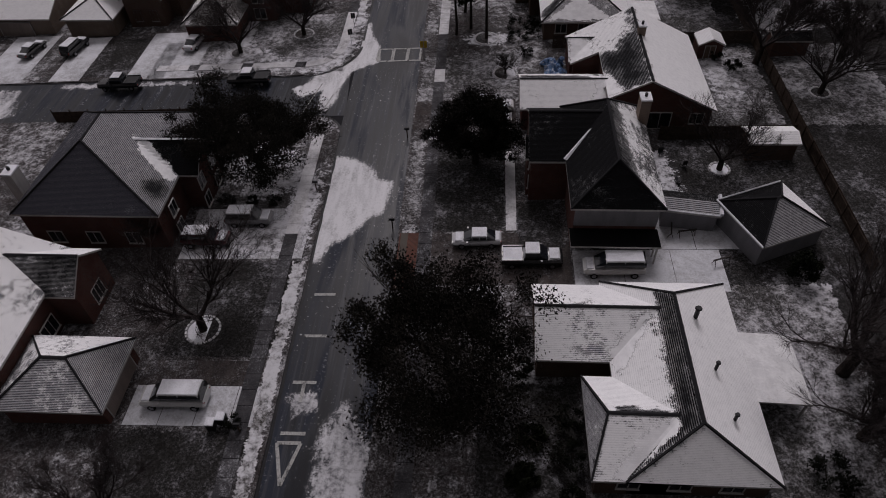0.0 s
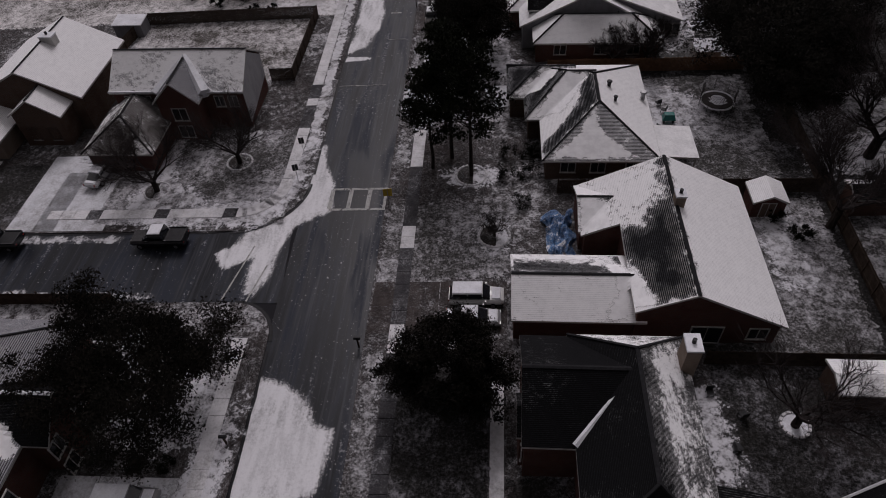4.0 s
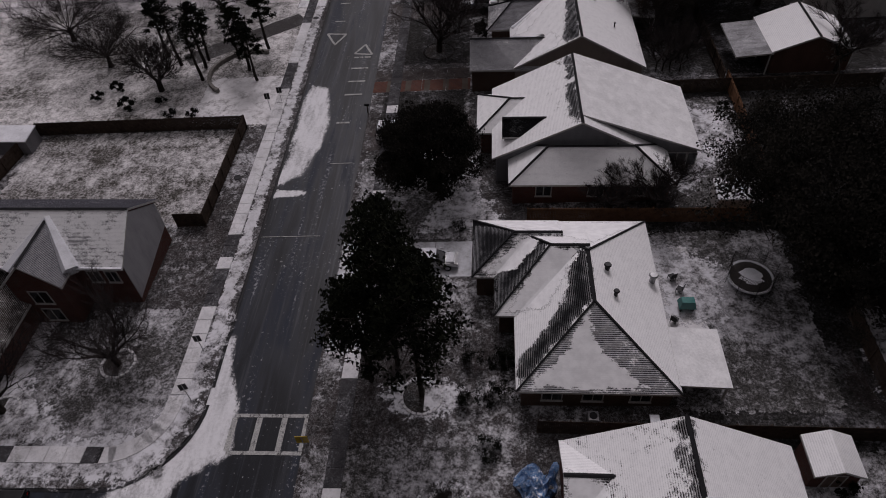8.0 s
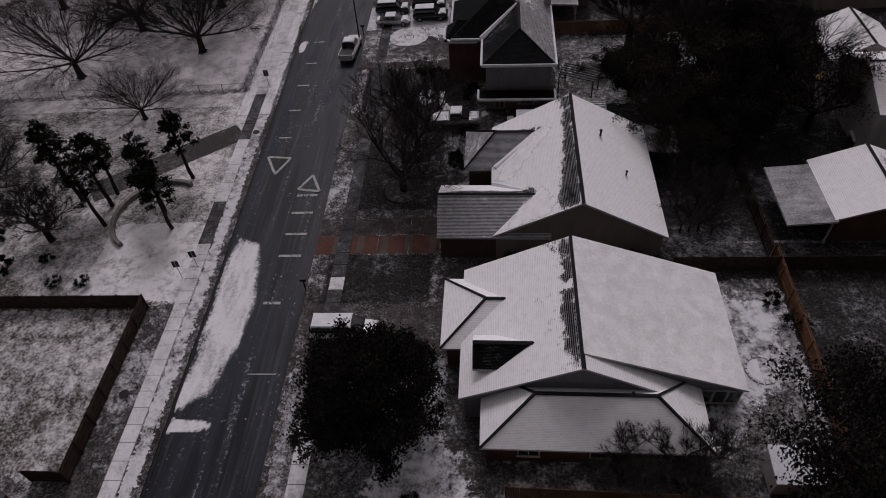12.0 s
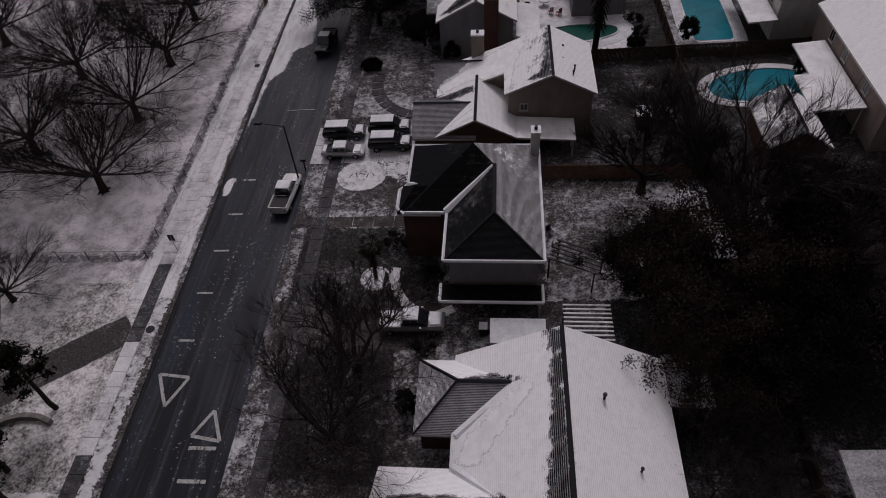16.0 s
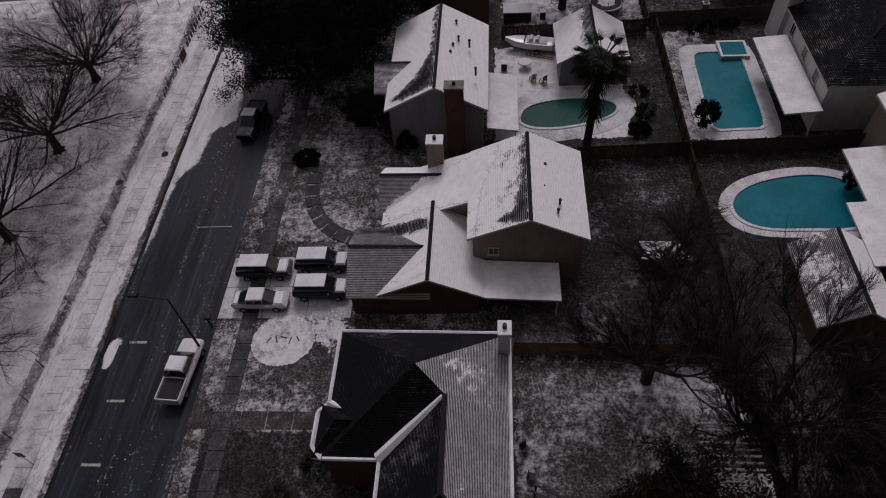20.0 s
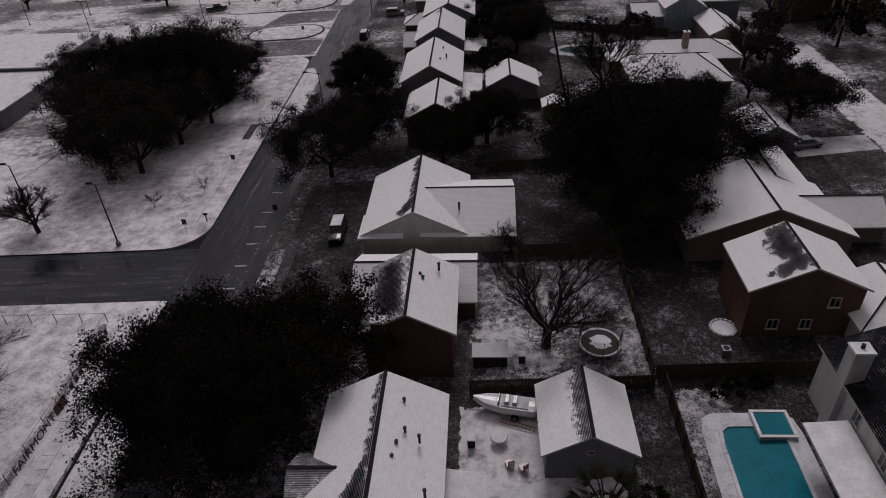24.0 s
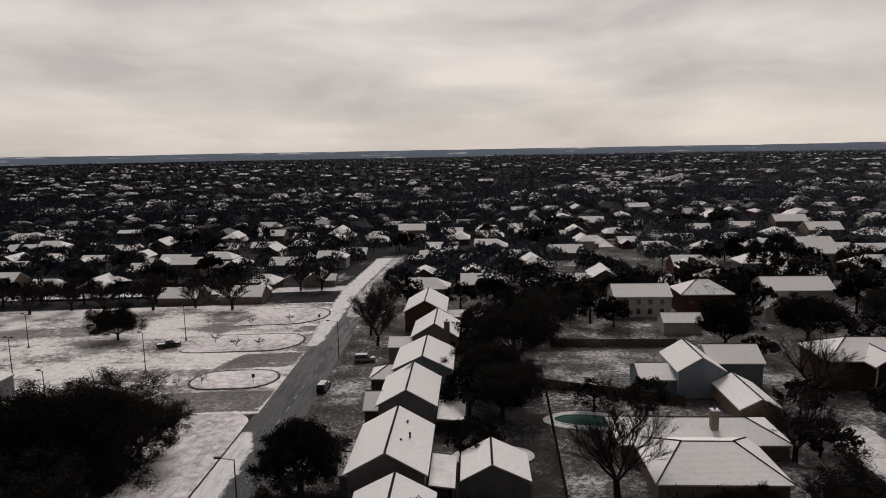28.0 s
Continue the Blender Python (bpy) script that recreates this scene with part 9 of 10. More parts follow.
# boat, table and chairs by the green pool
root = thing("boat", 17.2, 203.0, "white motor boat on a trailer under snow", "boat", turn=170)
part("hull", loft([(-2.7, 0.85, 0.5, 1.25), (-2.5, 1.0, 0.4, 1.3), (0.3, 1.0, 0.4, 1.3), (1.8, 0.7, 0.5, 1.35), (2.9, 0.1, 0.9, 1.4)], M["car_white"], "hull", 12), root)
part("cockpit", Build().box(-2.0, 0.4, -0.7, 0.7, 1.22, 1.33, inset=0.05).mesh("cockpit", M["drive_snow"]), root)
part("windscreen", Build().box(0.5, 0.7, -0.65, 0.65, 1.3, 1.75, inset=0.08).mesh("windscreen", M["glass"]), root)
for px in (-0.8, -0.1):
    part("seat", Build().box(px - 0.22, px + 0.22, -0.5, 0.5, 1.3, 1.65, inset=0.06).mesh("seat", M["car_silver"]), root)
part("outboard_motor", Build().box(-3.1, -2.7, -0.2, 0.2, 0.7, 1.6, inset=0.05).mesh("outboard_motor", M["dark_metal"]), root)
part("trailer_bar", Build().tube((-2.0, 0, 0.35), (3.6, 0, 0.35), 0.06, 0.06, 6).mesh("trailer_bar", M["dark_metal"]), root)
for s in (-1, 1):
    wh = part("wheel", TYRE, root, at=pose(-0.9, s * 1.0, 0.33))
    part("rim", RIM, wh)
root = thing("patio_table", 16.5, 199.6, "round patio table under snow", "table")
part("tabletop", Build().tube((0, 0, 0.68), (0, 0, 0.8), 0.75, 0.7, 18).mesh("tabletop", M["snow"]), root)
part("pedestal", Build().tube((0, 0, -0.1), (0, 0, 0.7), 0.1, 0.08, 8).mesh("pedestal", M["dark_metal"]), root)


def garden_chair(x, y, turn):
    root = thing("garden_chair", x, y, "dark red slatted garden chair by the pool", "chair", "pool chairs", turn=turn)
    part("seat", Build().box(-0.3, 0.3, -0.3, 0.3, 0.36, 0.42).mesh("seat", M["car_red"]), root)
    for k in range(4):
        part("back_slat", Build().box(-0.28 + 0.15 * k, -0.17 + 0.15 * k, 0.26, 0.32, 0.42, 1.05).mesh("back_slat", M["car_red"]), root)
    for sx in (-0.26, 0.26):
        for sy in (-0.26, 0.26):
            part("leg", Build().box(sx - 0.03, sx + 0.03, sy - 0.03, sy + 0.03, -0.05, 0.38).mesh("leg", M["car_red"]), root)


garden_chair(17.3, 197.2, 200)
garden_chair(18.4, 196.8, 215)
root = thing("ladder", 18.2, 201.2, "wooden ladder lying on snow", "ladder", turn=160)
for s in (-0.2, 0.2):
    part("rail", Build().box(-1.6, 1.6, s - 0.03, s + 0.03, 0.2, 0.26).mesh("rail", M["fence_tan"]), root)
for k in range(9):
    part("rung", Build().box(-1.45 + 0.36 * k, -1.4 + 0.36 * k, -0.2, 0.2, 0.21, 0.25).mesh("rung", M["fence_tan"]), root)


def bin_(x, y, s=1.0, mat="dark_metal", label="dark wheeled bin with snow on its lid"):
    root = thing("waste_bin", x, y, label, "bin")
    part("body", Build().box(-0.3 * s, 0.3 * s, -0.33 * s, 0.33 * s, 0.05, 1.0 * s, inset=-0.03).mesh("body", M[mat]), root)
    part("lid", Build().box(-0.36 * s, 0.36 * s, -0.4 * s, 0.38 * s, 1.0 * s, 1.08 * s, inset=0.03).mesh("lid", M["snow"]), root)


for x, y in ((14.2, 199.3), (16.8, 82.0 - 1.2), (9.2, 144.2), (10.2, 144.6), (12.0, 144.0), (-20.6, 24.8), (-21.3, 24.3), (18.9, 209.0)):
    bin_(x, y)


def low_shed(x, y, w, d, hgt, label, turn=0, mat="siding_brown"):
    root = thing("garden_box", x, y, label, "storage", turn=turn)
    part("body", Build().box(-w / 2, w / 2, -d / 2, d / 2, -0.2, hgt).mesh("body", M[mat]), root)
    part("lid", Build().solid([(-w / 2 - 0.12, -d / 2 - 0.12, hgt), (w / 2 + 0.12, -d / 2 - 0.12, hgt), (w / 2 + 0.12, d / 2 + 0.12, hgt + 0.25), (-w / 2 - 0.12, d / 2 + 0.12, hgt + 0.25)], 0.12).mesh("lid", M["snow"]), root, "lid under snow")


low_shed(15.9, 209.0, 3.2, 1.4, 1.5, "low dark shed with snow on its lid", mat="trim_dark")
low_shed(27.0, 172.0, 3.6, 1.4, 1.6, "low dark shed with snow on its lid", mat="trim_dark")
low_shed(12.0, 143.0, 4.2, 2.0, 1.9, "pale lean-to with snowy roof beside a house", mat="siding_tan")
low_shed(28.8, 152.0, 3.4, 2.6, 1.9, "small shed with snowy roof under trees")
low_shed(27.5, 104.0, 3.0, 2.4, 1.9, "white garden shed with snowy roof", mat="siding_white")
low_shed(-51.2, 116.6, 4.2, 2.6, 2.0, "pale garden shed with snowy roof", mat="siding_grey")
low_shed(44.5, 139.5, 2.0, 1.2, 0.7, "patio bench box under snow", mat="trim_dark")


def pergola(x0, x1, y0, y1, z, label, turn=0.0, mat="walk"):
    root = thing("pergola", (x0 + x1) / 2, (y0 + y1) / 2, label, "pergola", turn=turn)
    w, d = (x1 - x0) / 2, (y1 - y0) / 2
    n = int((y1 - y0) / 0.42)
    for k in range(n):
        y = -d + 2 * d * (k + 0.5) / n
        part("slat", Build().box(-w, w, y - 0.07, y + 0.07, z, z + 0.1).mesh("slat", M[mat]), root)
    for sx in (-w + 0.2, w - 0.2):
        for sy in (-d + 0.2, d - 0.2):
            part("post", Build().box(sx - 0.06, sx + 0.06, sy - 0.06, sy + 0.06, -0.3, z).mesh("post", M["fence"]), root)


pergola(14.9, 19.3, 149.0, 151.8, 2.5, "dark slatted pergola with thin snow on its slats", -24, "walk_bare")
pergola(15.6, 19.4, 141.2, 145.4, 2.4, "slatted lean-to frame with snowy slats")
pergola(26.6, 30.4, 152.6, 157.0, 2.0, "timber frame with open slats in a yard")
# crumpled tarpaulin heap
v, f = [], []
n = 14
for j in range(n):
    for i in range(n):
        u, w = i / (n - 1) - 0.5, j / (n - 1) - 0.5
        e = max(0.0, 1 - 4 * max(u * u, w * w) ** 1.0)
        v.append((u * 3.1 * (0.85 + 0.9 * noise.noise((u * 2, w * 5, 5))), w * 7.0 * (0.9 + 0.6 * noise.noise((u * 4, w * 2, 8))), 0.02 + e * (0.8 + 1.3 * noise.noise((u * 5, w * 9, 1)) + 0.7 * noise.noise((u * 11, w * 17, 2)))))
f = [(j * n + i, j * n + i + 1, (j + 1) * n + i + 1, (j + 1) * n + i) for j in range(n - 1) for i in range(n - 1)]
single("tarpaulin", mesh("tarpaulin", v, f, M["tarp"]), 8.3, 74.6, "crumpled blue tarpaulin patched with snow", "tarpaulin")
# low curved wall in the park
for k in range(14):
    a = radians(70 + 12.5 * k)
    x, y = -27.2 + 4.6 * math.cos(a), 130.9 + 5.0 * math.sin(a)
    single("wall_block", Build().box(-0.55, 0.55, -0.22, 0.22, -0.2, 0.5, inset=0.02).mesh("wall_block", M["stone"]), x, y, "dark block of a curved seat wall", "wall block", "curved seat wall", turn=math.degrees(a) + 90)


def ac_unit(x, y):
    root = thing("air_conditioner", x, y, "grey air-conditioning unit beside a wall", "air conditioner")
    part("case", Build().box(-0.4, 0.4, -0.4, 0.4, 0.0, 0.8, inset=0.02).mesh("case", M["metal"]), root)
    part("fan_grille", Build().tube((0, 0, 0.79), (0, 0, 0.84), 0.3, 0.28, 14).mesh("fan_grille", M["dark_metal"]), root)


for x, y in ((12.5, 81.2), (17.2, 18.6), (37.8, 209.4), (19.4, 106.0), (8.0, 61.0)):
    ac_unit(x, y)
root = thing("barbecue", 21.2, 91.6, "green-covered barbecue on a snowy patio", "barbecue")
part("cover", Build().box(-0.7, 0.7, -0.5, 0.5, 0.5, 1.15, inset=0.18).mesh("cover", M["car_teal"]), root, "green cover")
for sx in (-0.5, 0.5):
    part("leg", Build().box(sx - 0.05, sx + 0.05, -0.4, 0.4, -0.1, 0.5).mesh("leg", M["dark_metal"]), root)
root = thing("slide", 45.0, 151.5, "yellow plastic playground slide", "slide", turn=30)
part("chute", Build().add([(-1.4, -0.3, 0.2), (-1.4, 0.3, 0.2), (1.0, 0.3, 1.5), (1.0, -0.3, 1.5), (-1.4, -0.3, 0.1), (-1.4, 0.3, 0.1), (1.0, 0.3, 1.4), (1.0, -0.3, 1.4)], [(3, 2, 1, 0), (4, 5, 6, 7), (0, 1, 5, 4), (2, 3, 7, 6), (1, 2, 6, 5), (3, 0, 4, 7)]).mesh("chute", M["car_yellow"]), root)
part("ladder", Build().box(1.0, 1.15, -0.3, 0.3, -0.1, 1.5).mesh("ladder", M["car_yellow"]), root)
for x, y in ((20.6, 85.0 + 9.8), (21.0, 93.4), (20.0, 90.2), (19.6, 52.8), (20.6, 55.4), (18.6, 57.2), (15.2, 155.6), (15.6, 153.6)):
    root = thing("patio_chair", x, y, "dark metal patio chair beside a house", "chair", "patio chairs", turn=(x * 97) % 360)
    part("seat", Build().box(-0.27, 0.27, -0.27, 0.27, 0.38, 0.44).mesh("seat", M["dark_metal"]), root)
    part("backrest", Build().box(-0.27, 0.27, 0.24, 0.3, 0.44, 0.95).mesh("backrest", M["dark_metal"]), root)
    for sx in (-0.23, 0.23):
        for sy in (-0.23, 0.23):
            part("leg", Build().box(sx - 0.025, sx + 0.025, sy - 0.025, sy + 0.025, -0.05, 0.4).mesh("leg", M["dark_metal"]), root)
for x, y, t in ((19.0, 45.2, 10), (17.6, 45.6, 80), (21.4, 41.6, 20)):
    root = thing("sawhorse", x, y, "dark wooden trestle on snow", "trestle", turn=t)
    part("beam", Build().box(-0.9, 0.9, -0.06, 0.06, 0.6, 0.72).mesh("beam", M["trim_dark"]), root)
    for sx in (-0.75, 0.75):
        for sy in (-0.3, 0.3):
            part("leg", Build().tube((sx, sy, -0.05), (sx, 0, 0.65), 0.035, 0.035, 4).mesh("leg", M["trim_dark"]), root)


# ---- the suburb beyond ----
SUB = random.Random(2024)
PROTO = []
WALLS = ["brick_brown", "siding_tan", "siding_white", "brick_red", "siding_grey", "brick_tan"]
SNOWY = (1.1, 0, 0)
for k in range(6):
    two = k in (2, 5)
    e = 5.2 if two else 2.8
    x, y = 92.0 + 22 * (k % 3), 392.0 + 26 * (k // 3)
    h = house_at(x, y, ["brown-brick house with snowy hipped roof", "tan bungalow with snow-covered gables", "white two-storey house with snowy roof", "red-brick house with partly bare roof", "grey house with long snowy roof", "pale-brick two-storey house with snow"][k], group="suburb houses")
    cov = {q: (SUB.uniform(0.65, 1.2), 0.1, 0) for q in "wesn"}
    wing(h, x - 7.5, x + 7.5, y - 5, y + 5, e, e + 3.0, "x", "hip" if k % 2 == 0 else "gable", "hip" if k % 3 == 0 else "gable", ["roof_grey", "roof_brown"][k % 2], WALLS[k], cov, cap=False)
    wing(h, x - 7.0 if k % 2 else x + 0.5, x - 0.5 if k % 2 else x + 7.0, y - 9, y + 1, 2.8, 5.0, "y", "gable" if k % 2 else "hip", "gable", ["roof_grey", "roof_brown"][k % 2], WALLS[k], cov, cap=False)
    opening(h, x + (3.5 if k % 2 else -3.5), y - 4.54 if k % 2 == 0 else y - 4.54, 0.9, "s", 1.6, 1.3)
    if two:
        opening(h, x - 3.5, y - 4.54, 3.4, "s", 1.2, 1.2)
        opening(h, x + 3.5, y - 4.54, 3.4, "s", 1.2, 1.2)
    PROTO.append(h)
ROOFS = []


def far_oak(seed):
    rng = random.Random(seed)
    v, f = leaves(dome(60, 5.4, 1.2, 8.4, rng), 36, 0.36, rng)
    b = Build().tube((0, 0, -0.5), (0, 0, 4.0), 0.3, 0.2, 6, cap=False)
    return [("trunk", b.mesh("trunk", M["bark"]), ""), ("crown", mesh("crown", v, f, M["oak_leaf"]), "")]


for k in range(4):
    KINDS["far_%d" % k] = far_oak(60 + k)
KINDS["far_bare"] = bare_parts(70, 8.5, 3, 0.6, 0.0, 0.2)


def taken(x, y):
    """Ground that already holds something."""
    if left_kerb(y) - 8 < x < right_kerb(y) + 8 and y < 486:
        return True
    if y < 396 and -150 < x < 20:
        return True
    if 66 < x < 84 and 398 < y < 500 or -150 < x < -20 and 407 < y < 419:
        return True
    return y < 380 and 20 <= x < 112 or 86 < x < 142 and 384 < y < 426


homes = 0
WOODS = []
EVER, DEAD = "dark evergreen tree among suburban houses", "leafless tree among suburban houses"
for row in range(12):
    y0 = 396 + 25 * row + 8 * (row // 2)
    x = -0.8 * (y0 - 200) - 40
    while x < 0.84 * (y0 - 200) + 40:
        x += SUB.uniform(16.5, 22)
        y = y0 + 6 * noise.noise((x * 0.02, row, 0)) + SUB.uniform(-2, 2)
        swing = 12 * noise.noise((x * 0.008, y * 0.01, 3))
        if not taken(x, y) and row < 6 and homes < 135 and SUB.random() < 0.92:
            q = SUB.uniform(0.78, 1.0)
            copy_thing(PROTO[SUB.randrange(6)], pose(x, y, gz(x), 0, 0, (0 if row % 2 else 180) + SUB.choice((0, 0, 90)) + swing) @ Matrix.Diagonal((q, q, q, 1)))
            homes += 1
        elif row >= 6 and not taken(x, y):
            ROOFS.append((x, y, SUB.uniform(5, 8.5), SUB.uniform(4, 6), SUB.choice((0, 90)) + swing))
        for _ in range(7 if noise.noise((x * 0.015, y * 0.015, 7)) > -0.1 else 3):
            tx, ty = x + SUB.uniform(-10, 10), y + SUB.choice((-1, 1)) * SUB.uniform(7, 14)
            if taken(tx, ty):
                continue
            if SUB.random() < 0.09 and y < 560:
                bare = SUB.random() < 0.3
                plant("far_bare" if bare else "far_%d" % SUB.randrange(4), tx, ty, SUB.uniform(0.8, 1.35), None, DEAD if bare else EVER, group="suburb trees")
            else:
                WOODS.append((tx, ty, SUB.uniform(2.6, 5.6), SUB.uniform(5.0, 9.5)))
for x, y in ((86, 240), (92, 262), (96, 284), (84, 218), (104, 238), (112, 262), (118, 290), (122, 318), (126, 345), (82, 196), (98, 200)):
    copy_thing(PROTO[SUB.randrange(6)], pose(x + 8, y, gz(x), 0, 0, SUB.choice((0, 90, 180))) @ Matrix.Diagonal((0.9, 0.9, 0.9, 1)))
    plant("far_%d" % SUB.randrange(4), x + SUB.uniform(-4, 0), y + 11, SUB.uniform(0.8, 1.2), None, EVER, group="suburb trees")
# trees over the yards between the nearer houses
for x, y, s in ((47, 356, 1.1), (52, 352, 0.9), (45, 366, 1.1), (50, 374, 1.2), (88, 358, 1.0), (87, 370, 1.1), (76, 352, 0.8), (82, 350, 0.8), (112, 356, 1.2), (118, 366, 1.2), (104, 378, 1.3), (92, 380, 1.2), (78, 380, 0.9), (66, 380, 1.2), (58, 378, 1.1), (114, 382, 1.3), (126, 380, 1.2), (98, 388, 0.9), (110, 404, 1.2), (124, 404, 1.1), (136, 400, 1.2), (88, 404, 1.1), (100, 430, 1.2), (114, 432, 1.2), (128, 432, 1.2), (64, 392, 1.1), (60, 404, 1.2), (58, 418, 1.1), (142, 392, 1.3), (88, 392, 1.0), (74, 322, 0.8), (100, 330, 1.0), (106, 312, 1.1), (38, 300, 0.9), (70, 296, 0.8), (46, 297, 0.8), (66, 282, 0.8), (82, 290, 1.0), (18, 284, 0.8), (17, 300, 1.0), (18, 326, 0.9), (18, 338, 1.0), (20, 350, 1.1), (27, 340, 1.1), (30, 368, 1.2), (14, 376, 1.1), (24, 382, 1.1), (36, 392, 1.1), (-2, 384, 1.0), (44, 384, 1.2)):
    plant("far_%d" % SUB.randrange(4), x, y, s, None, EVER, group="suburb trees", tall=SUB.uniform(0.85, 1.15))
for x, y, s in ((-120.6, 387.3, 1.5), (-109.4, 391.0, 1.5), (-96.0, 386.0, 1.3), (-81.5, 388.0, 1.55), (-69.0, 390.0, 1.3), (-55.8, 386.0, 1.5), (-41.2, 411.0, 1.3), (-34.0, 411.0, 1.3), (-121.0, 362.0, 1.1), (-134.0, 388.0, 1.4)):
    plant("bare_b", x, y, s, None, "dark rounded leafless street tree on snow")
for x, y, s in ((-128, 404, 1.1), (-112, 402, 1.2), (-101, 404, 1.0), (-88, 403, 1.2), (-74, 403, 1.1), (-63, 404, 0.9), (-140, 402, 1.2), (-97, 424, 1.2), (-70, 424, 1.0), (-126, 424, 1.2)):
    plant("far_%d" % SUB.randrange(4), x, y, s, None, EVER, group="suburb trees")
for x, y, s in ((90, 335, 1.2), (72, 333, 1.0), (110, 340, 1.2), (104, 300, 1.1), (86, 250, 1.0), (88, 275, 1.1), (46, 258, 0.9)):
    plant("oak_d", x, y, s, None, OAK)
h = house_at(55.3, 252.4, "grey garage with snow-covered gable roof", "garage", "garage")
wing(h, 52.0, 58.7, 248.0, 256.8, 2.7, 4.5, "y", "gable", "gable", "roof_grey", "siding_grey", {"w": (1.1, 0, 0), "e": (1.2, 0, 0)})
patch("near_street", 70.4, 77.6, 226, 292, PATH_SNOW, "snow-covered residential street behind the houses", "road", 0.06, 1.2)
flat("snowy_drive", [(58.8, 247.2), (70.2, 248.5), (70.2, 253.0), (58.8, 252.6)], 0.018, M["drive_snow"], "snow-covered drive beside a garage", "drive")
lane("far_street", lambda y: 70.5, lambda y: 79.0, 380, 520, -0.12, M["walk"], label="snowy residential street between houses")
flat("far_street_2", [(-150, 409), (-20, 409), (-20, 417), (-150, 417)], -0.14, M["walk"], "snowy residential street beyond the car park", "road")


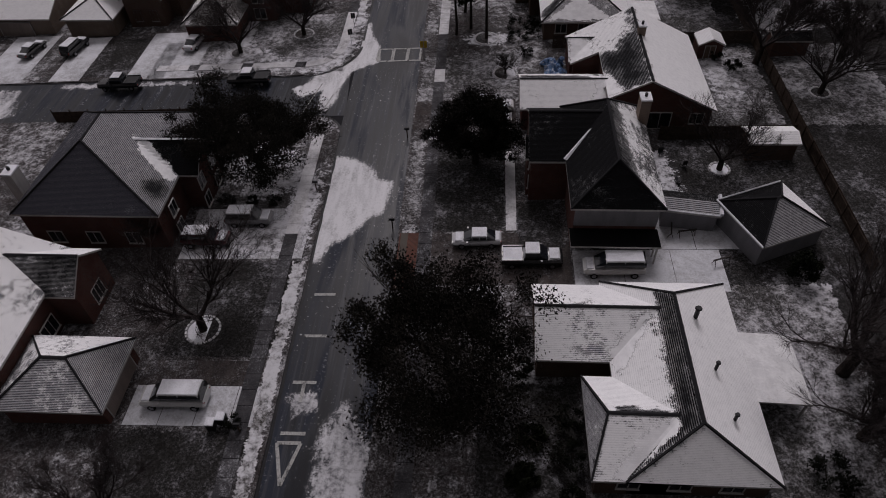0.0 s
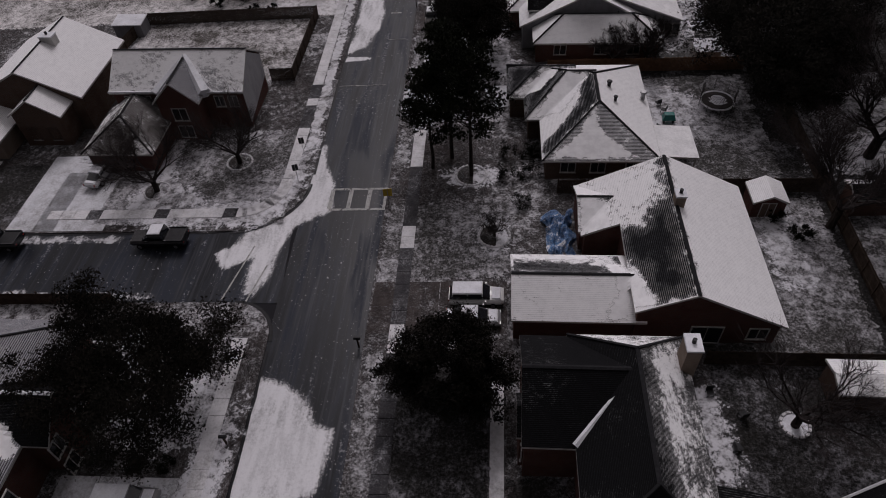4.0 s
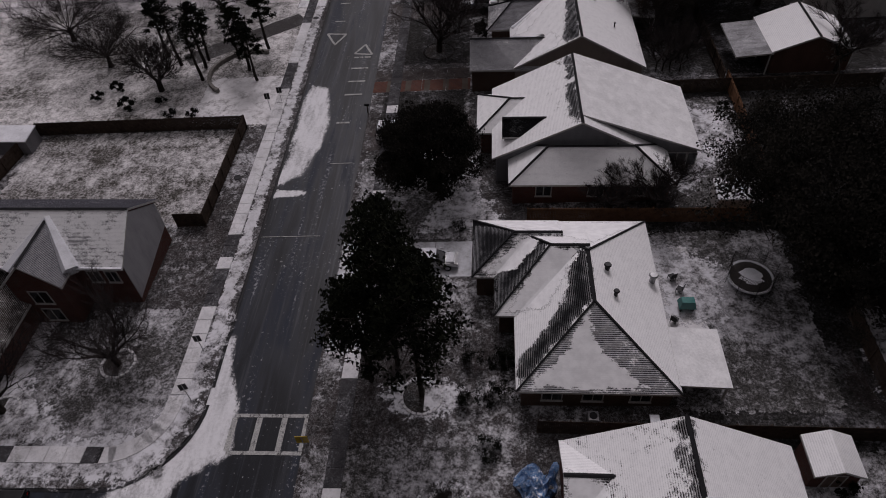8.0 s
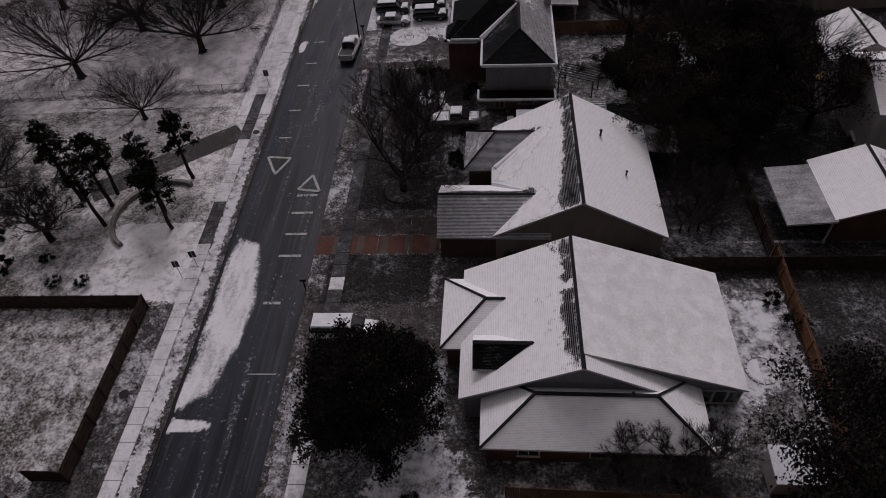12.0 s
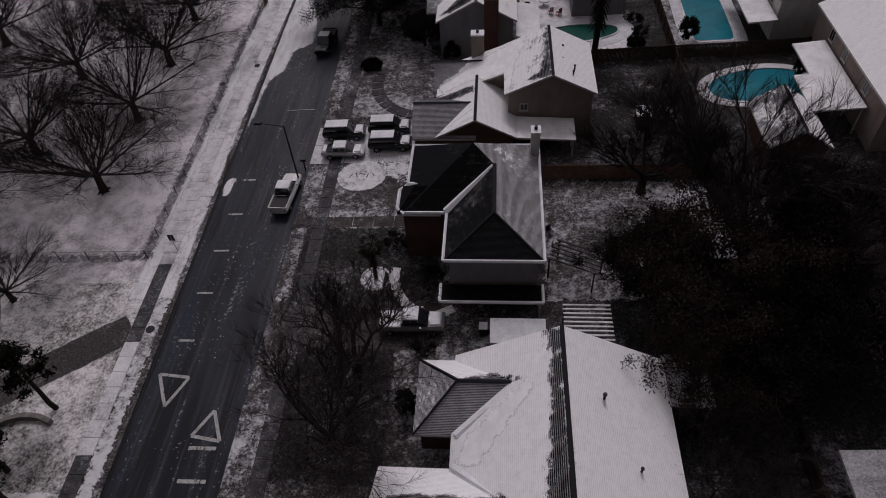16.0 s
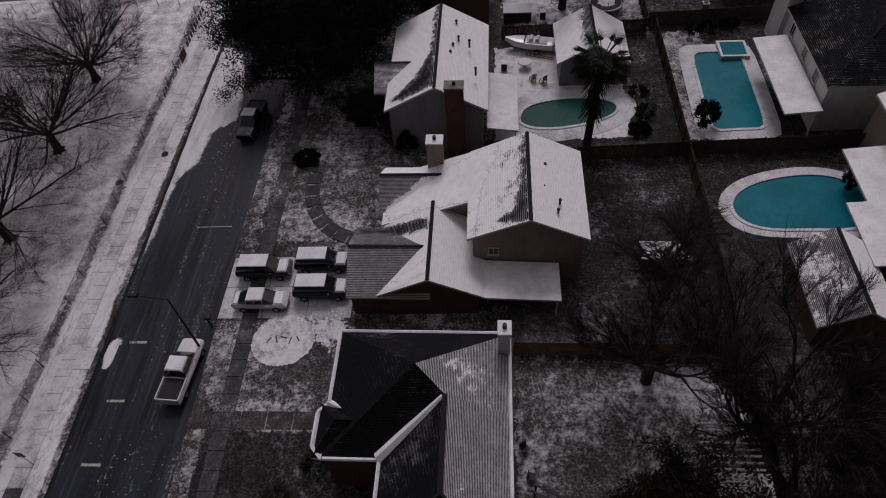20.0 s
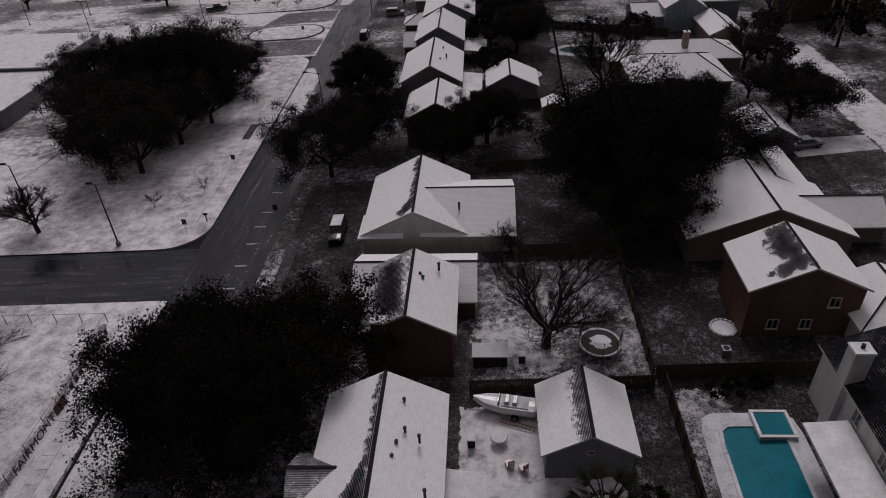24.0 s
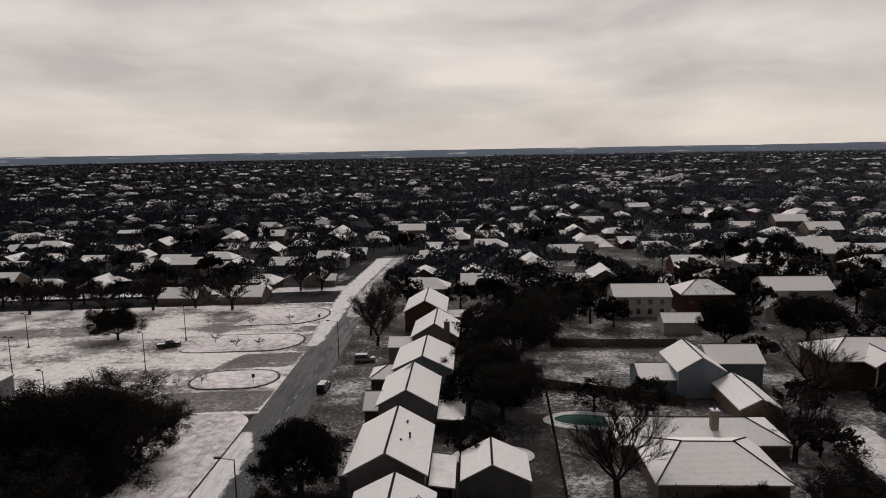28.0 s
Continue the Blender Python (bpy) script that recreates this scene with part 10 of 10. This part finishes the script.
def far_field():
    """Rooftops and tree clumps out to the horizon, as two joined sheets of stuff."""
    rng = random.Random(9)
    rv, rf, rs = [], [], []
    tv, tf = [], []
    for _ in range(2600):
        y = 690 + 2300 * rng.random() ** 1.7
        half = 0.75 * (y - 150)
        x = rng.uniform(-half, half * 1.12)
        if noise.noise((x * 0.006, y * 0.004, 1)) + rng.uniform(-0.3, 0.3) > -0.05:
            ROOFS.append((x, y, rng.uniform(4.5, 10), rng.uniform(3.5, 6), rng.choice((0, 90)) + 30 * noise.noise((x * 0.004, y * 0.004, 9))))
    for x, y, w, d, turn in ROOFS:
        e, r = rng.uniform(2.6, 4.4), rng.uniform(4.8, 7.0)
        c, s, z, k = math.cos(radians(turn)), math.sin(radians(turn)), gz(x), len(rv)
        hip = rng.choice((0.6, 1.0))
        for px, py, pz in ((-w, -d, e), (w, -d, e), (w, d, e), (-w, d, e), (-w * hip, 0, r), (w * hip, 0, r), (-w, -d, -1), (w, -d, -1), (w, d, -1), (-w, d, -1)):
            rv.append((x + px * c - py * s, y + px * s + py * c, z + pz))
        rf += [(k, k + 1, k + 5, k + 4), (k + 2, k + 3, k + 4, k + 5), (k + 1, k + 2, k + 5), (k + 3, k, k + 4), (k + 6, k + 7, k + 1, k), (k + 7, k + 8, k + 2, k + 1), (k + 8, k + 9, k + 3, k + 2), (k + 9, k + 6, k, k + 3)]
        rs += [0] * 4 + [1] * 4
    for x, y, r, hh in WOODS:
        z = gz(x)
        for _ in range(210 if y < 520 else 110):
            a, e = rng.uniform(0, 6.283), rng.random()
            q = r * math.sqrt(rng.random())
            p = Vector((x + q * math.cos(a), y + q * math.sin(a), z + hh * (0.25 + 0.75 * math.sqrt(max(0.0, 1 - (q / r) ** 2)) * rng.uniform(0.55, 1.0))))
            u = Vector((rng.gauss(0, 1), rng.gauss(0, 1), rng.gauss(0, 1))).normalized() * (0.42 if y < 520 else 0.6) * rng.uniform(0.6, 1.3)
            w = u.orthogonal().normalized() * 0.34
            k = len(tv)
            tv += [p - u, p + u + w, p + u - w]
            tf.append((k, k + 1, k + 2))
        k = len(tv)
        tv += [Vector((x - 0.2, y, z)), Vector((x + 0.2, y, z)), Vector((x + 0.12, y, z + hh * 0.5)), Vector((x - 0.12, y, z + hh * 0.5))]
        tf.append((k, k + 1, k + 2, k + 3))
    for _ in range(24000):
        y = 650 + 3500 * rng.random() ** 2.0
        half = 0.76 * (y - 150)
        x = rng.uniform(-half, half * 1.12)
        s = rng.uniform(2.5, 5.0)
        n = 22 if y < 1100 else 10 if y < 1900 else 5
        size = 0.9 if y < 1100 else 1.5 if y < 1900 else 2.6
        z = gz(x)
        for _ in range(n):
            p = Vector((x + rng.gauss(0, s * 0.6), y + rng.gauss(0, s * 0.6), z + abs(rng.gauss(0, 1)) * 3.0 + 1.5))
            u = Vector((rng.gauss(0, 1), rng.gauss(0, 1), rng.gauss(0, 1))).normalized() * size * rng.uniform(0.6, 1.3)
            w = u.orthogonal().normalized() * size * 0.7
            k = len(tv)
            tv += [p - u, p + u + w, p + u - w]
            tf.append((k, k + 1, k + 2))
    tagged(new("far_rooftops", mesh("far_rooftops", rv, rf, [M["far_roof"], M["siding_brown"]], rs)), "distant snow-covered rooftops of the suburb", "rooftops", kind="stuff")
    tagged(new("far_woods", mesh("far_woods", tv, tf, M["far_leaf"])), "distant trees between the rooftops, haze blue in their colour", "woods", kind="stuff")


# distance haze is put into these leaf colours: bluer and paler than near trees
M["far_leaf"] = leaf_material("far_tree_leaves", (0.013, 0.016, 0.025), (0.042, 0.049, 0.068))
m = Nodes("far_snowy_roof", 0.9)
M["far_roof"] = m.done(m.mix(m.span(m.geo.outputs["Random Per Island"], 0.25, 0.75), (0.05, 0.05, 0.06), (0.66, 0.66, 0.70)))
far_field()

# low hills along the horizon
v, f = [], []
for k in range(121):
    a = radians(-62 + 124 * k / 120)
    top = 40 + 4 * noise.noise((k * 0.13, 0, 0)) + 2.5 * noise.noise((k * 0.6, 2, 0)) + 10 * k / 120
    for d, z in ((4300, 0), (4550, top * 0.6), (4800, top)):
        v.append((d * math.sin(a), d * math.cos(a), z))
f = [(3 * k + i, 3 * k + 3 + i, 3 * k + 4 + i, 3 * k + 1 + i) for k in range(120) for i in range(2)]
m = Nodes("haze_tinted_hills", 0.95)
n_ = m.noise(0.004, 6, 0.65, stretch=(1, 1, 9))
# the blue-grey stands for haze over the hills, mixed into their base colour
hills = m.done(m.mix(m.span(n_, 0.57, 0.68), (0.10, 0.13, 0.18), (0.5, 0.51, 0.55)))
tagged(new("backdrop_hills", mesh("backdrop_hills", v, f, hills)), "low wooded hills tinted blue-grey with painted haze", "backdrop", kind="structure")
